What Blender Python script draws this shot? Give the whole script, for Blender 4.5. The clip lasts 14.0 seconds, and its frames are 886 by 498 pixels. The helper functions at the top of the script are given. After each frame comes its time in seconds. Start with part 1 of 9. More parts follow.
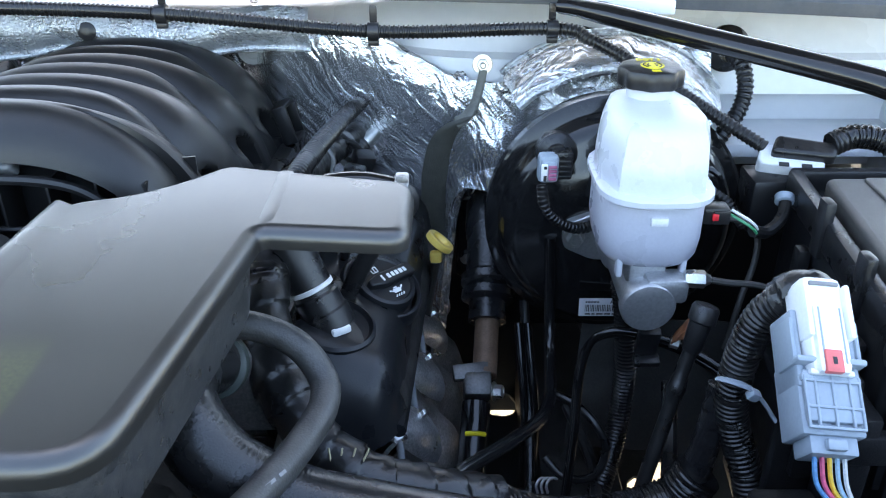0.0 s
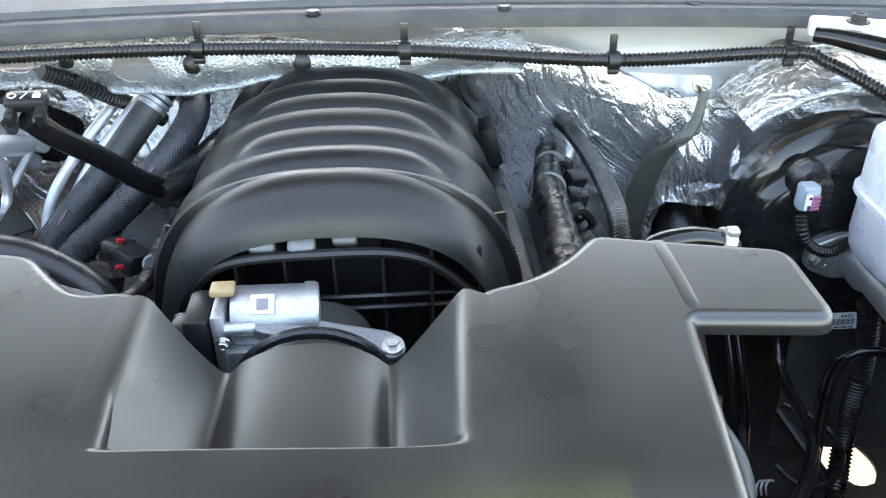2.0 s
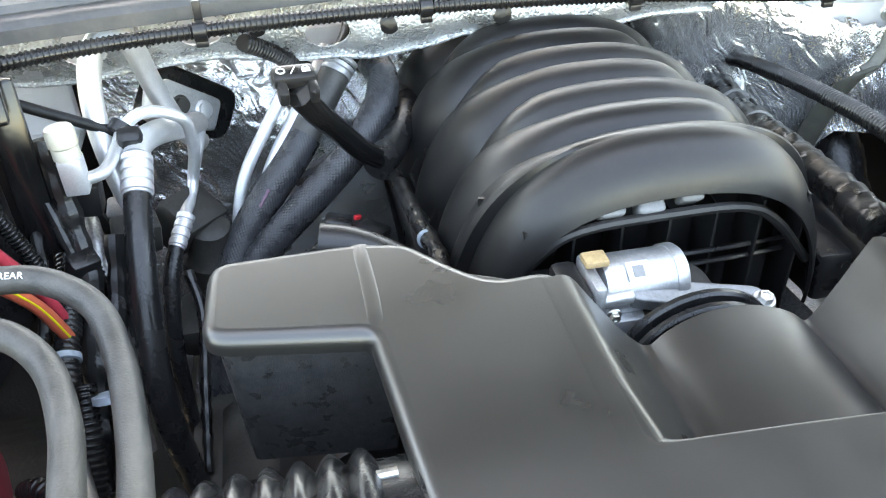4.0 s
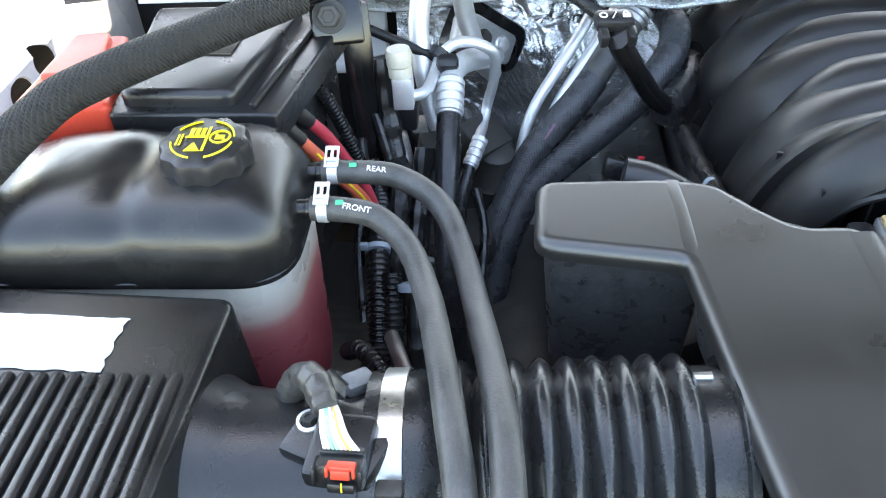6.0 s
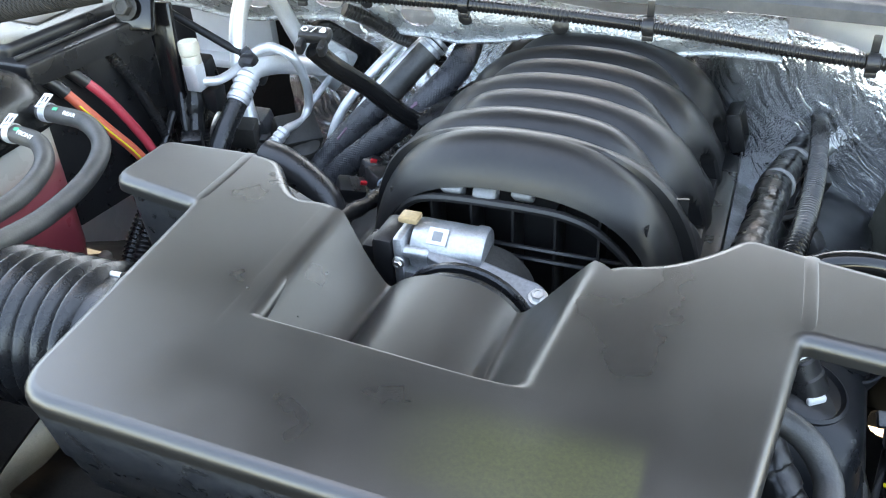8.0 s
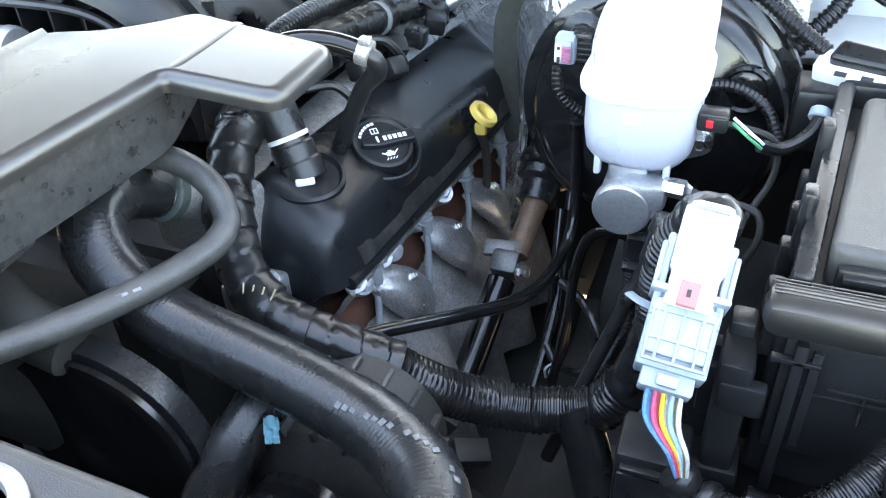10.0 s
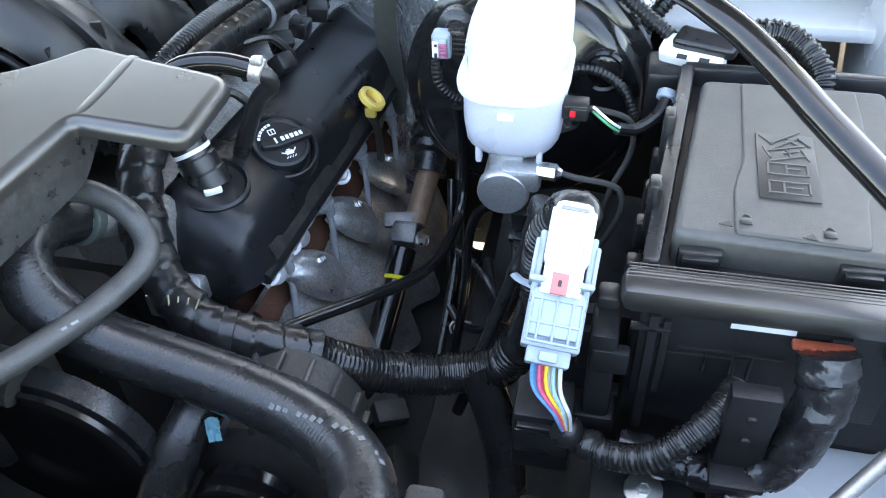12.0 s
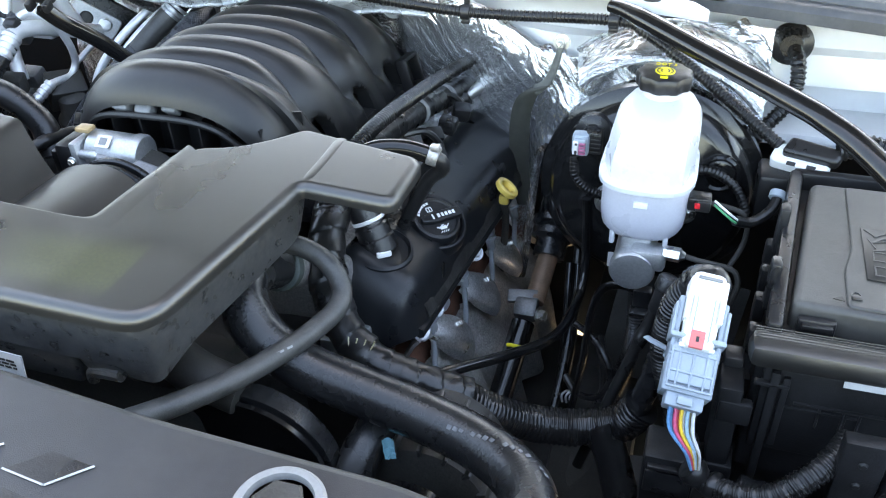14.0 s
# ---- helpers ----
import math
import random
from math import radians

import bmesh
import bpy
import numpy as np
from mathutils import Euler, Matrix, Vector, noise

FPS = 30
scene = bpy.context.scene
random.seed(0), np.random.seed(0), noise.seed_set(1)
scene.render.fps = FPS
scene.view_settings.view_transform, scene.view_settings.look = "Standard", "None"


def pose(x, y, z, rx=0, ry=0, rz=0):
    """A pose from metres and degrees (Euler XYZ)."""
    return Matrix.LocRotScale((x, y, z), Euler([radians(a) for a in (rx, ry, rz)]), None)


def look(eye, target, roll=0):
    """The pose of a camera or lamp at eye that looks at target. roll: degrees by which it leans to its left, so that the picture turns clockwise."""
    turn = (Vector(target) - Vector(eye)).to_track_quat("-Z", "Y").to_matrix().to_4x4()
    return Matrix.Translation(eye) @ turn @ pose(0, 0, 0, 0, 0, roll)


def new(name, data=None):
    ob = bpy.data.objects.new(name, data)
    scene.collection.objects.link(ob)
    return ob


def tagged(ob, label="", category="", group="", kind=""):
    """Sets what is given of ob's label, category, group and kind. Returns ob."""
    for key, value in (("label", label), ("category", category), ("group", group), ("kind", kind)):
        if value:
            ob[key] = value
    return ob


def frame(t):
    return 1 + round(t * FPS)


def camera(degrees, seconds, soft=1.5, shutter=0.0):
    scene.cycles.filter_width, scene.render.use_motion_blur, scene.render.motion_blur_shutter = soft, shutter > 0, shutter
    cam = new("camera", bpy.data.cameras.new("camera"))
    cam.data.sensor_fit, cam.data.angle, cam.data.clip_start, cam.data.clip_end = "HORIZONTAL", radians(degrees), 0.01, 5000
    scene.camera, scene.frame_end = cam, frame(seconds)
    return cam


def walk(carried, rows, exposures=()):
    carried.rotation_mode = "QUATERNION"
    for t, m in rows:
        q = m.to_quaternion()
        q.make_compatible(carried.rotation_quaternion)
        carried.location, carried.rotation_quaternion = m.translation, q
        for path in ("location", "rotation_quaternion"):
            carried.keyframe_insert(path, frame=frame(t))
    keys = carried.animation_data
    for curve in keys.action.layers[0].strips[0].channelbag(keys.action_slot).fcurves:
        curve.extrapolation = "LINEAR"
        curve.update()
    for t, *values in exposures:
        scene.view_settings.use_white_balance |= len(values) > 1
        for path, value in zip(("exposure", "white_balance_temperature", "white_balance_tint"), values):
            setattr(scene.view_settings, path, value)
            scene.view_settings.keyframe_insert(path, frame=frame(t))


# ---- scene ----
cam = camera(56.0, 14.0, 1.1)
METRES, EYE, TILT, LEAN, TURN = 2.5, 1.36, -28.0, 0.0, 0.0
ROWS = [
    (0.0, 0.0, 0.0, 0.0, 0.0, 0.0, -0.0),
    (0.5, -0.018, -0.0041, 0.0138, 1.42, -2.5, -0.38),
    (1.0, -0.062, -0.0132, 0.0242, 0.83, -3.47, 0.36),
    (1.5, -0.0961, -0.0156, 0.0319, -1.05, -3.92, 1.65),
    (2.0, -0.1267, 0.0006, 0.0423, -3.16, -4.19, 2.23),
    (4.5, -0.3068, 0.0228, 0.0636, -9.92, -11.22, 6.27),
    (5.0, -0.3424, 0.0122, 0.0635, -7.25, -11.91, 4.38),
    (5.5, -0.3354, 0.0001, 0.0569, -0.72, -11.51, 2.77),
    (6.0, -0.3039, -0.0027, 0.059, 3.93, -11.32, 1.01),
    (6.5, -0.2696, -0.0095, 0.0618, 12.95, -11.15, -3.22),
    (7.0, -0.2052, -0.0199, 0.0663, 18.07, -11.21, -5.97),
    (7.5, -0.1269, -0.0261, 0.0581, 19.41, -9.63, -6.62),
    (8.0, -0.07, -0.0206, 0.0507, 20.31, -8.93, -7.28),
    (8.5, -0.0098, -0.0067, 0.0483, 22.09, -8.51, -8.01),
    (9.0, 0.0441, 0.0047, 0.0314, 23.16, -8.28, -8.86),
    (11.5, 0.1313, 0.0101, 0.0161, 11.74, -15.63, -4.37),
    (12.0, 0.1144, -0.0116, 0.0409, 11.73, -15.12, -3.66),
    (12.5, 0.0963, -0.0277, 0.051, 11.96, -11.3, -3.94),
    (13.0, 0.1001, -0.0442, 0.0547, 12.24, -8.8, -5.31),
    (13.5, 0.0986, -0.0565, 0.0386, 14.78, -8.85, -5.98),
    (14.0, 0.0913, -0.076, 0.0328, 16.15, -8.27, -6.41),
]
EXTRA = [
    (2.2, look((-0.352, 0.077, 1.450), (-0.226, 1.756, 0.372), -0.5)),
    (4.3, look((-0.722, 0.128, 1.467), (-0.409, 1.680, 0.244), -1.3)),
    (9.2, look((0.153, 0.049, 1.393), (-0.578, 1.547, 0.287), -3.0)),
    (11.3, look((0.334, 0.034, 1.355), (-0.031, 1.441, -0.017), -2.3)),
]
BASE = pose(0, 0, EYE, TILT, LEAN, TURN)
PATH_ROWS = [(t, BASE @ pose(METRES * x, METRES * y, METRES * z, 90 + pitch, roll, yaw)) for t, x, y, z, yaw, pitch, roll in ROWS]
walk(cam, sorted(PATH_ROWS + EXTRA, key=lambda row: row[0]), [(0.0, 3.29, 7400, 10), (1.0, 3.64, 8200, 10), (2.0, 3.77, 8800, 10), (4.5, 4.22, 10000, 10), (5.0, 4.22, 9800, 10), (5.5, 3.82, 9000, 10), (6.5, 3.72, 8400, 10), (7.5, 3.57, 8400, 10), (8.5, 4.20, 9000, 10), (9.0, 4.31, 8900, 10), (11.5, 4.66, 8600, 10), (12.5, 3.52, 8300, 10), (13.0, 3.47, 8300, 10), (14.0, 3.67, 8600, 10)])

# ---- light ----
SUN_EL, SUN_AZ = radians(55), radians(-4)
world = bpy.data.worlds.new("World")
scene.world = world
world.use_nodes = True
wn = world.node_tree.nodes
sky = wn.new("ShaderNodeTexSky")
sky.sky_type, sky.sun_disc = "NISHITA", False
sky.sun_elevation, sky.sun_rotation = SUN_EL, SUN_AZ
wn["Background"].inputs[1].default_value = 0.13
world.node_tree.links.new(sky.outputs[0], wn["Background"].inputs[0])
sun = new("sun", bpy.data.lights.new("sun", "SUN"))
sun.data.energy, sun.data.angle, sun.data.color = 3.0, radians(0.6), (1.0, 0.95, 0.87)
sun.matrix_world = look((0, 0, 5), Vector((0, 0, 5)) - Vector((math.sin(SUN_AZ) * math.cos(SUN_EL), math.cos(SUN_AZ) * math.cos(SUN_EL), math.sin(SUN_EL))))


# ---- materials ----
def material(name, color, rough=0.5, metal=0.0, vary=0.25, scale=25.0, bump=0.0, bump_scale=400.0, dust=0.0, dust_color=(0.32, 0.29, 0.25), dust_scale=18.0, coat=0.0, spec=0.5, pattern=None):
    m = bpy.data.materials.new(name)
    m.use_nodes = True
    n, l = m.node_tree.nodes, m.node_tree.links
    b = n["Principled BSDF"]
    b.inputs["Metallic"].default_value = metal
    b.inputs["Coat Weight"].default_value = coat
    b.inputs["Specular IOR Level"].default_value = spec
    co = n.new("ShaderNodeTexCoord")
    big, small = n.new("ShaderNodeTexNoise"), n.new("ShaderNodeTexNoise")
    big.inputs["Scale"].default_value, small.inputs["Scale"].default_value = scale, scale * 14
    big.inputs["Detail"].default_value, small.inputs["Detail"].default_value = 4, 3
    for t in (big, small):
        l.new(co.outputs["Object"], t.inputs["Vector"])
    add = n.new("ShaderNodeMath"); add.operation = "ADD"
    l.new(big.outputs["Fac"], add.inputs[0]); l.new(small.outputs["Fac"], add.inputs[1])
    ramp = n.new("ShaderNodeMapRange")
    ramp.inputs["From Min"].default_value, ramp.inputs["From Max"].default_value = 0.7, 1.3
    ramp.inputs["To Min"].default_value, ramp.inputs["To Max"].default_value = 1 - vary, 1 + vary
    l.new(add.outputs[0], ramp.inputs["Value"])
    mul = n.new("ShaderNodeVectorMath"); mul.operation = "SCALE"
    mul.inputs[0].default_value = color
    l.new(ramp.outputs[0], mul.inputs["Scale"])
    out = mul.outputs[0]
    rr = n.new("ShaderNodeMapRange")
    rr.inputs["From Min"].default_value, rr.inputs["From Max"].default_value = 0.3, 0.7
    rr.inputs["To Min"].default_value, rr.inputs["To Max"].default_value = max(0.03, rough - 0.08), min(1, rough + 0.08)
    l.new(big.outputs["Fac"], rr.inputs["Value"])
    rough_out = rr.outputs[0]
    if dust:
        dn = n.new("ShaderNodeTexNoise")
        dn.inputs["Scale"].default_value, dn.inputs["Detail"].default_value, dn.inputs["Roughness"].default_value = dust_scale, 8, 0.72
        l.new(co.outputs["Object"], dn.inputs["Vector"])
        dr = n.new("ShaderNodeMapRange")
        dr.inputs["From Min"].default_value, dr.inputs["From Max"].default_value, dr.inputs["To Max"].default_value = 0.38, 0.72, dust
        l.new(dn.outputs["Fac"], dr.inputs["Value"])
        mix = n.new("ShaderNodeMix"); mix.data_type = "RGBA"
        mix.inputs["B"].default_value = (*dust_color, 1)
        l.new(dr.outputs[0], mix.inputs["Factor"]); l.new(out, mix.inputs["A"])
        out = mix.outputs["Result"]
    l.new(out, b.inputs["Base Color"]); l.new(rough_out, b.inputs["Roughness"])
    if bump or pattern:
        bp = n.new("ShaderNodeBump")
        bp.inputs["Strength"].default_value, bp.inputs["Distance"].default_value = bump, 0.001
        if pattern:
            h = pattern(n, l, co)
        else:
            bt = n.new("ShaderNodeTexNoise")
            bt.inputs["Scale"].default_value, bt.inputs["Detail"].default_value = bump_scale, 2
            l.new(co.outputs["Object"], bt.inputs["Vector"])
            h = bt.outputs["Fac"]
        l.new(h, bp.inputs["Height"]); l.new(bp.outputs[0], b.inputs["Normal"])
    return m


def foil_pattern(n, l, co):
    """Crumpled, quilted foil: sharp creases over a fine emboss."""
    w = n.new("ShaderNodeTexNoise"); w.inputs["Scale"].default_value, w.inputs["Detail"].default_value = 7, 3
    l.new(co.outputs["Object"], w.inputs["Vector"])
    off = n.new("ShaderNodeVectorMath"); off.operation = "SCALE"; off.inputs["Scale"].default_value = 0.11
    l.new(w.outputs["Color"], off.inputs[0])
    addv = n.new("ShaderNodeVectorMath"); l.new(co.outputs["Object"], addv.inputs[0]); l.new(off.outputs[0], addv.inputs[1])
    st = n.new("ShaderNodeMapping"); st.inputs["Scale"].default_value = (1, 1, 0.16)
    tl = n.new("ShaderNodeMapping"); tl.inputs["Rotation"].default_value = (0, 0.62, 0)
    l.new(addv.outputs[0], tl.inputs["Vector"]); l.new(tl.outputs[0], st.inputs["Vector"])
    v0 = n.new("ShaderNodeTexNoise")
    v0.inputs["Scale"].default_value, v0.inputs["Detail"].default_value, v0.inputs["Distortion"].default_value = 40, 2.5, 0.35
    l.new(st.outputs[0], v0.inputs["Vector"])
    c0 = n.new("ShaderNodeMath"); c0.operation = "SUBTRACT"; c0.inputs[1].default_value = 0.5
    l.new(v0.outputs["Fac"], c0.inputs[0])
    v = n.new("ShaderNodeMath"); v.operation = "ABSOLUTE"
    l.new(c0.outputs[0], v.inputs[0])
    e = n.new("ShaderNodeTexVoronoi"); e.inputs["Scale"].default_value = 420
    l.new(co.outputs["Object"], e.inputs["Vector"])
    s = n.new("ShaderNodeMath"); s.operation = "MULTIPLY_ADD"; s.inputs[1].default_value = 0.035
    l.new(e.outputs["Distance"], s.inputs[0]); l.new(v.outputs[0], s.inputs[2])
    return s.outputs[0]


def weave_pattern(n, l, co):
    a, b2 = n.new("ShaderNodeTexWave"), n.new("ShaderNodeTexWave")
    a.bands_direction, b2.bands_direction = "DIAGONAL", "X"
    a.inputs["Scale"].default_value, b2.inputs["Scale"].default_value = 130, 90
    for t in (a, b2):
        t.inputs["Distortion"].default_value = 0.6
        l.new(co.outputs["Object"], t.inputs["Vector"])
    s = n.new("ShaderNodeMath"); s.operation = "MULTIPLY"
    l.new(a.outputs["Fac"], s.inputs[0]); l.new(b2.outputs["Fac"], s.inputs[1])
    return s.outputs[0]


M_COVER = material("cover_plastic", (0.013, 0.0126, 0.0120), 0.33, spec=0.95, vary=0.10, scale=9, bump=0.09, bump_scale=1500)
M_MANIFOLD = material("manifold_nylon", (0.010, 0.010, 0.0104), 0.40, spec=0.44, vary=0.12, scale=12, bump=0.10, bump_scale=900, dust=0.015)
M_BLACK = material("black_plastic", (0.012, 0.012, 0.013), 0.31, vary=0.25, bump=0.2, bump_scale=900, dust=0.012)
# Shaded copy of the black plastic: gloss cut where front light is blocked.
M_SHADEBLACK = material("shaded_black_plastic", (0.012, 0.012, 0.0128), 0.42, vary=0.3, bump=0.3, bump_scale=700, spec=0.25)
M_RUBBERGREY = material("faded_hose_rubber", (0.040, 0.040, 0.039), 0.45, vary=0.25, scale=40, bump=0.3, bump_scale=600, dust=0.10, dust_scale=40)
M_GLOSSBLACK = material("gloss_black_paint", (0.005, 0.005, 0.0055), 0.14, vary=0.2, dust=0.02, dust_scale=60, bump=0.05)
M_BOOSTER = material("spotted_gloss_paint", (0.005, 0.005, 0.0055), 0.13, vary=0.2, dust=0.08, dust_scale=190, dust_color=(0.16, 0.16, 0.155), bump=0.04)
M_DARK = material("dirty_black_metal", (0.024, 0.023, 0.021), 0.55, vary=0.4, scale=30, bump=0.4, bump_scale=200, dust=0.05)
M_RUBBER = material("hose_rubber", (0.012, 0.0125, 0.0135), 0.26, vary=0.2, scale=40, bump=0.22, bump_scale=700, dust=0.018, dust_scale=30)
M_LOOM = material("loom_plastic", (0.008, 0.008, 0.0085), 0.27, vary=0.2, dust=0.025)
M_TAPE = material("harness_tape", (0.009, 0.009, 0.0095), 0.30, vary=0.25, bump=0.7, bump_scale=120, dust=0.02, dust_scale=50)
M_BRAID = material("braided_sleeve", (0.030, 0.032, 0.037), 0.29, vary=0.3, scale=60, dust=0.04)
M_FOIL = material("foil", (0.90, 0.915, 0.93), 0.17, 0.88, vary=0.06, scale=20, bump=1.0, pattern=foil_pattern)
M_FOIL.node_tree.nodes["Bump"].inputs["Distance"].default_value = 0.0125
M_FOILCLOTH = material("foil_cloth", (0.52, 0.54, 0.56), 0.28, 0.7, vary=0.25, scale=30, bump=1.0, bump_scale=320)
M_FOILCLOTH.node_tree.nodes["Bump"].inputs["Distance"].default_value = 0.003
M_WHITE = material("white_paint", (0.73, 0.74, 0.75), 0.25, vary=0.03, scale=5, coat=0.4, dust=0.06, dust_color=(0.5, 0.48, 0.44))
M_ALU = material("cast_aluminium", (0.50, 0.51, 0.52), 0.44, 0.85, vary=0.15, bump=0.3, bump_scale=500, dust=0.08)
M_PIPE = material("drawn_aluminium", (0.74, 0.75, 0.76), 0.46, 0.72, vary=0.10, scale=50, bump=0.1, dust=0.06)
M_SHIELD = material("dull_heat_shield", (0.60, 0.59, 0.58), 0.46, 0.8, vary=0.38, scale=26, bump=0.5, bump_scale=150, dust=0.55, dust_scale=22, dust_color=(0.15, 0.115, 0.095))
M_ZINC = material("zinc_steel", (0.62, 0.62, 0.60), 0.32, 1.0, vary=0.12)
M_STEELBAR = material("worn_steel_bar", (0.30, 0.29, 0.28), 0.42, 0.9, vary=0.2, scale=60)
M_RUST = material("rusty_iron", (0.10, 0.040, 0.024), 0.85, vary=0.4, scale=40, bump=0.7, bump_scale=250)
M_RESERVOIR = material("milky_plastic", (0.55, 0.57, 0.61), 0.30, vary=0.03, spec=0.5)
M_RESERVOIRLOW = material("lilac_translucent_plastic", (0.50, 0.51, 0.57), 0.32, vary=0.05)
M_RADCOVER = material("radiator_cover_plastic", (0.016, 0.017, 0.020), 0.45, vary=0.12, scale=15, bump=0.25, bump_scale=1200, dust=0.03)
M_NYLON = material("white_nylon", (0.80, 0.80, 0.79), 0.35, vary=0.04)
M_GREYPLASTIC = material("grey_connector", (0.29, 0.345, 0.395), 0.42, vary=0.06, dust=0.05)
M_RED = material("red_plastic", (0.62, 0.055, 0.028), 0.36, vary=0.08, bump=0.1)
M_REDCABLE = material("red_cable", (0.48, 0.045, 0.065), 0.35, vary=0.1)
M_ORANGECABLE = material("orange_red_cable", (0.62, 0.12, 0.065), 0.38, vary=0.1)
M_ORANGE = material("orange_lock", (0.34, 0.07, 0.035), 0.4, vary=0.1)
M_PINK = material("pink_lock", (0.70, 0.14, 0.13), 0.4, vary=0.06)
M_YELLOW = material("yellow_plastic", (0.72, 0.50, 0.11), 0.38, vary=0.06)
M_YELLOWINK = material("yellow_ink", (0.80, 0.66, 0.02), 0.5, vary=0.04)
M_WHITEINK = material("white_ink", (0.78, 0.78, 0.78), 0.5, vary=0.06)
M_GREYINK = material("grey_ink", (0.20, 0.20, 0.20), 0.5, vary=0.1)
M_BLACKINK = material("black_ink", (0.02, 0.02, 0.02), 0.5, vary=0.1)
M_PAPER = material("paper_label", (0.60, 0.60, 0.60), 0.45, vary=0.05, scale=60)
M_COOLANT = material("red_coolant", (0.42, 0.075, 0.09), 0.3, vary=0.04)
M_PLATE = material("embossed_plate", (0.020, 0.019, 0.018), 0.4, vary=0.1)
M_SHAFT = material("surface_rusted_shaft", (0.20, 0.125, 0.085), 0.6, 0.4, vary=0.4, scale=50, bump=0.4)
M_SLEEVE = material("woven_black_sleeve", (0.026, 0.024, 0.022), 0.8, vary=0.4, scale=80, bump=1.0, pattern=weave_pattern)
M_SLEEVE.node_tree.nodes["Bump"].inputs["Distance"].default_value = 0.003
M_HOODPAD = material("hood_dark_pad", (0.040, 0.038, 0.036), 0.9, vary=0.2, scale=12, bump=0.5)
M_CASTGREY = material("grey_cast_arm", (0.24, 0.245, 0.25), 0.5, 0.8, vary=0.2, bump=0.3)
M_GRAVEL = material("tan_gravel", (0.14, 0.112, 0.075), 0.9, vary=0.9, scale=26, bump=1.0, bump_scale=60)
M_WORNPRINT2 = material("pale_worn_edge", (0.34, 0.35, 0.37), 0.5, vary=0.2)
M_COWL = material("cowl_plastic", (0.052, 0.054, 0.058), 0.45, vary=0.1, scale=15, bump=0.25, bump_scale=1200, dust=0.15)

# translucent lower tank: milky shell that lets the coolant show through
M_TANK = material("milky_tank", (0.80, 0.76, 0.74), 0.3, vary=0.03)
_n, _l = M_TANK.node_tree.nodes, M_TANK.node_tree.links
_mix, _tr = _n.new("ShaderNodeMixShader"), _n.new("ShaderNodeBsdfTransparent")
_mix.inputs[0].default_value = 0.12
# coolant shows through the wall: milky above the level, red below
_g, _sep, _rmp = _n.new("ShaderNodeTexCoord"), _n.new("ShaderNodeSeparateXYZ"), _n.new("ShaderNodeValToRGB")
_mr = _n.new("ShaderNodeMapRange")
_mr.inputs["From Min"].default_value, _mr.inputs["From Max"].default_value = 0.06, 0.19
_l.new(_g.outputs["Object"], _sep.inputs[0]); _l.new(_sep.outputs[2], _mr.inputs["Value"]); _l.new(_mr.outputs[0], _rmp.inputs[0])
_e = _rmp.color_ramp.elements
_e[0].position, _e[0].color = 0.0, (0.34, 0.055, 0.075, 1)
_e[1].position, _e[1].color = 1.0, (0.62, 0.60, 0.54, 1)
for _p, _c in ((0.50, (0.42, 0.10, 0.11, 1)), (0.62, (0.46, 0.16, 0.15, 1)), (0.70, (0.55, 0.42, 0.35, 1)), (0.80, (0.58, 0.52, 0.45, 1))):
    _q = _e.new(_p)
    _q.color = _c
_l.new(_rmp.outputs[0], _n["Principled BSDF"].inputs["Base Color"])
_l.new(_n["Principled BSDF"].outputs[0], _mix.inputs[1]); _l.new(_tr.outputs[0], _mix.inputs[2])
_l.new(_mix.outputs[0], _n["Material Output"].inputs[0])


# ---- building blocks ----
ORIGIN = {}


def thing(name, label, category, at, group="", kind=""):
    """An empty at the base of a thing; its parts are built in world coordinates."""
    ob = new(name)
    ob.empty_display_size = 0.02
    ob.location = at
    ORIGIN[ob] = Vector(at)
    return tagged(ob, label, category, group, kind)


def round_hole(bm, c, ry, rz, ix=1):
    """Cut an oval hole through a sheet; ix picks the sheet's own long axis."""
    gone = [f for f in bm.faces if ((f.calc_center_median()[ix] - c[0]) / ry) ** 2 + ((f.calc_center_median().z - c[1]) / rz) ** 2 < 1]
    edge = {v for f in gone for v in f.verts}
    bmesh.ops.delete(bm, geom=gone, context="FACES")
    for v in edge:
        if v.is_valid and v.is_boundary:
            d = Vector(((v.co[ix] - c[0]) / ry, (v.co.z - c[1]) / rz))
            if 0.5 < d.length < 1.6:
                d.normalize()
                v.co[ix], v.co.z = c[0] + ry * d.x, c[1] + rz * d.y


def finish(bm, smooth=35):
    bmesh.ops.recalc_face_normals(bm, faces=bm.faces)
    for f in bm.faces:
        f.smooth = True
    lim = radians(smooth)
    for e in bm.edges:
        if len(e.link_faces) == 2 and e.calc_face_angle(0) > lim:
            e.smooth = False


def part(name, bm, mat, parent=None, label="", smooth=35):
    """Link a bmesh, given in world coordinates, as one mesh object under a thing or part."""
    finish(bm, smooth)
    me = bpy.data.meshes.new(name)
    if parent is not None:
        at = ORIGIN[parent]
        bmesh.ops.translate(bm, verts=bm.verts, vec=-at)
    bm.to_mesh(me)
    bm.free()
    me.materials.append(mat)
    ob = new(name, me)
    if parent is not None:
        ob.parent = parent
        ORIGIN[ob] = at
    else:
        ORIGIN[ob] = Vector((0, 0, 0))
    if label:
        tagged(ob, label)
    return ob


def solo(name, bm, mat, label, category, group="", kind="", smooth=35):
    """A thing that is one mesh."""
    return tagged(part(name, bm, mat, None, "", smooth), label, category, group, kind)


def B():
    return bmesh.new()


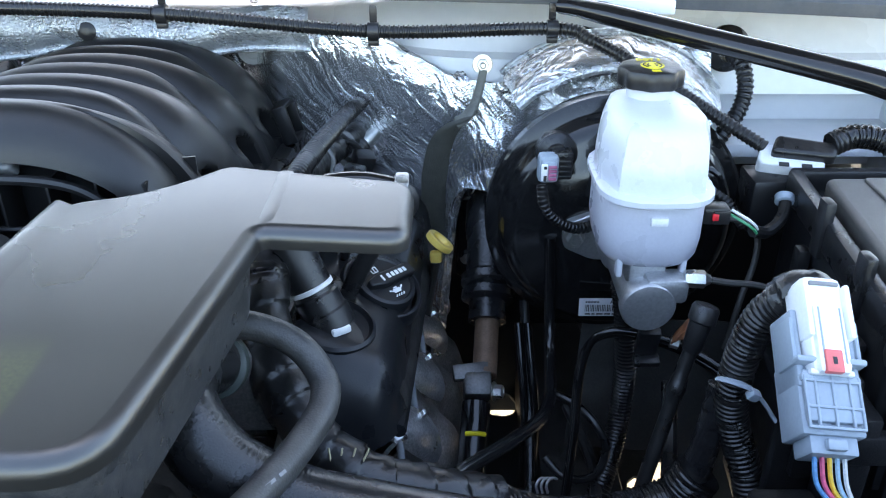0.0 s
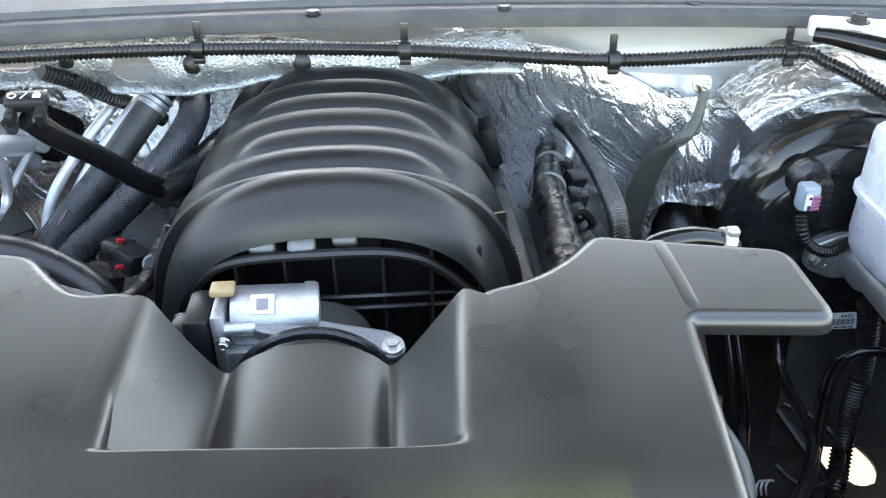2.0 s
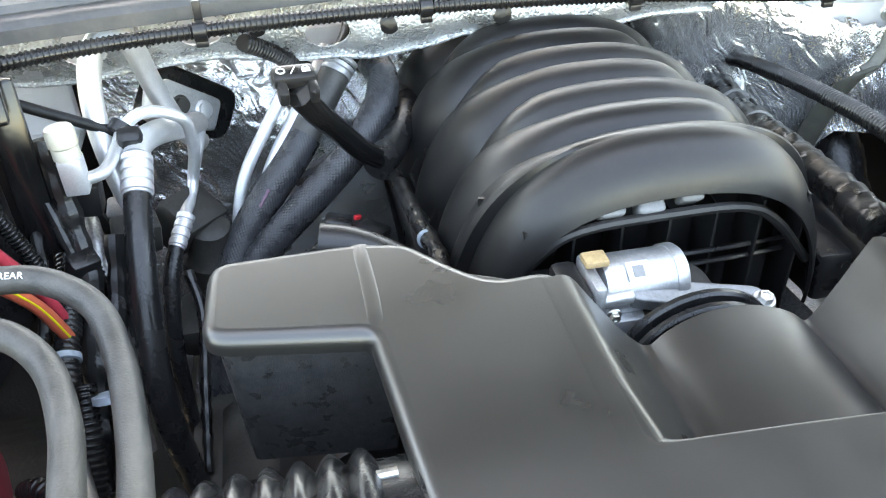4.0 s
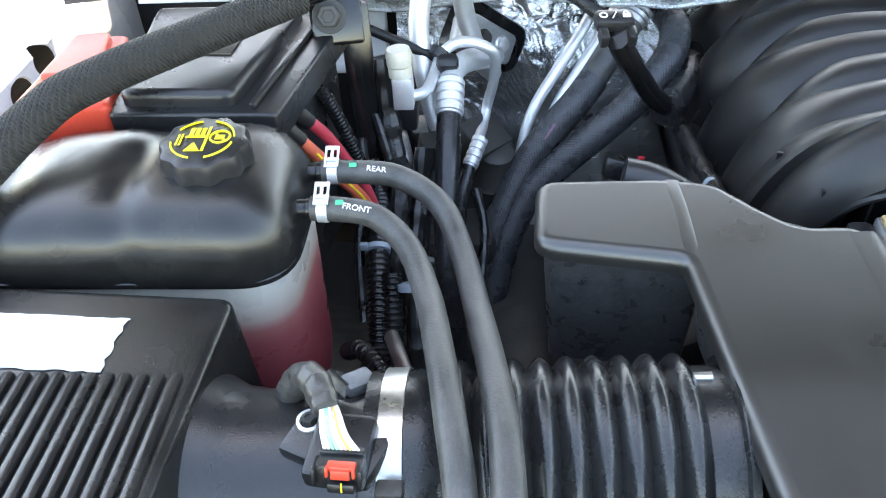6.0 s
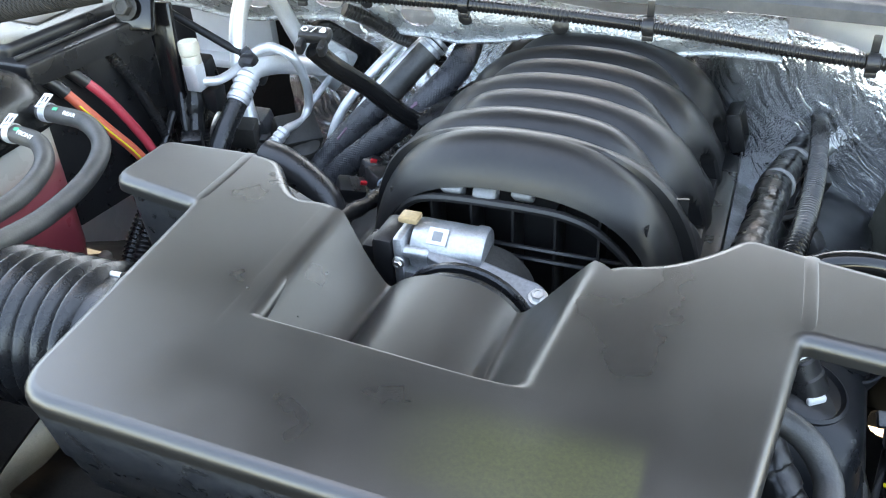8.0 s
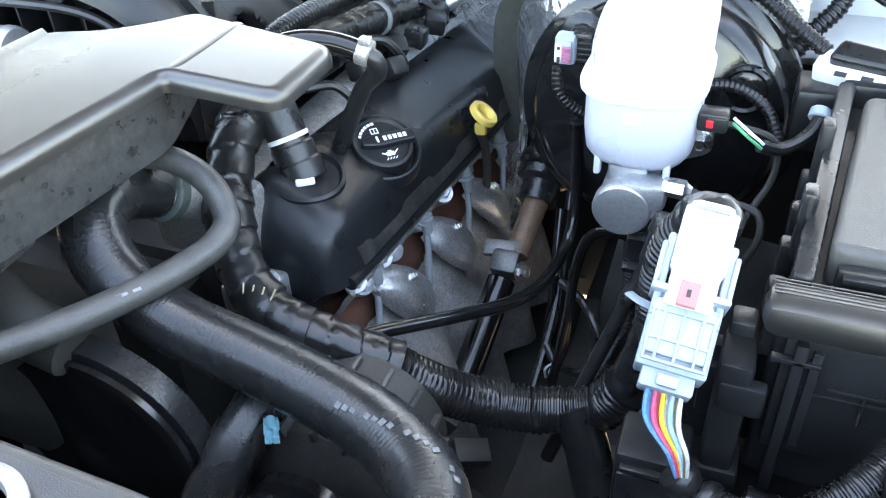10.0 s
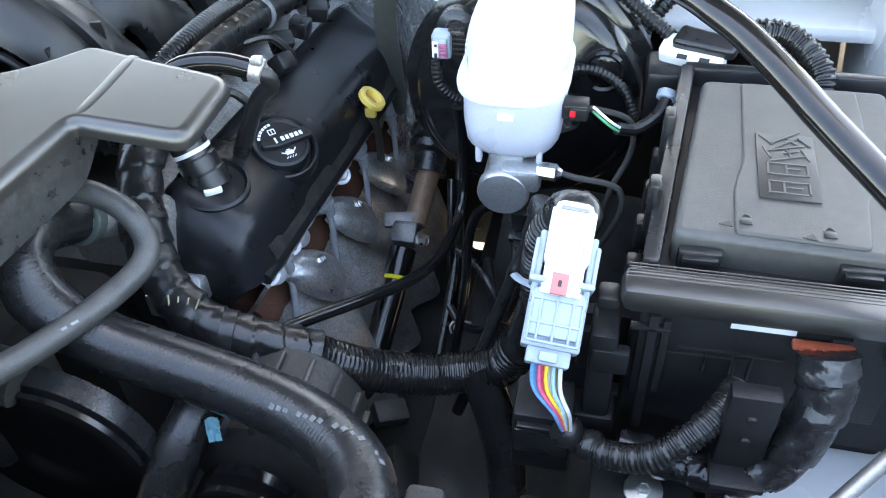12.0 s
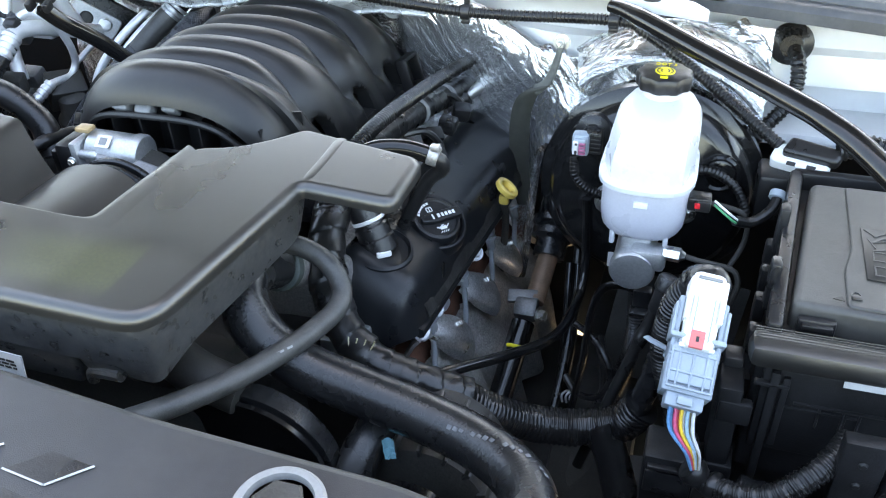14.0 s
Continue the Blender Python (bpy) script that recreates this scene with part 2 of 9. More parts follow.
def frame_of(d):
    d = Vector(d).normalized()
    up = Vector((0, 0, 1)) if abs(d.z) < 0.95 else Vector((0, 1, 0))
    s = d.cross(up).normalized()
    return s, s.cross(d).normalized(), d


def curve(pts, step=0.006):
    """Catmull-Rom through the points, resampled at even steps."""
    p = [Vector(q) for q in pts]
    if len(p) == 2:
        dense = [p[0].lerp(p[1], i / 20) for i in range(21)]
    else:
        p = [p[0] * 2 - p[1]] + p + [p[-1] * 2 - p[-2]]
        dense = []
        for a, b, c, d in zip(p, p[1:], p[2:], p[3:]):
            for i in range(24):
                t = i / 24
                dense.append(0.5 * (2 * b + (c - a) * t + (2 * a - 5 * b + 4 * c - d) * t * t + (3 * b - a - 3 * c + d) * t ** 3))
        dense.append(p[-2].copy())
    acc = [0.0]
    for a, b in zip(dense, dense[1:]):
        acc.append(acc[-1] + (b - a).length)
    n = max(2, int(acc[-1] / step) + 1)
    out, j = [], 0
    for i in range(n):
        s = acc[-1] * i / (n - 1)
        while j < len(acc) - 2 and acc[j + 1] < s:
            j += 1
        k = (s - acc[j]) / max(1e-9, acc[j + 1] - acc[j])
        out.append(dense[j].lerp(dense[j + 1], k))
    return out, acc[-1]


def tube(bm, pts, r, seg=14, step=0.006, rfun=None, flat=1.0, afun=None):
    """Sweep a round section along a smooth path, with closed ends."""
    path, length = curve(pts, step)
    n = len(path)
    side = None
    rings = []
    for i, c in enumerate(path):
        d = (path[min(i + 1, n - 1)] - path[max(i - 1, 0)]).normalized()
        if side is None:
            side = frame_of(d)[0]
        side = (side - d * side.dot(d)).normalized()
        up = side.cross(d)
        rad = r * (rfun(length * i / (n - 1), length) if rfun else 1.0)
        s = length * i / (n - 1)
        rings.append([bm.verts.new(c + (side * math.cos(a) + up * math.sin(a) * flat) * rad * (afun(s, a) if afun else 1.0)) for a in (2 * math.pi * k / seg for k in range(seg))])
    skin(bm, rings)
    return rings


def braid(count, pitch, depth):
    """Relief of a braided sleeve: two sets of strands crossing over and under."""
    def f(s, a):
        u, v = count * a + 2 * math.pi * s / pitch, count * a - 2 * math.pi * s / pitch
        return 1 + depth * max(math.sin(u), math.sin(v)) * 0.6 + depth * 0.4 * math.sin(u) * math.sin(v)
    return f


def wraps(pitch, depth, seed=0):
    """Relief of wound tape: overlapping turns that step and pucker."""
    def f(s, a):
        t = (s / pitch + a / (2 * math.pi) + 0.15 * math.sin(s * 40 + seed)) % 1.0
        return 1 + depth * (t - 0.5) + depth * 0.8 * noise.noise(Vector((s * 70 + seed, 1.6 * math.cos(a), 1.6 * math.sin(a))))
    return f


def skin(bm, rings, caps=True, closed=True):
    for a, b in zip(rings, rings[1:]):
        m = len(a)
        for k in range(m if closed else m - 1):
            q = (a[k], a[(k + 1) % m], b[(k + 1) % m], b[k])
            bm.faces.new(q)
    if caps:
        bm.faces.new(rings[0][::-1])
        bm.faces.new(rings[-1])


def ribbed(pitch, depth):
    """Radius of split loom: square-topped ribs."""
    return lambda s, L: 1.0 - depth * (0.5 + 0.5 * math.tanh(4 * math.sin(2 * math.pi * s / pitch)))


def loom(bm, pts, r, pitch=0.0046, seg=12):
    return tube(bm, pts, r, seg, pitch / 5, ribbed(pitch, 0.16))


def rbox(bm, c, s, bev=0.003, m=None, seg=2):
    """A box with rounded edges, centre and size, optionally turned by the matrix m about its centre."""
    r = bmesh.ops.create_cube(bm, size=1.0)
    vs = r["verts"]
    bmesh.ops.scale(bm, vec=Vector(s), verts=vs)
    if bev:
        es = list({e for v in vs for e in v.link_edges})
        g = bmesh.ops.bevel(bm, geom=es, offset=min(bev, min(s) * 0.45), segments=seg, affect="EDGES", profile=0.5)
        vs = list({v for f in g["faces"] for v in f.verts} | {v for v in vs if v.is_valid})
    t = Matrix.Translation(c) @ (m.to_4x4() if m is not None else Matrix.Identity(4))
    bmesh.ops.transform(bm, matrix=t, verts=vs)
    return vs


def lathe(bm, at, d, prof, seg=28, lobes=0, lobe=0.0):
    """Turn a profile of (radius, height) about the axis d through at; lobes add grip waves."""
    s, u, w = frame_of(d)
    at = Vector(at)
    rings = []
    for r, h, *wave in prof:
        k = wave[0] if wave else 0.0
        rings.append([bm.verts.new(at + w * h + (s * math.cos(a) + u * math.sin(a)) * r * (1 + k * lobe * math.cos(lobes * a))) for a in (2 * math.pi * i / seg for i in range(seg))])
    skin(bm, rings)


def cyl(bm, p0, p1, r, seg=20, bev=0.0015):
    p0, p1 = Vector(p0), Vector(p1)
    h = (p1 - p0).length
    bev = min(bev, r * 0.4, h * 0.4)
    lathe(bm, p0, p1 - p0, [(r - bev, 0), (r, bev), (r, h - bev), (r - bev, h)], seg)


def bolt(bm, at, d, r=0.007, h=0.006, washer=1.5):
    s = Vector(d).normalized()
    at = Vector(at)
    cyl(bm, at, at + s * 0.002, r * washer, 20, 0.0006)
    lathe(bm, at + s * 0.002, s, [(r * 1.04, 0), (r * 1.04, h - 0.001), (r * 0.9, h), (r * 0.6, h), (r * 0.55, h - 0.001)], 6)


def rounded(poly, radii, n=5):
    """Round the corners of a plan outline; radii: one for all, or one each."""
    out = []
    m = len(poly)
    for i in range(m):
        p, a, b = Vector(poly[i]), Vector(poly[i - 1]), Vector(poly[(i + 1) % m])
        r = radii[i] if isinstance(radii, (list, tuple)) else radii
        da, db = (a - p), (b - p)
        k = min(r, da.length * 0.45, db.length * 0.45)
        pa, pb = p + da.normalized() * k, p + db.normalized() * k
        for j in range(n + 1):
            t = j / n
            out.append((1 - t) ** 2 * pa + 2 * t * (1 - t) * p + t * t * pb)
    return out


def offset_in(poly, d):
    m = len(poly)
    area = sum(poly[i - 1].x * poly[i].y - poly[i].x * poly[i - 1].y for i in range(m))
    sg = 1 if area > 0 else -1
    out = []
    for i in range(m):
        t = poly[(i + 1) % m] - poly[i - 1]
        nrm = Vector((-t.y, t.x)).normalized() * sg
        out.append(poly[i] + nrm * d)
    return out


def prism(bm, outline, z0, z1, fillet=0.005, m=None, n=4, taper=0.0):
    """Extrude a plan outline from z0 up to z1 with a rounded upper edge; m places it."""
    m = m or Matrix.Identity(4)
    levels = [(-taper, z0)]
    for i in range(n + 1):
        a = math.pi / 2 * i / n
        levels.append((fillet * (1 - math.cos(a)), z1 - fillet + fillet * math.sin(a)))
    rings = []
    for ins, z in levels:
        pl = offset_in(outline, ins) if abs(ins) > 1e-7 else outline
        rings.append([bm.verts.new(m @ Vector((q.x, q.y, z))) for q in pl])
    for a, b in zip(rings, rings[1:]):
        for k in range(len(a)):
            bm.faces.new((a[k], a[(k + 1) % len(a)], b[(k + 1) % len(a)], b[k]))
    for ring in (rings[0], rings[-1]):
        f = bm.faces.new(ring)
        for e in f.edges:
            e.smooth = False
        bmesh.ops.triangulate(bm, faces=[f])


def sheet(bm, fn, nu, nv, thick=0.0):
    """A surface fn(u, v) over the unit square, with a back face at the depth thick."""
    p = [[fn(i / nu, j / nv) for j in range(nv + 1)] for i in range(nu + 1)]
    g = [[bm.verts.new(q) for q in row] for row in p]
    for i in range(nu):
        for j in range(nv):
            bm.faces.new((g[i][j], g[i + 1][j], g[i + 1][j + 1], g[i][j + 1]))
    if not thick:
        return g
    h = []
    for i in range(nu + 1):
        row = []
        for j in range(nv + 1):
            du = p[min(i + 1, nu)][j] - p[max(i - 1, 0)][j]
            dv = p[i][min(j + 1, nv)] - p[i][max(j - 1, 0)]
            row.append(bm.verts.new(p[i][j] - du.cross(dv).normalized() * thick))
        h.append(row)
    for i in range(nu):
        for j in range(nv):
            bm.faces.new((h[i][j], h[i][j + 1], h[i + 1][j + 1], h[i + 1][j]))
    for i in range(nu):
        bm.faces.new((g[i][0], h[i][0], h[i + 1][0], g[i + 1][0]))
        bm.faces.new((g[i][nv], g[i + 1][nv], h[i + 1][nv], h[i][nv]))
    for j in range(nv):
        bm.faces.new((g[0][j], g[0][j + 1], h[0][j + 1], h[0][j]))
        bm.faces.new((g[nu][j], h[nu][j], h[nu][j + 1], g[nu][j + 1]))
    return g


def text_mesh(body, size, m, depth=0.0003):
    """Letters of the built-in font as a bmesh, lying on the plane of m."""
    cu = bpy.data.curves.new("text", "FONT")
    cu.body, cu.size, cu.extrude, cu.align_x, cu.align_y = body, size, depth, "CENTER", "CENTER"
    ob = bpy.data.objects.new("text", cu)
    me = bpy.data.meshes.new_from_object(ob)
    bm = B()
    bm.from_mesh(me)
    bmesh.ops.transform(bm, matrix=m, verts=bm.verts)
    bpy.data.objects.remove(ob)
    bpy.data.meshes.remove(me)
    return bm


def axes(o, x, y):
    """A matrix with origin o, its x along x and its y near y."""
    x = Vector(x).normalized()
    z = x.cross(Vector(y)).normalized()
    y = z.cross(x)
    return Matrix.Translation(o) @ Matrix((x, y, z)).transposed().to_4x4()


def bars(bm, m, rows, w, h, gap=0.45):
    """Rows of short bars for writing that cannot be read."""
    rnd = random.Random(int(w * 1e5) + rows)
    for r in range(rows):
        x = -w / 2
        y = h / 2 - (r + 0.5) * h / rows
        while x < w / 2:
            k = rnd.uniform(0.06, 0.2) * w
            k = min(k, w / 2 - x)
            if k > 0.0006:
                rbox(bm, m @ Vector((x + k / 2, y, 0.0004)), (k, h / rows * (1 - gap), 0.0004), 0, m.to_3x3())
            x += k + 0.04 * w


# ---- setting ----
def build_setting():
    bm = B()
    sheet(bm, lambda u, v: Vector((-60 + 120 * u, -60 + 120 * v, 0)), 12, 12)
    solo("ground", bm, M_GRAVEL, "tan gravel ground in sunlight under the vehicle", "ground", kind="structure")

    # firewall behind the engine, lined with crumpled foil whose top edge dips round a stud
    def lining_top(x):
        edge = [(-1.3, 1.13), (-0.26, 1.130), (-0.178, 1.124), (-0.080, 1.111), (-0.060, 1.103), (0.011, 1.068), (0.095, 1.063), (0.113, 1.085), (0.16, 1.118), (0.4, 1.12)]
        for (a, za), (b, zb) in zip(edge, edge[1:]):
            if x <= b:
                return za + (zb - za) * (x - a) / (b - a)
        return 1.12

    def wall(u, v):
        x = -0.905 + 1.225 * u
        low = 0.63 + 0.30 / (1 + math.exp(-(x - 0.010) * 190))
        z = low + (lining_top(x) - low) * v
        q = min(1, max(0, (z - 0.96) / 0.12))
        k = 1 / (1 + math.exp(-(x + 0.015 + 0.09 * q * q * (3 - 2 * q)) * 15))
        y = 1.15 - 0.185 * k - 0.05 * (1 - v) + (0.30 - 0.12 * k) * max(0, z - 0.95)
        if x > 0.0:
            y += 0.02 * math.sin(9 * (x - 0.0))
        # rolled forward under the hem, where it passes in front of the painted panel
        wx = min(1, max(0, (x + 0.27) / 0.07)) * min(1, max(0, (0.14 - x) / 0.05))
        kp = 1 / (1 + math.exp(-(x + 0.07) * 26))
        front = 1.062 - 0.060 * kp - 0.012
        drop = lining_top(x) - z
        if drop < 0.034:
            roll = front - 0.007 * math.sin(0.5 * math.pi * drop / 0.034)
        else:
            g = min(1, (drop - 0.034) / 0.32)
            roll = front - 0.007 + (max(y, front - 0.007) - front + 0.007) * g
        y += (min(roll, y) - y) * wx * wx * (3 - 2 * wx)
        y -= 0.018 * math.exp(-((x - 0.062) / 0.034) ** 2 - ((z - 0.985) / 0.036) ** 2)
        q = Vector((x, y, z))
        y -= 0.004 * wx * abs(noise.noise(Vector((60 * (0.8 * x + 0.6 * (z - 1)), 9 * (0.6 * x - 0.8 * (z - 1)), 5))))
        y += (1 - 0.6 * wx) * (0.012 * noise.noise(q * 9) + 0.006 * noise.noise(q * 23 + Vector((3, 0, 0))))
        top = 1.0 if v < 0.999 else 0.0
        return Vector((x, y, z + (0 if top else 0.004 * noise.noise(q * 30))))
    bm = B()
    sheet(bm, wall, 240, 90, -0.012)
    lining = solo("wall_firewall_lining", bm, M_FOIL, "crumpled bright aluminium foil heat lining over the firewall", "heat lining", kind="structure", smooth=60)
    bm = B()
    tube(bm, [Vector((x, 0, 0)) + Vector((0, 1.048 - 0.060 / (1 + math.exp(-(x + 0.07) * 26)) - 0.004, lining_top(x) + 0.001)) for x in (-0.17, -0.13, -0.09, -0.06, -0.03, 0.0, 0.012)], 0.0065, 10, 0.006, lambda q, L: 1 + 0.1 * math.sin(q * 300), flat=0.5)
    part("hem", bm, M_FOILCLOTH, lining, "dull folded hem along the foil's upper edge")
    # Black tube put in for the dark gap below the painted panel.
    bm = B()
    tube(bm, [(0.010, 0.984, 1.068), (0.030, 0.982, 1.064), (0.060, 0.982, 1.063), (0.100, 0.984, 1.066)], 0.0026, 8)
    part("gap_tube", bm, M_RUBBER, lining, "thin black tube drawn for the dark gap under the painted panel")

    # Added dark backing: stops light from behind and stands for shade.
    bm = B()
    rbox(bm, (-0.30, 1.235, 0.80), (2.1, 0.02, 0.70), 0.01)
    rbox(bm, (0.20, 1.13, 0.78), (0.68, 0.02, 0.66), 0.01)
    rbox(bm, (-1.02, 1.20, 0.90), (0.42, 0.02, 0.40), 0.01)
    solo("wall_toe_panel", bm, M_SHADEBLACK, "dark lower firewall panel, added to stand for the shade below the lining", "firewall", kind="structure")

    bm = B()
    rbox(bm, (-0.985, 1.10, 1.055), (0.15, 0.02, 0.15), 0.006)
    rbox(bm, (-0.985, 1.085, 0.985), (0.15, 0.05, 0.016), 0.006)
    solo("wall_corner_panel", bm, M_WHITE, "white painted corner panel in the shade behind the battery", "body panel", kind="structure")

    # painted cowl panel above the lining
    bm = B()

    def cowl(u, v):
        x = -1.22 + 1.86 * u
        k = 1 / (1 + math.exp(-(x + 0.07) * 26))
        prof = [(0.0, 0.0), (0.02, 0.012), (0.035, 0.05), (0.05, 0.075), (0.20, 0.10)]
        t = v * (len(prof) - 1)
        i = min(int(t), len(prof) - 2)
        f = t - i
        dy = prof[i][0] * (1 - f) + prof[i + 1][0] * f
        dz = prof[i][1] * (1 - f) + prof[i + 1][1] * f
        return Vector((x, 1.062 - 0.060 * k + dy, 1.081 - 0.036 * k + ((0.033 + dz) * (0.4 + 0.6 * k) if v > 0 else 0)))
    sheet(bm, cowl, 80, 8, -0.003)
    solo("wall_cowl_panel", bm, M_WHITE, "white painted steel cowl panel above the foil lining", "body panel", kind="structure")

    # grey plastic cowl trim with its front lip
    bm = B()

    def trim(u, v):
        x = -1.20 + 1.90 * u
        bow = 0.09 * ((x + 0.37) / 0.75) ** 2
        prof = [(0.0, -0.014), (0.0, -0.002), (0.006, 0.002), (0.022, 0.003), (0.026, 0.010), (0.30, 0.075)]
        t = v * (len(prof) - 1)
        i = min(int(t), len(prof) - 2)
        f = t - i
        return Vector((x, 0.962 - bow + prof[i][0] * (1 - f) + prof[i + 1][0] * f, 1.184 + prof[i][1] * (1 - f) + prof[i + 1][1] * f))
    sheet(bm, trim, 60, 15, -0.003)
    solo("trim_cowl", bm, M_COWL, "dark grey textured plastic cowl trim with a front lip", "cowl trim", kind="structure")

    # inner fenders: pale painted sheet with a flange, both sides
    for side, x0, lab in ((-1, -1.30, "white painted inner fender with oval holes beside the battery"), (1, 0.56, "white painted inner fender beside the fuse box")):
        bm = B()

        def fender(u, v):
            y = -0.25 + 1.50 * u
            prof = [(0.0, 0.55), (0.0, 1.02), (0.01, 1.07), (0.05, 1.085), (0.16, 1.105), (0.30, 1.08), (0.42, 0.98)]
            t = v * (len(prof) - 1)
            i = min(int(t), len(prof) - 2)
            f = t - i
            return Vector((x0 + side * (prof[i][0] * (1 - f) + prof[i + 1][0] * f), y, prof[i][1] * (1 - f) + prof[i + 1][1] * f))
        sheet(bm, fender, 420 if side < 0 else 60, 72 if side < 0 else 24)
        if side < 0:
            for hole in ((0.957, 1.058), (0.888, 1.050)):
                round_hole(bm, hole, 0.026, 0.017)
        ext = bmesh.ops.extrude_face_region(bm, geom=bm.faces[:])
        bmesh.ops.translate(bm, verts=[e for e in ext["geom"] if isinstance(e, bmesh.types.BMVert)], vec=(side * 0.003, 0, -0.002))
        solo("wall_fender", bm, M_WHITE, lab, "inner fender", kind="structure")

    # Backing plate added only to make the fender holes look dark.
    bm = B()
    rbox(bm, (-1.335, 0.92, 1.035), (0.012, 0.30, 0.075), 0.003)
    solo("wall_fender_backing", bm, M_SHADEBLACK, "added dark plate that blacks out the oval fender holes", "fender brace", kind="structure")

    # dark underside: rails, cross member and splash shields
    bm = B()
    rbox(bm, (-0.87, 0.4, 0.55), (0.10, 1.9, 0.16), 0.01)
    solo("frame_rail", bm, M_DARK, "black painted steel frame rail low in the bay", "frame rail", kind="structure")
    bm = B()
    rbox(bm, (0.17, 0.4, 0.55), (0.10, 1.9, 0.16), 0.01)
    solo("frame_rail", bm, M_DARK, "black painted steel frame rail low in the bay", "frame rail", kind="structure")
    for x0, x1 in ((-1.30, -0.93), (0.41, 0.56)):
        bm = B()

        def liner(u, v):
            x = x0 + (x1 - x0) * u
            y = 0.10 + 1.1 * v
            z = 0.58 + 0.20 * math.sin(math.pi * min(1, max(0, v * 1.15)))
            return Vector((x, y, z + 0.01 * noise.noise(Vector((x, y, 0)) * 8)))
        sheet(bm, liner, 12, 24, 0.004)
        solo("wheelhouse_liner", bm, M_DARK, "dirty black wheelhouse liner below the battery and fuse box", "splash shield", kind="structure")
    # Extended well past the shield itself to keep gravel bounce out of the bay.
    bm = B()

    def tray(u, v):
        x, y = -1.32 + 1.92 * u, -0.25 + 1.47 * v
        return Vector((x, y, 0.50 + 0.02 * noise.noise(Vector((x, y, 0)) * 6)))
    sheet(bm, tray, 130, 100)
    gaps = ((0.094, 1.094, 0.028), (0.015, 1.155, 0.024), (0.000, 0.945, 0.022), (0.298, 0.884, 0.036), (0.340, 0.902, 0.044), (-0.79, 1.03, 0.024), (-0.96, 0.98, 0.02), (-0.90, 0.70, 0.012))
    gone = [f for f in bm.faces if any((f.calc_center_median().xy - Vector((gx, gy))).length < gr for gx, gy, gr in gaps)]
    bmesh.ops.delete(bm, geom=gone, context="FACES")
    for v in bm.verts:
        if v.is_boundary and -1.3 < v.co.x < 0.59 and -0.24 < v.co.y < 1.21:
            gx, gy, gr = min(gaps, key=lambda g: abs((v.co.xy - Vector((g[0], g[1]))).length - g[2]))
            d = (v.co.xy - Vector((gx, gy))).normalized() * gr * (1 + 0.15 * noise.noise(v.co * 40))
            v.co.x, v.co.y = gx + d.x, gy + d.y
    ext = bmesh.ops.extrude_face_region(bm, geom=bm.faces[:])
    bmesh.ops.translate(bm, verts=[e for e in ext["geom"] if isinstance(e, bmesh.types.BMVert)], vec=(0, 0, -0.005))
    solo("floor_splash_shield", bm, M_DARK, "dirty black splash shield under the engine", "splash shield", kind="structure")
    bm = B()
    o = rounded([Vector((-0.52, -0.17)), Vector((0.52, -0.17)), Vector((0.52, 0.17)), Vector((-0.52, 0.17))], 0.05)
    prism(bm, o, -0.03, 0.03, 0.01, axes((-0.37, 0.185, 0.80), (1, 0, 0), (0, 0, 1)))
    solo("fan_shroud", bm, M_BLACK, "black plastic fan shroud behind the radiator", "fan shroud")
    # radiator support and top cover
    bm = B()
    poly = rounded([Vector((-1.05, -0.22)), Vector((0.34, -0.22)), Vector((0.30, 0.07)), Vector((0.20, 0.158)), Vector((0.10, 0.190)), Vector((-0.10, 0.198)), Vector((-0.24, 0.211)), Vector((-0.62, 0.211)), Vector((-0.92, 0.165)), Vector((-1.04, 0.07))], 0.03)
    prism(bm, poly, 1.04, 1.10, 0.008)
    cover = thing("radiator_cover", "flat dark grey plastic cover over the radiator support", "radiator cover", (-0.35, 0.0, 1.04), kind="structure")
    part("panel", bm, M_RADCOVER, cover)
    bm = B()
    lathe(bm, (0.022, 0.150, 1.10), (0, 0, 1), [(0.030, 0), (0.030, 0.003), (0.028, 0.005), (0.023, 0.005), (0.022, 0.001), (0.0215, -0.002)], 36)
    part("ring", bm, M_GREYINK, cover, "worn grey raised ring")
    bm = B()
    lathe(bm, (0.022, 0.150, 1.101), (0, 0, 1), [(0.018, 0), (0.018, 0.004), (0.016, 0.006), (0.004, 0.006)], 6)
    part("bolt", bm, M_DARK, cover)
    # row of dark moulded shapes with pale worn edges
    for i in range(5):
        x = -0.115 - 0.072 * i
        sk = 0.022
        o = [Vector((x - 0.052, 0.128)), Vector((x - 0.016, 0.124)), Vector((x - 0.016 + sk, 0.146)), Vector((x - 0.052 + sk, 0.150))]
        bm = B()
        prism(bm, rounded(o, 0.003), 1.0985, 1.1006, 0.0003, None, 2)
        inset = part("dark_inset", bm, M_BLACK, cover)
        bm = B()
        tube(bm, [(o[0].x, o[0].y, 1.1010), (o[1].x - 0.001, o[1].y, 1.1010)], 0.0008, 6, 0.01)
        tube(bm, [(o[1].x, o[1].y, 1.1010), (o[2].x, o[2].y, 1.1010)], 0.0008, 6, 0.01)
        part("worn_edge", bm, M_WORNPRINT2, inset, "pale worn edge")
        o2 = [p - Vector((0.018, 0.034)) for p in o]
        bm = B()
        prism(bm, rounded(o2, 0.003), 1.0985, 1.1006, 0.0003, None, 2)
        inset = part("dark_inset", bm, M_BLACK, cover)
        bm = B()
        tube(bm, [(o2[1].x, o2[1].y, 1.1010), (o2[2].x, o2[2].y, 1.1010)], 0.0008, 6, 0.01)
        part("worn_edge", bm, M_WORNPRINT2, inset, "pale worn edge")
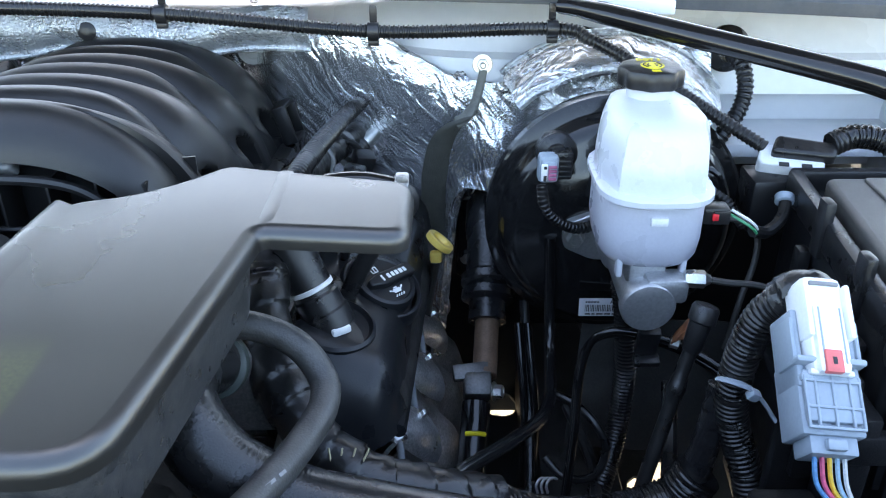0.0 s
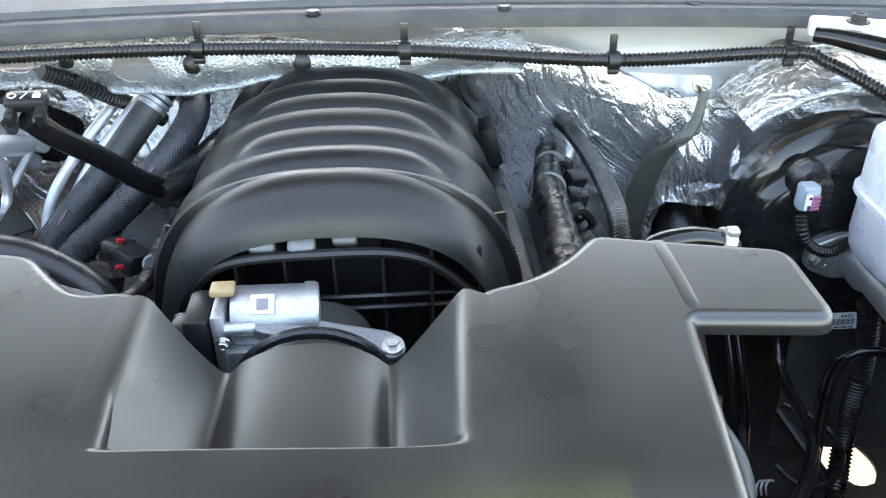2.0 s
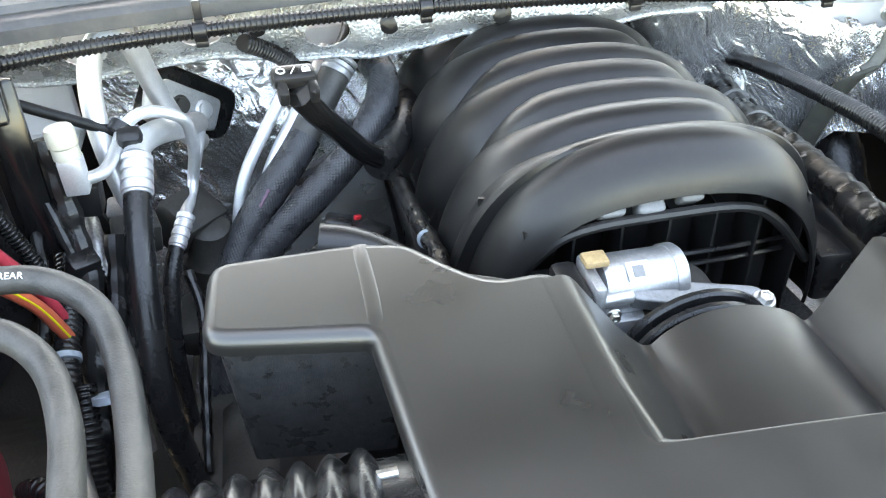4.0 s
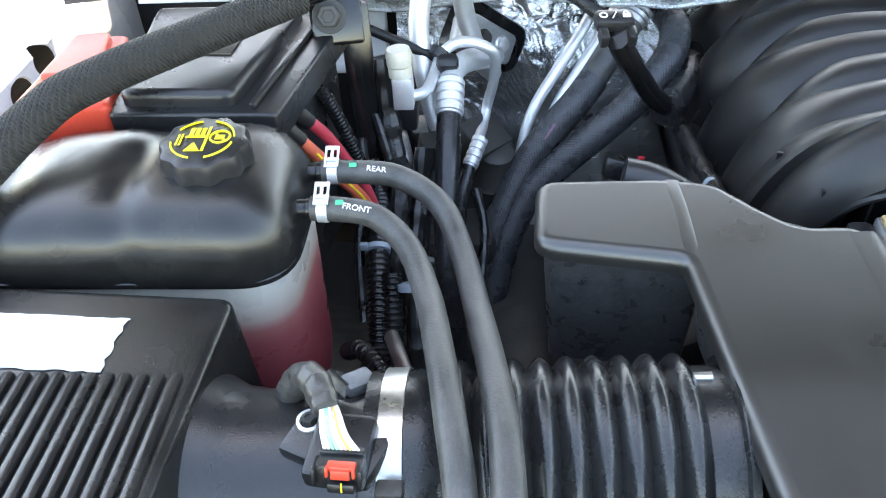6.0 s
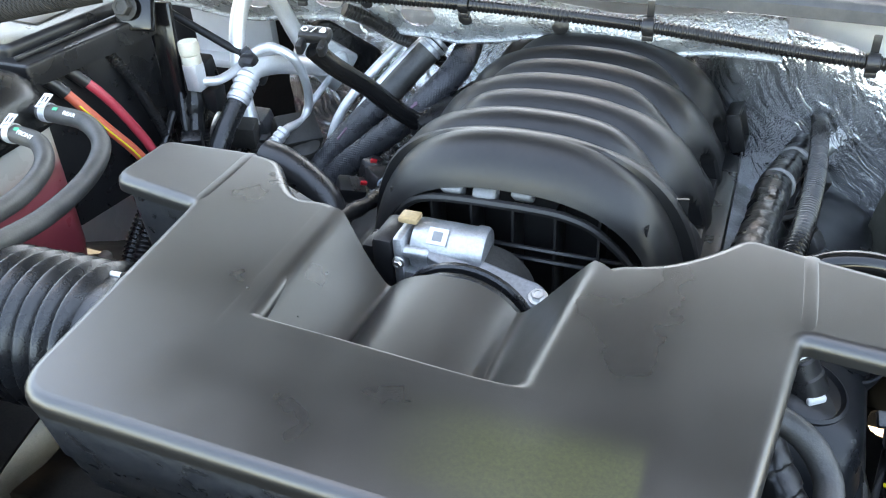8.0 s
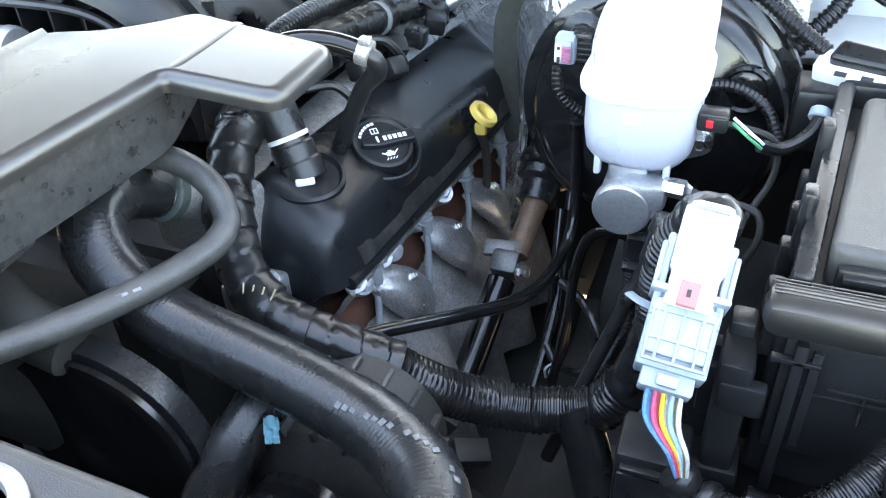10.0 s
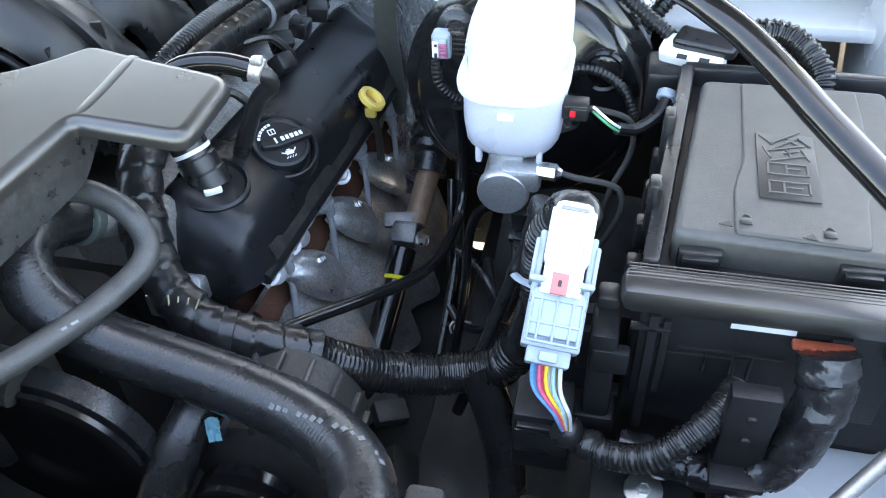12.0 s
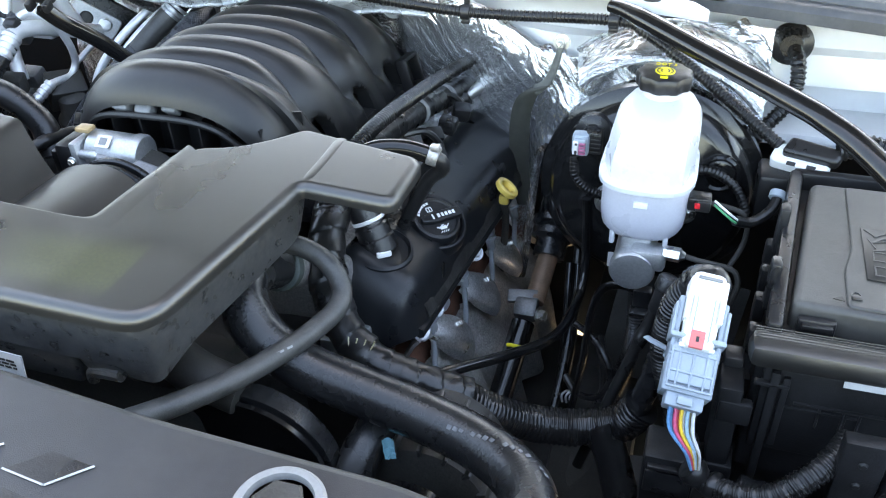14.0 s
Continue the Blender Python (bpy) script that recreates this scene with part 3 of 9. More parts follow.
    # Oversized box: blocks sunlit ground ahead from the foil and black parts.
    bm = B()
    rbox(bm, (-0.37, 0.11, 0.70), (1.86, 0.06, 0.66), 0.01)
    solo("radiator", bm, M_DARK, "black radiator behind the grille, widened to block ground bounce", "radiator", kind="structure")
    # open hood overhead, out of view; its inner pad is added to darken reflections
    bm = B()
    a = radians(69)

    def hood(u, v):
        x = -1.62 + 2.50 * u
        # starts 0.20 up: the gap lets sky into the cover's reflections
        s = 0.20 + 1.22 * v
        return Vector((x, 1.31 - s * math.cos(a), 1.255 + s * math.sin(a) + 0.02 * math.sin(math.pi * v)))
    sheet(bm, hood, 10, 10, 0.02)
    hd = thing("hood", "white open hood overhead, out of view, with an added dark pad", "hood", (-0.37, 1.31, 1.255), kind="structure")
    part("panel", bm, M_WHITE, hd)
    bm = B()
    sheet(bm, lambda u, v: hood(0.08 + 0.84 * u, 0.13 + 0.80 * v) + Vector((0, -0.03, -0.01)), 20, 20, 0.01)
    part("dark_pad", bm, M_HOODPAD, hd, "dark brown-grey pad added to shape reflections")
    # Added black strip: keeps the pale hood out of the manifold's reflections.
    bm = B()
    sheet(bm, lambda u, v: hood(0.02 + 0.96 * u, 0.004 + 0.040 * v) + Vector((0, -0.022 - 0.010 * math.sin(math.pi * v), -0.006)), 20, 8, 0.012)
    part("reflection_strip", bm, M_RUBBER, hd, "black strip added along the hood's rear edge to darken reflections")
    # bodywork behind, below the windscreen
    bm = B()
    rbox(bm, (-0.37, 1.31, 0.8), (2.3, 0.10, 0.84), 0.02)
    solo("wall_cabin", bm, M_WHITE, "white painted cabin front behind the firewall", "cabin", kind="structure")


build_setting()


# ---- engine ----
def build_resonator():
    t = thing("air_resonator", "dusty black plastic air intake resonator box across the engine front", "air resonator", (-0.37, 0.40, 1.01))
    top = 1.116
    O = [(-0.612, 0.272), (-0.633, 0.513), (-0.737, 0.531), (-0.733, 0.612), (-0.632, 0.614), (-0.594, 0.606), (-0.565, 0.570), (-0.545, 0.551), (-0.499, 0.553),
         (-0.486, 0.386), (-0.281, 0.385), (-0.268, 0.532), (-0.225, 0.545), (-0.195, 0.568), (-0.167, 0.602), (-0.118, 0.590), (-0.021, 0.569), (-0.022, 0.478), (-0.120, 0.487), (-0.148, 0.265)]
    R = [0.035, 0.006, 0.018, 0.018, 0.03, 0.012, 0.03, 0.02, 0.022, 0.012, 0.012, 0.022, 0.03, 0.03, 0.012, 0.03, 0.018, 0.018, 0.006, 0.035]
    out = rounded([Vector(p) for p in O], R)
    bm = B()
    prism(bm, out, top - 0.015, top, 0.0095, None, 7)
    part("top_shell", bm, M_COVERTOP, t)
    # skirt below the shell
    body = rounded([Vector(p) for p in ((-0.606, 0.275), (-0.626, 0.51), (-0.59, 0.59), (-0.50, 0.546), (-0.488, 0.383), (-0.279, 0.382), (-0.266, 0.526), (-0.165, 0.594), (-0.126, 0.49), (-0.153, 0.268))], 0.02)
    bm = B()
    prism(bm, body, 1.050, top - 0.012, 0.002, taper=-0.006)
    part("skirt", bm, M_SPOTCOVER, t)
    bm = B()
    low = rounded([Vector(p) for p in ((-0.602, 0.280), (-0.612, 0.40), (-0.262, 0.387), (-0.240, 0.276))], 0.02)
    prism(bm, low, 1.008, 1.06, 0.002, taper=-0.010)
    low = rounded([Vector(p) for p in ((-0.252, 0.276), (-0.262, 0.387), (-0.160, 0.385), (-0.157, 0.273))], 0.02)
    prism(bm, low, 1.034, 1.06, 0.002, taper=-0.006)
    tube(bm, [(-0.243, 0.290, 1.012), (-0.236, 0.285, 1.026), (-0.220, 0.281, 1.033), (-0.200, 0.279, 1.036)], 0.006, 10)
    part("front_skirt", bm, M_SPOTCOVER, t)
    ear = rounded([Vector(p) for p in ((-0.61, 0.522), (-0.730, 0.536), (-0.727, 0.607), (-0.61, 0.606))], 0.015)
    bm = B()
    prism(bm, ear, 0.985, top - 0.012, 0.002, taper=-0.008)
    part("side_chamber", bm, M_SPOTCOVER, t, "side chamber marked with dried water spots")
    # sunk rear centre over the throttle duct: curved flanks, two valleys and a rounded hump
    bm = B()
    v0, v1, mid = -0.4410, -0.3285, -0.3845

    def ease(a, b, x):
        k = min(1, max(0, (x - a) / (b - a)))
        return k * k * (3 - 2 * k)

    def floor_z(x, y):
        xl, xr = -0.4945, -0.285 + 0.012 * (y - 0.387) / 0.15
        if x <= v0:
            q = min(1, max(0, (v0 - 0.003 - x) / (v0 - 0.003 - xl)))
            z = 1.0670 + 0.049 * q ** 1.4
        elif x >= v1:
            q = min(1, max(0, (x - v1 - 0.003) / (xr - v1 - 0.003)))
            z = 1.0700 + 0.046 * q ** 1.25
        else:
            u = (x - mid) / ((v1 - v0) / 2)
            z = 1.0670 + 0.003 * (u + 1) / 2 + 0.0195 * max(0, 1 - abs(u) ** 2.3) ** 0.62
        return min(z, top)

    def rear(x):
        pts = [(-0.515, 0.540), (-0.502, 0.542), (-0.494, 0.541), (-0.470, 0.528), (-0.441, 0.515), (-0.4, 0.520), (-0.37, 0.520), (-0.3285, 0.511), (-0.30, 0.522), (-0.273, 0.534), (-0.266, 0.530), (-0.254, 0.522)]
        for (a, ya), (b, yb) in zip(pts, pts[1:]):
            if x <= b:
                return ya + (yb - ya) * (x - a) / (b - a)
        return 0.522

    xs = [-0.515, -0.5135] + [-0.510 + 0.004 * i for i in range(17)] + [v0 - 0.003, v0 - 0.001, v0 + 0.0005] + [mid - (mid - v0) * math.cos(math.pi * i / 28) for i in range(1, 28)] + [v1 - 0.0005, v1 + 0.001, v1 + 0.003] + [v1 + 0.006 + 0.0045 * i for i in range(14)] + [-0.2560, -0.2545]
    xs = sorted(x for x in xs if x < v0 - 0.002 or x > v0 - 0.0035)

    def trough(u, v):
        x = xs[int(round(u * (len(xs) - 1)))]
        front = 0.3965 - 0.0095 * ease(-0.495, -0.285, x)
        y0 = 0.3725
        y = y0 + (rear(x) - y0) * v ** 1.35
        flat = 1 - ease(front - 0.005, front + 0.008, y)
        # the crest of each flank is rounded by averaging across it
        z = sum(floor_z(x + 0.0022 * k, y) for k in (-2, -1, 0, 1, 2)) / 5 - 0.005 * v * ease(-0.48, -0.44, x) * (1 - ease(-0.33, -0.29, x))
        rim = v < 0.001 or x < -0.5145 or x > -0.2550
        return Vector((x, y, z + (top - z) * flat + (-0.00003 if rim else -0.00003 + 0.00013 * min(1, v / 0.12))))
    sheet(bm, trough, len(xs) - 1, 110, 0.003)
    part("centre_trough", bm, M_COVERTOP, t, "sunken trough with a rounded hump", smooth=60)
    # seam on each ear
    for x, y0, y1 in ((-0.628, 0.512, 0.612), (-0.119, 0.489, 0.590)):
        bm = B()
        tube(bm, [(x, y0 + 0.006, top - 0.0012), (x + 0.0005, y0 + 0.012, top - 0.0006), (x + 0.001, (y0 + y1) / 2, top - 0.0005), (x, y1 - 0.012, top - 0.0006), (x, y1 - 0.004, top - 0.0014)], 0.0058, 16, 0.008, flat=0.20)
        part("step_ridge", bm, M_COVERTOP, t)
    # paper label on the front skirt
    m = axes((-0.325, 0.2702, 1.032), (1, 0, -0.06), (0, 0.10, 1))
    bm = B()
    rbox(bm, m @ Vector((0, 0, 0.0005)), (0.060, 0.024, 0.001), 0, m.to_3x3())
    lab = part("label", bm, M_PAPER, t, "white printed paper label")
    bm = B()
    bars(bm, m @ Matrix.Translation((0, 0, 0.001)), 3, 0.045, 0.011)
    part("print", bm, M_BLACKINK, lab)


# dusty top, water-spotted side
M_SPOTCOVER = material("water_spotted_plastic", (0.026, 0.027, 0.029), 0.32, vary=0.5, scale=70, bump=0.2, bump_scale=900, dust=0.12, dust_scale=150)
M_COVERTOP = M_COVER.copy()
M_COVERTOP.name = "dusty_cover_top"
# settled dust: a pale bloom seen at shallow angles
_b = M_COVERTOP.node_tree.nodes["Principled BSDF"]
_b.inputs["Sheen Weight"].default_value, _b.inputs["Sheen Roughness"].default_value = 0.015, 0.30
_b.inputs["Sheen Tint"].default_value = (1.0, 0.93, 0.85, 1)


def speckled_patch(m, x0, x1, y1, color, amount):
    """A speckled patch of one colour with one sharp, straight edge."""
    n, l = m.node_tree.nodes, m.node_tree.links
    b = n["Principled BSDF"]
    base = b.inputs["Base Color"].links[0].from_socket
    co, sep = n.new("ShaderNodeTexCoord"), n.new("ShaderNodeSeparateXYZ")
    l.new(co.outputs["Object"], sep.inputs[0])
    keep = None
    for axis, a, c in ((0, x0, x0 + 0.10), (0, x1, x1 - 0.006), (1, y1, y1 - 0.035), (1, -0.125, -0.095)):
        r = n.new("ShaderNodeMapRange")
        r.interpolation_type = "SMOOTHSTEP"
        r.inputs["From Min"].default_value, r.inputs["From Max"].default_value = a, c
        l.new(sep.outputs[axis], r.inputs["Value"])
        if keep is None:
            keep = r.outputs[0]
        else:
            k = n.new("ShaderNodeMath"); k.operation = "MULTIPLY"
            l.new(keep, k.inputs[0]); l.new(r.outputs[0], k.inputs[1])
            keep = k.outputs[0]
    sp = n.new("ShaderNodeTexNoise")
    sp.inputs["Scale"].default_value, sp.inputs["Detail"].default_value, sp.inputs["Roughness"].default_value = 330, 4, 0.8
    l.new(co.outputs["Object"], sp.inputs["Vector"])
    rr = n.new("ShaderNodeMapRange")
    rr.inputs["From Min"].default_value, rr.inputs["From Max"].default_value, rr.inputs["To Min"].default_value, rr.inputs["To Max"].default_value = 0.35, 0.68, 0.25 * amount, amount
    l.new(sp.outputs["Fac"], rr.inputs["Value"])
    k = n.new("ShaderNodeMath"); k.operation = "MULTIPLY"
    l.new(keep, k.inputs[0]); l.new(rr.outputs[0], k.inputs[1])
    mix = n.new("ShaderNodeMix"); mix.data_type = "RGBA"
    mix.inputs["B"].default_value = (*color, 1)
    l.new(k.outputs[0], mix.inputs["Factor"]); l.new(base, mix.inputs["A"])
    l.new(mix.outputs["Result"], b.inputs["Base Color"])


speckled_patch(M_COVERTOP, 0.0, 0.172, -0.030, (0.105, 0.115, 0.032), 0.46)


build_resonator()

RIDGES = [0.668, 0.722, 0.775, 0.829, 0.881, 0.934, 0.987, 1.040]


def build_manifold():
    t = thing("intake_manifold", "satin black nylon intake manifold with eight arched runners", "intake manifold", (-0.368, 0.87, 0.95))
    cx = -0.373

    def drop(y):
        return -0.085 * (y - 0.66)

    def ridge(y, side):
        """Height of the runners; every other one swells toward a flank and the rest sink away."""
        if y <= RIDGES[0]:
            d = (RIDGES[0] - y) / 0.042
            return 0.017 - 0.058 * (1 - math.sqrt(max(0, 1 - d * d)))
        s = min(1, max(0, (abs(side) - 0.30) / 0.5))
        s = s * s * (3 - 2 * s)
        best = -0.012
        for i, c in enumerate(RIDGES):
            wide = (i % 2 == 0) == (side > 0) or i == 0
            half = 0.0285 + (0.020 if wide else -0.004) * s
            top = 0.017 + (0.004 if wide else -0.016) * s
            best = max(best, top - 0.0185 * (abs(y - c) / half) ** 2.1)
        # the valleys fill out to a flat wall above the base on the driver side
        k = min(1, max(0, (side - 0.86) / 0.10))
        return best + max(0, 0.018 - best) * k * k * (3 - 2 * k)
    ys = [0.628 + 0.0022 * i for i in range(201)]
    windows = (0.733, 0.850, 0.960, 1.060)
    nv = 150

    def arch(u, v):
        y = ys[int(round(u * (len(ys) - 1)))]
        a = math.pi * (1.0 - v)
        h = ridge(y, math.cos(a))
        lean = 0.030 * (1 - math.sin(a))
        yy = y + lean * (0.3 if y < 0.66 else 1.0)
        wx = 0.153 + h * (0.95 if y > RIDGES[0] else 0.35)
        wz = 0.146 + h
        nx, nz = math.cos(a), math.sin(a)
        sx = math.copysign(abs(nx) ** 0.82, nx)
        p = Vector((cx + wx * sx, yy, 0.980 + drop(y) + wz * nz ** 0.92 - 0.02 * abs(nx) ** 6))
        h0 = (p.z - drop(y) - 1.014) / 0.044
        if nx > 0 and 0 < h0 < 1:
            c = min(windows, key=lambda q: abs(q - y))
            # arched openings between pairs of runners
            f = ((y - c - 0.004 * h0) / 0.0165) ** 2 + max(0, h0 - 0.2) ** 2 / 0.64
            if f < 1:
                p.x -= 0.020 * min(1, (1 - f) / 0.12)
                if f < 0.86:
                    gone.add((int(round(u * (len(ys) - 1))), int(round(v * nv))))
        return p
    gone = set()
    bm = B()
    sheet(bm, arch, len(ys) - 1, nv, 0.003)
    # open the windows right through
    bm.verts.index_update()
    total = len(ys) * (nv + 1)
    holes = [f for f in bm.faces if all(divmod(w.index % total, nv + 1) in gone for w in f.verts)]
    bmesh.ops.delete(bm, geom=holes, context="FACES")
    part("runner_shell", bm, M_MANIFOLD, t, smooth=40)
    bm = B()
    sheet(bm, lambda u, v: arch(1.0, v) + Vector((0, 0.03 * u, -0.03 * u * math.sin(math.pi * v))), 4, 44, 0.003)
    part("rear_rim", bm, M_MANIFOLD, t)
    # base flanges
    for sx in (-1, 1):
        bm = B()
        rbox(bm, (cx + sx * 0.170, 0.87, 0.945 if sx < 0 else 0.968), (0.035, 0.47, 0.05), 0.006, Euler((radians(-4.8), 0, 0)).to_matrix())
        part("base_flange", bm, M_BLACK, t)
    # square bracket loop near the rear
    bm = B()
    m = axes((-0.196, 1.012, 1.006), (0.05, 1, -0.085), (-0.3, 0, 1))
    for c, s in (((-0.022, 0, 0), (0.006, 0.05, 0.018)), ((0.022, 0, 0), (0.006, 0.05, 0.018)), ((0, 0.022, 0), (0.05, 0.006, 0.018)), ((0, -0.022, 0), (0.05, 0.006, 0.018))):
        rbox(bm, m @ Vector(c), s, 0.002, m.to_3x3())
    part("bracket_loop", bm, M_MANIFOLD, t)
    for y in (0.90, 0.83):
        bm = B()
        m = axes((-0.527, y, 0.995), (0.0, 1, -0.085), (0.5, 0, 1))
        for c, s in (((-0.018, 0, 0), (0.005, 0.04, 0.016)), ((0.018, 0, 0), (0.005, 0.04, 0.016)), ((0, 0.018, 0), (0.04, 0.005, 0.016)), ((0, -0.018, 0), (0.04, 0.005, 0.016))):
            rbox(bm, m @ Vector(c), s, 0.002, m.to_3x3())
        part("bracket_loop", bm, M_MANIFOLD, t)
    # front rim round the throat and the ribbed wall behind it
    rim = [(-0.515, 0.640, 1.015), (-0.485, 0.632, 1.062), (-0.452, 0.628, 1.085), (-0.375, 0.624, 1.092), (-0.315, 0.628, 1.086), (-0.280, 0.632, 1.065), (-0.235, 0.640, 1.012)]
    bm = B()
    tube(bm, rim, 0.0045, 8)
    part("throat_rim", bm, M_MANIFOLD, t)
    bm = B()
    sheet(bm, lambda u, v: Vector((-0.52 + 0.30 * u, 0.672 + 0.02 * (2 * u - 1) ** 2, 0.93 + 0.155 * v)), 16, 6, 0.003)
    part("throat_wall", bm, M_MANIFOLD, t)
    for i in range(7):
        x = -0.495 + 0.041 * i
        bm = B()
        rbox(bm, (x, 0.655, 1.02), (0.003, 0.035, 0.125), 0.001)
        part("throat_rib", bm, M_MANIFOLD, t)
    bm = B()
    for z in (1.04, 1.028):
        tube(bm, [(-0.49, 0.655, z - 0.012), (-0.40, 0.637, z), (-0.32, 0.637, z), (-0.25, 0.655, z - 0.012)], 0.0025, 6)
    part("throat_lip", bm, M_BLACK, t)
    # moulded nubs
    for x, w, h in ((-0.428, 0.0115, 0.010), (-0.396, 0.0120, 0.0115), (-0.361, 0.011, 0.006)):
        bm = B()
        m = axes((x, 0.637, 1.0985), (1, 0, 0), (0, 0.70, 0.71))
        o = rounded([Vector((-w, -h)), Vector((w, -h)), Vector((w * 0.8, h)), Vector((-w * 0.8, h))], 0.006)
        prism(bm, o, -0.006, 0.0085, 0.003, m)
        part("nub", bm, M_GREYNUB, t, "pale grey moulded nub")


M_DEEP = material("deep_black", (0.006, 0.006, 0.006), 0.6)
M_GREYNUB = material("worn_grey_nylon", (0.14, 0.145, 0.15), 0.45, vary=0.15)
build_manifold()


def build_throttle():
    t = thing("throttle_body", "cast aluminium electronic throttle body with a black gear cover", "throttle body", (-0.40, 0.59, 0.98))
    bm = B()
    d = Vector((0.98, 0.06, -0.05)).normalized()
    p = Vector((-0.452, 0.594, 1.056))
    lathe(bm, p, d, [(0.014, 0), (0.023, 0.001), (0.0245, 0.004), (0.0245, 0.058), (0.026, 0.058), (0.026, 0.066), (0.024, 0.069), (0.010, 0.070)], 32)
    part("motor_housing", bm, M_ALU, t)
    bm = B()
    m = axes((-0.424, 0.5805, 1.0760), d, (0, 0.82, 0.57))
    rbox(bm, m @ Vector((0, 0, 0.0)), (0.018, 0.016, 0.001), 0, m.to_3x3())
    lab = part("label", bm, M_PAPER, t, "small printed code label")
    bm = B()
    rbox(bm, m @ Vector((0, 0, 0.0008)), (0.009, 0.009, 0.0006), 0, m.to_3x3())
    part("print", bm, M_GREYINK, lab)
    bm = B()
    rbox(bm, (-0.458, 0.588, 1.036), (0.010, 0.048, 0.082), 0.004)
    rbox(bm, (-0.430, 0.580, 1.022), (0.052, 0.030, 0.040), 0.006)
    cyl(bm, (-0.455, 0.572, 1.060), (-0.430, 0.573, 1.060), 0.006)
    part("gear_flange", bm, M_ALU, t)
    bm = B()
    rbox(bm, (-0.474, 0.588, 1.034), (0.022, 0.048, 0.078), 0.006)
    rbox(bm, (-0.490, 0.585, 1.045), (0.016, 0.030, 0.030), 0.004)
    part("gear_cover", bm, M_BLACK, t)
    bm = B()
    rbox(bm, (-0.455, 0.592, 1.084), (0.019, 0.016, 0.006), 0.002)
    part("connector_clip", bm, material("tan_plastic", (0.42, 0.29, 0.15), 0.4), t, "tan plastic clip")
    for z, y in ((1.012, 0.554), (1.060, 0.5550)):
        bm = B()
        bolt(bm, (-0.452, y, z), (0, -1, 0), 0.004, 0.004)
        part("screw", bm, M_ZINC, t)
    # bore ring and gasket, mostly below the resonator
    bm = B()
    lathe(bm, (-0.386, 0.535, 1.010), (0, 1, 0), [(0.044, 0), (0.046, 0.002), (0.046, 0.075), (0.040, 0.078)], 40)
    part("bore", bm, M_DARK, t)
    for y, r in ((0.531, 0.0640), (0.543, 0.0665)):
        bm = B()
        lathe(bm, (-0.386, y, 1.010), (0, 1, 0), [(r - 0.002, 0), (r, 0.002), (r, 0.006), (r - 0.002, 0.008)], 40)
        part("seal_ring", bm, M_RUBBER, t)
    bm = B()
    o = rounded([Vector((-0.050, -0.004)), Vector((-0.05, 0.016)), Vector((0.060, 0.006)), Vector((0.072, -0.010)), Vector((0.062, -0.020))], 0.008)
    prism(bm, o, -0.006, 0.006, 0.002, axes((-0.384, 0.572, 1.050), (1, 0, -0.16), (0, 1, 0.35)))
    part("flange_arm", bm, M_CASTGREY, t)
    bm = B()
    bolt(bm, (-0.325, 0.562, 1.044), (0, -0.3, 1), 0.006, 0.005)
    part("bolt", bm, M_ZINC, t)


build_throttle()


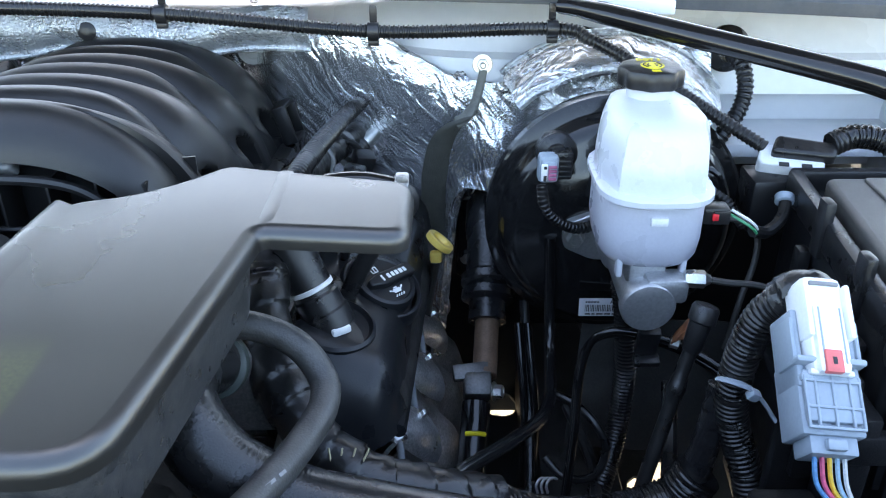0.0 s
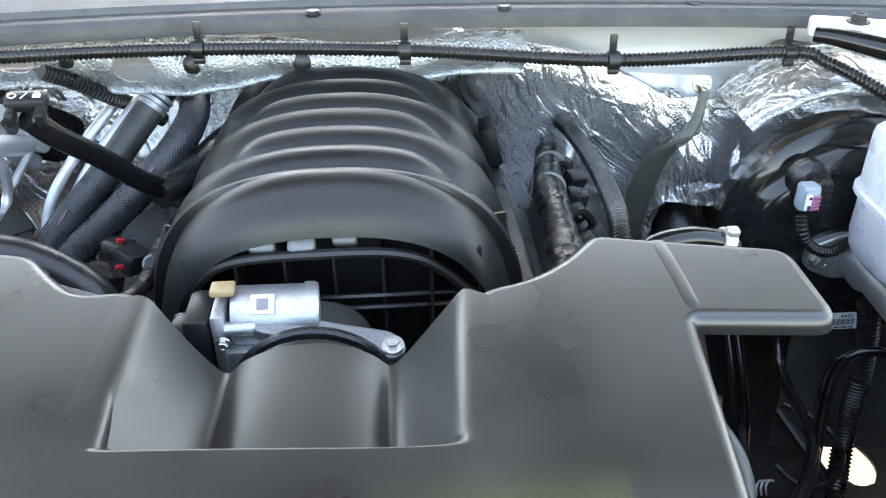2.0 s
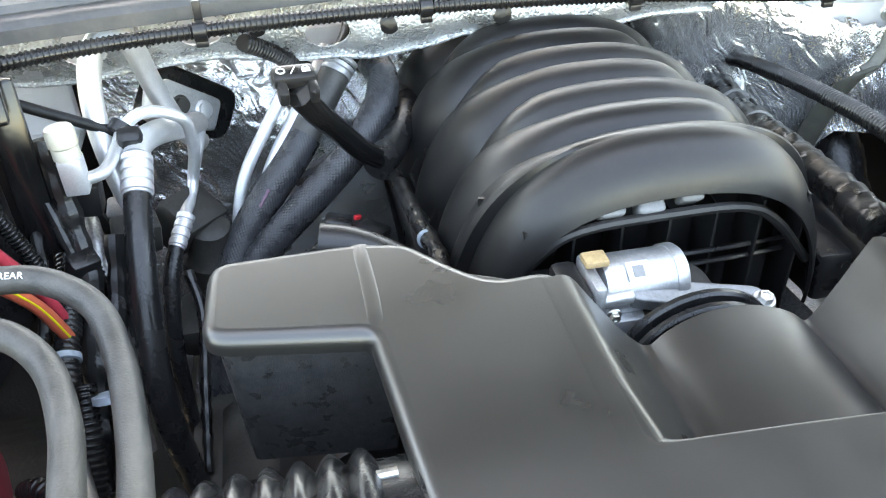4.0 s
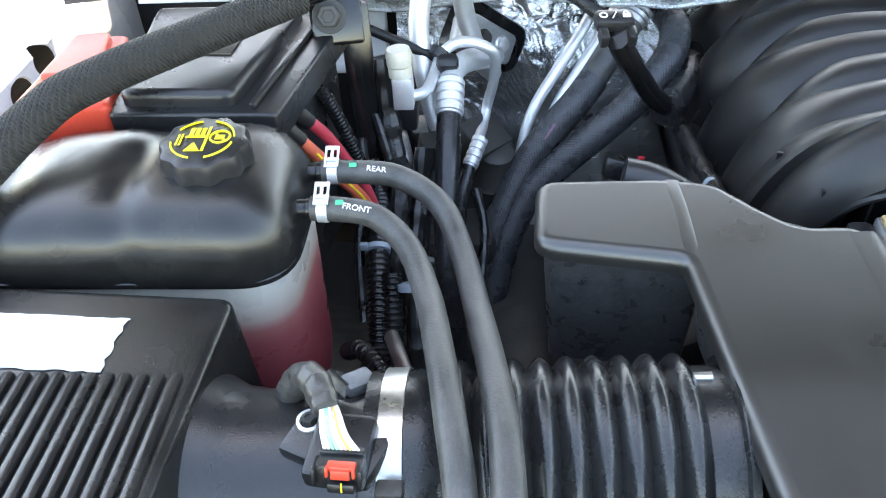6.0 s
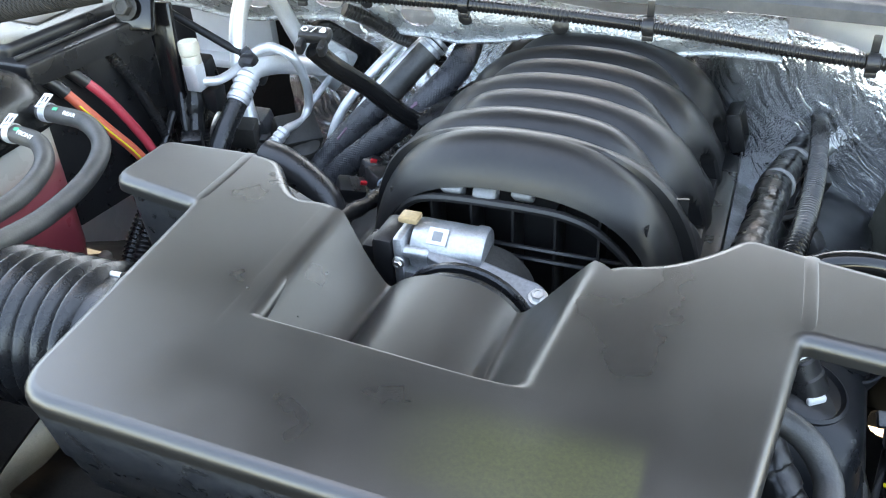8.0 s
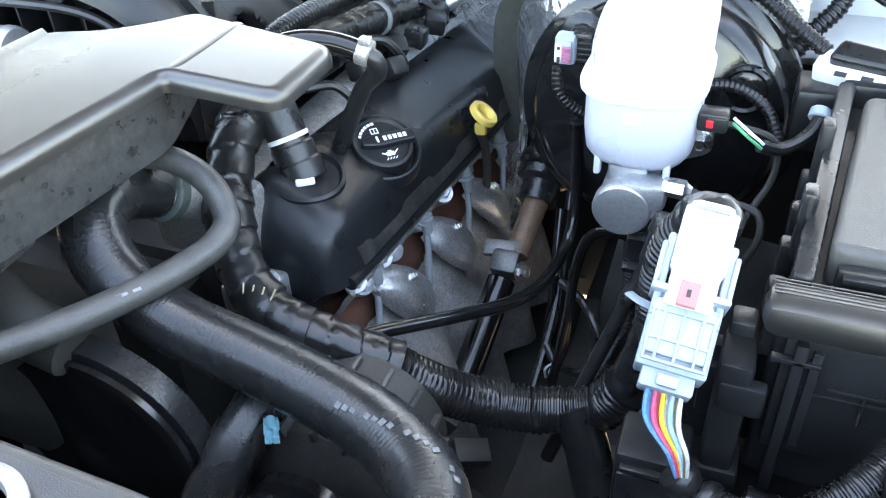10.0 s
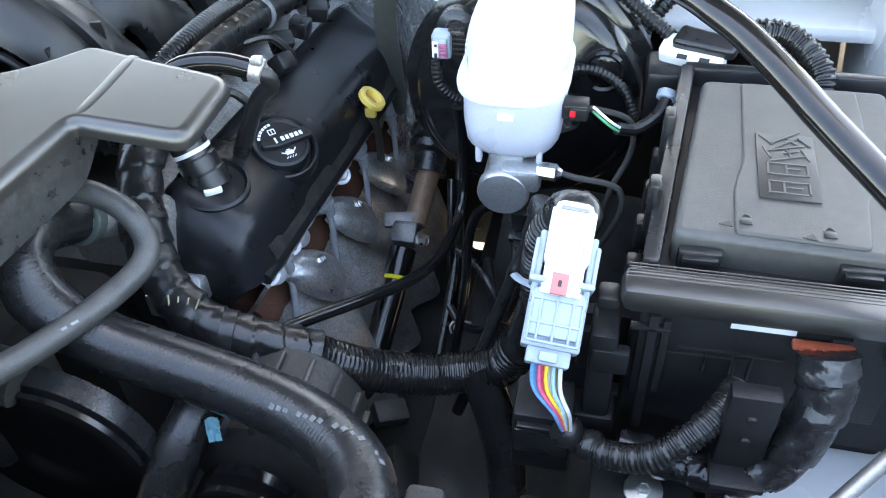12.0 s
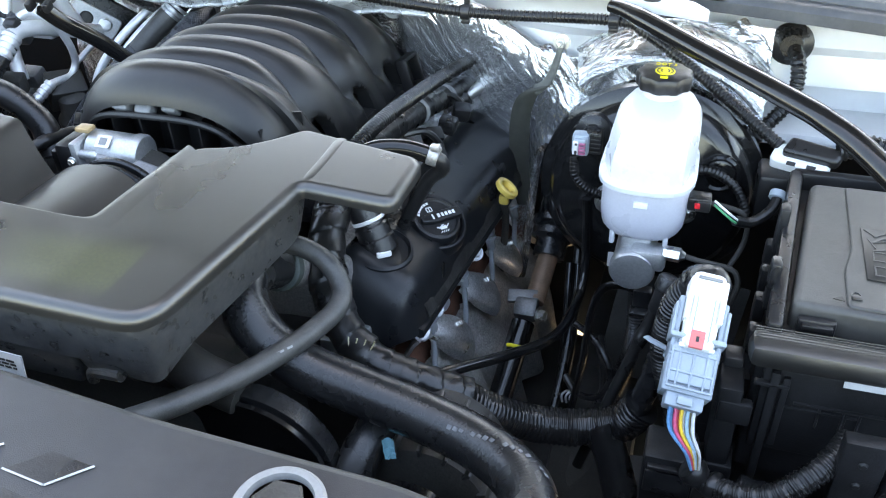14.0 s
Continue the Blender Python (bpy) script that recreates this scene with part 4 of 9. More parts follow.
# ---- brake group ----
def build_brake():
    c = Vector((0.190, 0.80, 0.952))
    t = thing("brake_booster", "round gloss black brake booster with water spots, on the firewall", "brake booster", (0.19, 0.90, 0.80))
    bm = B()
    R = 0.143
    lathe(bm, c, (0, 1, 0), [(0.030, -0.004), (0.055, 0.0), (0.080, 0.001), (0.087, 0.006), (0.110, 0.010), (0.118, 0.014), (0.124, 0.020), (0.129, 0.036), (R - 0.004, 0.040), (R, 0.043), (R, 0.056), (R - 0.005, 0.060), (R - 0.010, 0.064), (R - 0.014, 0.10), (0.09, 0.15), (0.05, 0.17)], 64)
    part("shell", bm, M_BOOSTER, t)
    bm = B()
    lathe(bm, (0.272, 0.806, 1.005), (0, -1, 0.05), [(0.024, -0.006), (0.024, 0.002), (0.021, 0.004), (0.018, 0.002), (0.016, 0.003), (0.006, 0.004)], 28)
    part("boss", bm, M_GLOSSBLACK, t)
    # vacuum sensor
    bm = B()
    lathe(bm, (0.117, 0.806, 1.044), (0, -1, 0.1), [(0.0215, -0.01), (0.0215, 0.004), (0.019, 0.006), (0.012, 0.008), (0.011, 0.012)], 28)
    rbox(bm, (0.121, 0.790, 1.039), (0.020, 0.020, 0.030), 0.003)
    for k in range(5):
        rbox(bm, (0.121, 0.7795, 1.028 + 0.0055 * k), (0.018, 0.002, 0.0025), 0.0006)
    s = part("check_valve", bm, M_BLACK, t)
    bm = B()
    rbox(bm, (0.106, 0.782, 1.038), (0.021, 0.018, 0.030), 0.005)
    rbox(bm, (0.106, 0.773, 1.038), (0.015, 0.008, 0.022), 0.003)
    part("sensor_plug", bm, M_GREYPLASTIC, s, "pale grey sensor plug with a pink lock")
    bm = B()
    for k in range(4):
        rbox(bm, (0.1095, 0.7685, 1.0305 + 0.0042 * k), (0.0075, 0.003, 0.0028), 0.0006)
    rbox(bm, (0.1060, 0.7688, 1.0370), (0.0016, 0.003, 0.0150), 0.0004)
    part("lock_tab", bm, material("pink_magenta", (0.42, 0.12, 0.22), 0.4), s)
    bm = B()
    rbox(bm, (0.1010, 0.7688, 1.0375), (0.0065, 0.003, 0.0180), 0.001)
    part("terminal_cover", bm, M_NYLON, s)
    bm = B()
    rbox(bm, (0.1018, 0.7670, 1.0315), (0.0030, 0.001, 0.0060), 0.0003)
    rbox(bm, (0.1018, 0.7670, 1.0430), (0.0030, 0.001, 0.0030), 0.0003)
    part("terminal_slot", bm, M_BLACKINK, s)
    m = axes((0.180, 0.789, 0.868), (1, 0, 0), (0, 0.12, 1))
    bm = B()
    rbox(bm, m @ Vector((0, 0, 0.0015)), (0.058, 0.021, 0.001), 0, m.to_3x3())
    lab = part("label", bm, M_PAPER, t, "white bar code label")
    bm = B()
    for i in range(24):
        rbox(bm, m @ Vector((-0.022 + 0.0019 * i, -0.001, 0.0022)), (0.0011 if i % 3 else 0.0006, 0.008, 0.0004), 0, m.to_3x3())
    bars(bm, m @ Matrix.Translation((0, -0.008, 0.002)), 1, 0.044, 0.003)
    bars(bm, m @ Matrix.Translation((-0.014, 0.0065, 0.002)), 1, 0.016, 0.003)
    part("bar_code", bm, M_BLACKINK, lab)
    part("writing", text_mesh("AADL", 0.006, m @ Matrix.Translation((0.013, 0.0065, 0.0022))), M_BLACKINK, lab)

    mc = thing("master_cylinder", "cast aluminium brake master cylinder bolted to the booster", "master cylinder", (0.19, 0.73, 0.925))
    bm = B()
    lathe(bm, (0.190, 0.652, 0.950), (0, 1, 0.03), [(0.018, 0.0), (0.0240, 0.001), (0.0258, 0.004), (0.0258, 0.013), (0.0232, 0.016), (0.0232, 0.10), (0.028, 0.11), (0.028, 0.150)], 40)
    rbox(bm, (0.190, 0.715, 0.972), (0.036, 0.085, 0.030), 0.006)
    rbox(bm, (0.206, 0.668, 0.966), (0.040, 0.028, 0.026), 0.006)
    part("casting", bm, M_ALU, mc)
    bm = B()
    o = rounded([Vector((-0.062, -0.013)), Vector((-0.062, 0.014)), Vector((-0.03, 0.028)), Vector((0.03, 0.028)), Vector((0.062, 0.014)), Vector((0.062, -0.013)), Vector((0.03, -0.028)), Vector((-0.03, -0.028))], 0.008)
    prism(bm, o, -0.004, 0.007, 0.002, axes((0.190, 0.796, 0.955), (1, 0, 0), (0, 0, 1)))
    part("flange", bm, M_ALU, mc)
    for x in (0.139, 0.241):
        bm = B()
        bolt(bm, (x, 0.789, 0.955), (0, -1, 0), 0.008, 0.010)
        part("nut", bm, M_ZINC, mc)
    bm = B()
    lathe(bm, (0.228, 0.664, 0.976), (1, -0.1, 0), [(0.008, -0.006), (0.0085, 0.002), (0.0085, 0.012), (0.006, 0.014), (0.004, 0.018)], 6)
    part("pipe_nut", bm, M_ZINC, mc)

    rs = thing("brake_fluid_reservoir", "milky white brake fluid reservoir with a waist flange", "fluid reservoir", (0.193, 0.73, 0.99))

    def ring(bm, x0, x1, y0, y1, z, r):
        return [bm.verts.new((0.193 + (q.x - 0.193) * 0.92, q.y, z)) for q in rounded([Vector((x0, y0)), Vector((x1, y0)), Vector((x1, y1)), Vector((x0, y1))], r, 6)]
    bm = B()
    skin(bm, [ring(bm, .158, .228, .680, .765, 0.983, .030), ring(bm, .147, .239, .668, .778, 0.986, .042), ring(bm, .142, .243, .663, .782, 0.993, .045), ring(bm, .140, .245, .660, .786, 1.010, .047), ring(bm, .140, .245, .660, .786, 1.053, .047)])
    part("lower_body", bm, M_RESERVOIRLOW, rs, "translucent lilac-grey lower half", smooth=50)
    bm = B()
    skin(bm, [ring(bm, .138, .247, .655, .790, 1.050, .046), ring(bm, .135, .250, .652, .792, 1.052, .048), ring(bm, .135, .250, .652, .792, 1.057, .048), ring(bm, .138, .247, .655, .789, 1.059, .046)])
    part("waist_flange", bm, M_RESERVOIR, rs)
    bm = B()
    facet = lambda x0, x1, y0, y1, z, r: [bm.verts.new((0.193 + (q.x - 0.193) * 0.92, q.y, z)) for q in rounded([Vector((x0, y0)), Vector((x1, y0)), Vector((x1, y1)), Vector((x0, y1))], r, 2)]
    skin(bm, [facet(.140, .246, .660, .790, 1.059, .046), facet(.141, .246, .661, .792, 1.080, .046), facet(.144, .246, .666, .796, 1.096, .046), facet(.147, .245, .672, .799, 1.106, .046), facet(.151, .242, .680, .800, 1.112, .044), facet(.158, .235, .692, .797, 1.116, .038), facet(.168, .224, .716, .790, 1.118, .026)])
    part("upper_body", bm, M_RESERVOIR, rs, smooth=24)
    bm = B()
    lathe(bm, (0.195, 0.768, 1.112), (0, 0, 1), [(0.021, 0), (0.021, 0.014), (0.023, 0.016), (0.023, 0.019)], 28)
    part("neck", bm, M_RESERVOIR, rs)
    for x in (0.163, 0.222):
        bm = B()
        rbox(bm, (x, 0.676, 0.984), (0.006, 0.010, 0.022), 0.002)
        part("mount_tab", bm, M_RESERVOIR, rs)
    bm = B()
    rbox(bm, (0.191, 0.6592, 1.036), (0.015, 0.003, 0.007), 0.0005)
    part("level_mark", bm, M_WHITEINK, rs)
    bm = B()
    lathe(bm, (0.195, 0.768, 1.129), (0, 0, 1), [(0.020, 0), (0.029, 0.0, 1), (0.030, 0.003, 1), (0.030, 0.013, 1), (0.0285, 0.016, 0.9), (0.025, 0.0175), (0.004, 0.0178)], 72, 9, 0.045)
    cap = part("cap", bm, M_BLACK, rs, "scalloped black screw cap with yellow print")
    bm = B()
    lathe(bm, (0.195, 0.765, 1.1466), (0, 0, 1), [(0.011, 0), (0.011, 0.0006), (0.004, 0.0007)], 32)
    part("symbol_disc", bm, M_YELLOWINK, cap)
    bm = B()
    for r in (0.0045, 0.0085):
        for a0 in (-0.9, 2.24):
            tube(bm, [(0.195 + r * math.cos(a0 + 0.3 * i), 0.765 + r * math.sin(a0 + 0.3 * i), 1.1474) for i in range(7)], 0.0006, 5, 0.002)
    part("symbol_arc", bm, M_BLACKINK, cap)
    part("writing", text_mesh("DOT 3", 0.008, axes((0.195, 0.784, 1.1471), (1, 0, 0), (0, 1, 0))), M_YELLOWINK, cap)
    bm = B()
    rbox(bm, (0.195, 0.7475, 1.1469), (0.008, 0.005, 0.0006), 0)
    part("book_mark", bm, M_YELLOWINK, cap)
    # level sensor plug
    sp = thing("level_sensor_plug", "black level sensor plug with a red lock and two wires", "wire connector", (0.252, 0.70, 1.02))
    bm = B()
    rbox(bm, (0.252, 0.700, 1.026), (0.025, 0.020, 0.017), 0.003)
    rbox(bm, (0.256, 0.6895, 1.026), (0.015, 0.004, 0.013), 0.001)
    part("plug_body", bm, M_BLACK, sp)
    bm = B()
    rbox(bm, (0.250, 0.6880, 1.027), (0.006, 0.003, 0.007), 0.001)
    part("red_lock", bm, material("bright_red", (0.70, 0.02, 0.03), 0.4), sp)
    for mt, dz in ((M_NYLON, 0.003), (material("green_wire", (0.05, 0.35, 0.16), 0.4), -0.002)):
        bm = B()
        tube(bm, [(0.268, 0.70, 1.026 + dz), (0.285, 0.69, 1.018 + dz), (0.297, 0.70, 1.004 + dz)], 0.0014, 6)
        part("wire", bm, mt, sp)
    bm = B()
    tube(bm, [(0.292, 0.70, 1.007), (0.310, 0.712, 1.000), (0.330, 0.73, 1.008), (0.338, 0.75, 1.022)], 0.006, 10)
    part("wire_wrap", bm, M_TAPE, sp)
    bm = B()
    lathe(bm, (0.335, 0.743, 1.016), (0.2, 0.8, 0.6), [(0.0085, 0), (0.0095, 0.001), (0.0095, 0.008), (0.0085, 0.009)], 20)
    part("grey_sleeve", bm, M_GREYPLASTIC, sp)
    # loom from the vacuum sensor behind the cylinder
    bm = B()
    loom(bm, [(0.100, 0.775, 1.022), (0.104, 0.768, 1.000), (0.122, 0.770, 0.980), (0.150, 0.778, 0.972), (0.190, 0.79, 0.990), (0.250, 0.80, 1.010), (0.290, 0.79, 1.000), (0.310, 0.77, 0.975)], 0.0062)
    solo("sensor_loom", bm, M_LOOM, "thin black corrugated loom from the booster sensor", "wiring loom")
    # brake pipes
    bm = B()
    tube(bm, [(0.240, 0.664, 0.976), (0.262, 0.660, 0.974), (0.290, 0.658, 0.972), (0.302, 0.655, 0.966), (0.304, 0.650, 0.945), (0.290, 0.655, 0.90), (0.27, 0.67, 0.85)], 0.0032, 8)
    solo("brake_pipe", bm, M_DARK, "thin dark steel brake pipe from the master cylinder", "brake pipe")
    bm = B()
    tube(bm, [(0.240, 0.735, 1.004), (0.270, 0.733, 1.005), (0.300, 0.730, 1.000), (0.309, 0.728, 0.985), (0.307, 0.72, 0.96), (0.292, 0.70, 0.93), (0.282, 0.69, 0.88)], 0.0032, 8)
    solo("brake_pipe", bm, M_DARK, "thin dark steel brake pipe from the master cylinder", "brake pipe")


build_brake()


# ---- front left: tank, battery, air box ----
def build_tank():
    t = thing("coolant_tank", "coolant surge tank, black top and milky lower half with red coolant", "coolant tank", (-1.06, 0.57, 0.90))

    def sec(bm, z, grow, x1=-0.918, wave=0.0):
        x0, y0, y1 = -1.27, 0.512, 0.657
        p = rounded([Vector((x0 - grow, y0 - grow)), Vector((x1 + grow, y0 - grow)), Vector((x1 + grow, y1 + grow)), Vector((x0 - grow, y1 + grow))], 0.045, 8)
        out = []
        for q in p:
            w = wave * (0.5 + 0.5 * math.cos((q.x + 0.935) * 2 * math.pi / 0.115))
            yy = q.y + (w * 0.6 if q.y < 0.57 else -w * 0.6)
            out.append(bm.verts.new((q.x, yy, z)))
        return out
    bm = B()
    skin(bm, [sec(bm, z, g) for z, g in ((0.90, -0.02), (0.905, -0.006), (0.93, -0.003), (1.096, 0.0))])
    part("lower_shell", bm, M_TANK, t, "milky translucent lower half", smooth=50)
    bm = B()
    skin(bm, [sec(bm, z, g) for z, g in ((0.903, -0.022), (0.908, -0.010), (0.93, -0.007), (1.050, -0.005))])
    part("coolant", bm, M_COOLANT, t, "red coolant inside the tank", smooth=50)
    # domed, ribbed black top
    bm = B()
    nx, ny = 70, 28
    x0, x1, yc, hw = -1.28, -0.912, 0.583, 0.079

    def top(u, v):
        x = x0 + (x1 - x0) * u
        a = math.pi * v
        endx = min(1.0, (x1 - x) / 0.05)
        endk = math.sqrt(max(0.0, 1 - (1 - endx) ** 2))
        rib = 1 - 0.075 * math.exp(-((x + 1.035) / 0.016) ** 2) - 0.075 * math.exp(-((x + 1.135) / 0.018) ** 2) - 0.07 * math.exp(-((x + 1.225) / 0.018) ** 2)
        h = (0.064 - 0.016 * max(0, (-1.02 - x) / 0.2)) * rib
        c = math.cos(a)
        s = math.sin(a)
        wy = hw * (0.50 + 0.50 * endk) * (1 - (1 - rib) * 0.5)
        return Vector((x, yc - wy * math.copysign(abs(c) ** 0.62, c), 1.097 + h * (0.18 + 0.82 * endk) * s ** 0.62 * (1 if endk > 0 else 0.2)))
    sheet(bm, top, nx, ny, 0.003)
    part("upper_shell", bm, M_TANKTOP, t, "domed black top with moulded ribs", smooth=60)
    bm = B()
    rings = [sec(bm, z, g) for z, g in ((1.091, 0.002), (1.093, 0.006), (1.097, 0.006), (1.100, 0.003))]
    skin(bm, rings)
    part("seam_flange", bm, M_TANKTOP, t)
    # cap
    cc = Vector((-0.978, 0.578, 1.131))
    ax = Vector((0, -0.06, 1)).normalized()
    bm = B()
    lathe(bm, cc, ax, [(0.029, 0), (0.029, 0.012), (0.027, 0.020), (0.020, 0.022)], 32)
    part("filler_neck", bm, M_TANKTOP, t)
    bm = B()
    lathe(bm, cc + ax * 0.016, ax, [(0.027, -0.006), (0.030, -0.004, 0.4), (0.0332, 0.006, 1), (0.0332, 0.024, 1), (0.0315, 0.029, 0.9), (0.0275, 0.031, 0.3), (0.004, 0.0315)], 80, 10, 0.05)
    cap = part("cap", bm, M_BLACK, t, "scalloped black pressure cap with yellow warning print")
    m = axes(cc + ax * 0.0478, (1, 0, 0), (0, 1, 0.06)) @ Matrix.Scale(0.87, 4)
    bm = B()
    for a0, a1 in ((0.15, 1.35), (1.8, 2.6), (3.3, 4.5), (5.0, 6.1)):
        tube(bm, [m @ Vector((0.0265 * math.cos(a0 + (a1 - a0) * i / 8), 0.0265 * math.sin(a0 + (a1 - a0) * i / 8), 0)) for i in range(9)], 0.0008, 5, 0.003)
    part("warning_arc", bm, M_YELLOWINK, cap)
    bm = B()
    prism(bm, [Vector((-0.012, -0.017)), Vector((0.0015, -0.017)), Vector((-0.006, -0.005))], -0.0002, 0.0006, 0.0001, m, 1)
    part("warning_triangle", bm, M_YELLOWINK, cap)
    bm = B()
    for k in range(3):
        rbox(bm, m @ Vector((-0.011 + 0.005 * k, 0.010, 0.0003)), (0.0035, 0.011, 0.0006), 0, m.to_3x3())
    rbox(bm, m @ Vector((-0.006, 0.003, 0.0003)), (0.018, 0.0025, 0.0006), 0, m.to_3x3())
    rbox(bm, m @ Vector((0.0035, 0.0, 0.0003)), (0.0022, 0.034, 0.0006), 0, m.to_3x3())
    part("book_mark", bm, M_YELLOWINK, cap)
    bm = B()
    rr = 0.0085
    tube(bm, [m @ Vector((0.0145 + rr * math.cos(i * 0.35), 0.003 + rr * math.sin(i * 0.35), 0)) for i in range(19)], 0.0009, 5, 0.003)
    tube(bm, [m @ Vector((0.0085, 0.009, 0)), m @ Vector((0.0205, -0.003, 0))], 0.0008, 5)
    rbox(bm, m @ Vector((0.0145, 0.002, 0.0003)), (0.008, 0.006, 0.0006), 0, m.to_3x3())
    part("prohibition_mark", bm, M_YELLOWINK, cap)
    bm = B()
    bars(bm, m @ pose(-0.0195, -0.001, 0, 0, 0, 90), 2, 0.016, 0.006)
    part("small_print", bm, M_YELLOWINK, cap)
    # outlet stubs
    for y, z in ((0.571, 1.118), (0.622, 1.118)):
        bm = B()
        lathe(bm, (-0.93, y, z), (1, 0, -0.02), [(0.0075, 0), (0.0075, 0.02), (0.0085, 0.021), (0.0085, 0.024), (0.007, 0.030)], 20)
        part("outlet", bm, M_TANKTOP, t)
    # molded writing block near the outlet end
    bm = B()
    bars(bm, axes((-0.921, 0.530, 1.124), (0.5, 1.0, 0), (-0.4, 0.2, 1)), 2, 0.016, 0.006)
    part("moulded_print", bm, M_TANKTOP, t)


M_PALEZINC = material("pale_plated_steel", (0.72, 0.73, 0.74), 0.40, 0.6, vary=0.08)
M_TANKTOP = material("tank_black_plastic", (0.010, 0.010, 0.010), 0.23, vary=0.15, bump=0.22, bump_scale=700, dust=0.02, dust_scale=25)
build_tank()


def pierced(bm, xs, ys, holes, th, m):
    """A plate on the grid xs by ys with rectangular holes cut through."""
    lay = [[[bm.verts.new(m @ Vector((x, y, z))) for y in ys] for x in xs] for z in (0, th)]
    cells = {(i, j) for i in range(len(xs) - 1) for j in range(len(ys) - 1)} - set(holes)
    a, b = lay
    for i, j in cells:
        bm.faces.new((b[i][j], b[i + 1][j], b[i + 1][j + 1], b[i][j + 1]))
        bm.faces.new((a[i][j], a[i][j + 1], a[i + 1][j + 1], a[i + 1][j]))
        for (di, dj), (p, q) in (((-1, 0), ((i, j), (i, j + 1))), ((1, 0), ((i + 1, j + 1), (i + 1, j))), ((0, -1), ((i + 1, j), (i, j))), ((0, 1), ((i, j + 1), (i + 1, j + 1)))):
            if (i + di, j + dj) not in cells:
                bm.faces.new((a[p[0]][p[1]], b[p[0]][p[1]], b[q[0]][q[1]], a[q[0]][q[1]]))
    bmesh.ops.delete(bm, geom=[v for v in bm.verts if not v.link_faces], context="VERTS")


def clamp(at, d, r, host):
    """Spring band clamp with its pierced tab."""
    s, u, w = frame_of(d)
    at = Vector(at)
    bm = B()
    lathe(bm, at - w * 0.004, d, [(r, 0), (r + 0.0012, 0), (r + 0.0012, 0.008), (r, 0.008)], 24)
    band = part("spring_clamp", bm, M_PALEZINC, host, "pale pierced spring clamp")
    tab = axes(at + Vector((0, 0.001, r + 0.0030)), (1, 0, 0), (0, 0.92, 0.39))
    bm = B()
    pierced(bm, [-0.0058, -0.0040, -0.0012, 0.0012, 0.0040, 0.0058], [-0.0100, -0.0082, -0.0040, -0.0020, 0.0064, 0.0082, 0.0100], [(1, 1), (2, 1), (3, 1), (1, 3), (3, 3)], 0.0013, tab)
    part("tab", bm, M_PALEZINC, band)


HOSES = {
    "FRONT": [(-0.905, 0.571, 1.118), (-0.888, 0.570, 1.118), (-0.857, 0.566, 1.114), (-0.830, 0.540, 1.106), (-0.812, 0.490, 1.104), (-0.800, 0.430, 1.112), (-0.790, 0.370, 1.118), (-0.782, 0.310, 1.106), (-0.79, 0.25, 1.07), (-0.82, 0.205, 1.02), (-0.84, 0.19, 0.97)],
    "REAR": [(-0.905, 0.622, 1.118), (-0.885, 0.622, 1.117), (-0.845, 0.622, 1.112), (-0.810, 0.600, 1.101), (-0.791, 0.553, 1.092), (-0.776, 0.480, 1.094), (-0.765, 0.410, 1.108), (-0.758, 0.350, 1.116), (-0.757, 0.29, 1.106), (-0.765, 0.23, 1.06), (-0.785, 0.19, 1.00), (-0.80, 0.18, 0.95)],
}


def build_tank_hoses():
    for name, pts in HOSES.items():
        t = thing("coolant_hose", "thin dusty black rubber hose from the coolant tank, printed " + name.lower(), "coolant hose", pts[0], "hoses at the tank")
        bm = B()
        tube(bm, pts, 0.0098, 18, 0.005)
        part("hose", bm, M_RUBBERGREY, t)
        clamp(Vector(pts[0]) + Vector((0.009, 0, 0)), (1, 0, -0.02), 0.0098, t)
        q = Vector(pts[1]).lerp(Vector(pts[2]), 0.62)
        m = axes(q + Vector((0, -0.0052, 0.0088)), Vector(pts[2]) - Vector(pts[1]), (0, 0.86, 0.51))
        part("writing", text_mesh(name, 0.0068, m), M_WHITEINK, t)
        bm = B()
        m = axes(Vector(pts[1]) + Vector((0.006, -0.004, 0.0092)), (1, 0, 0), (0, 0.9, 0.4))
        rbox(bm, m @ Vector((0, 0, 0)), (0.006, 0.004, 0.0006), 0, m.to_3x3())
        part("paint_dab", bm, material("green_paint_" + name.lower(), (0.02, 0.40, 0.20), 0.5), t)


build_tank_hoses()


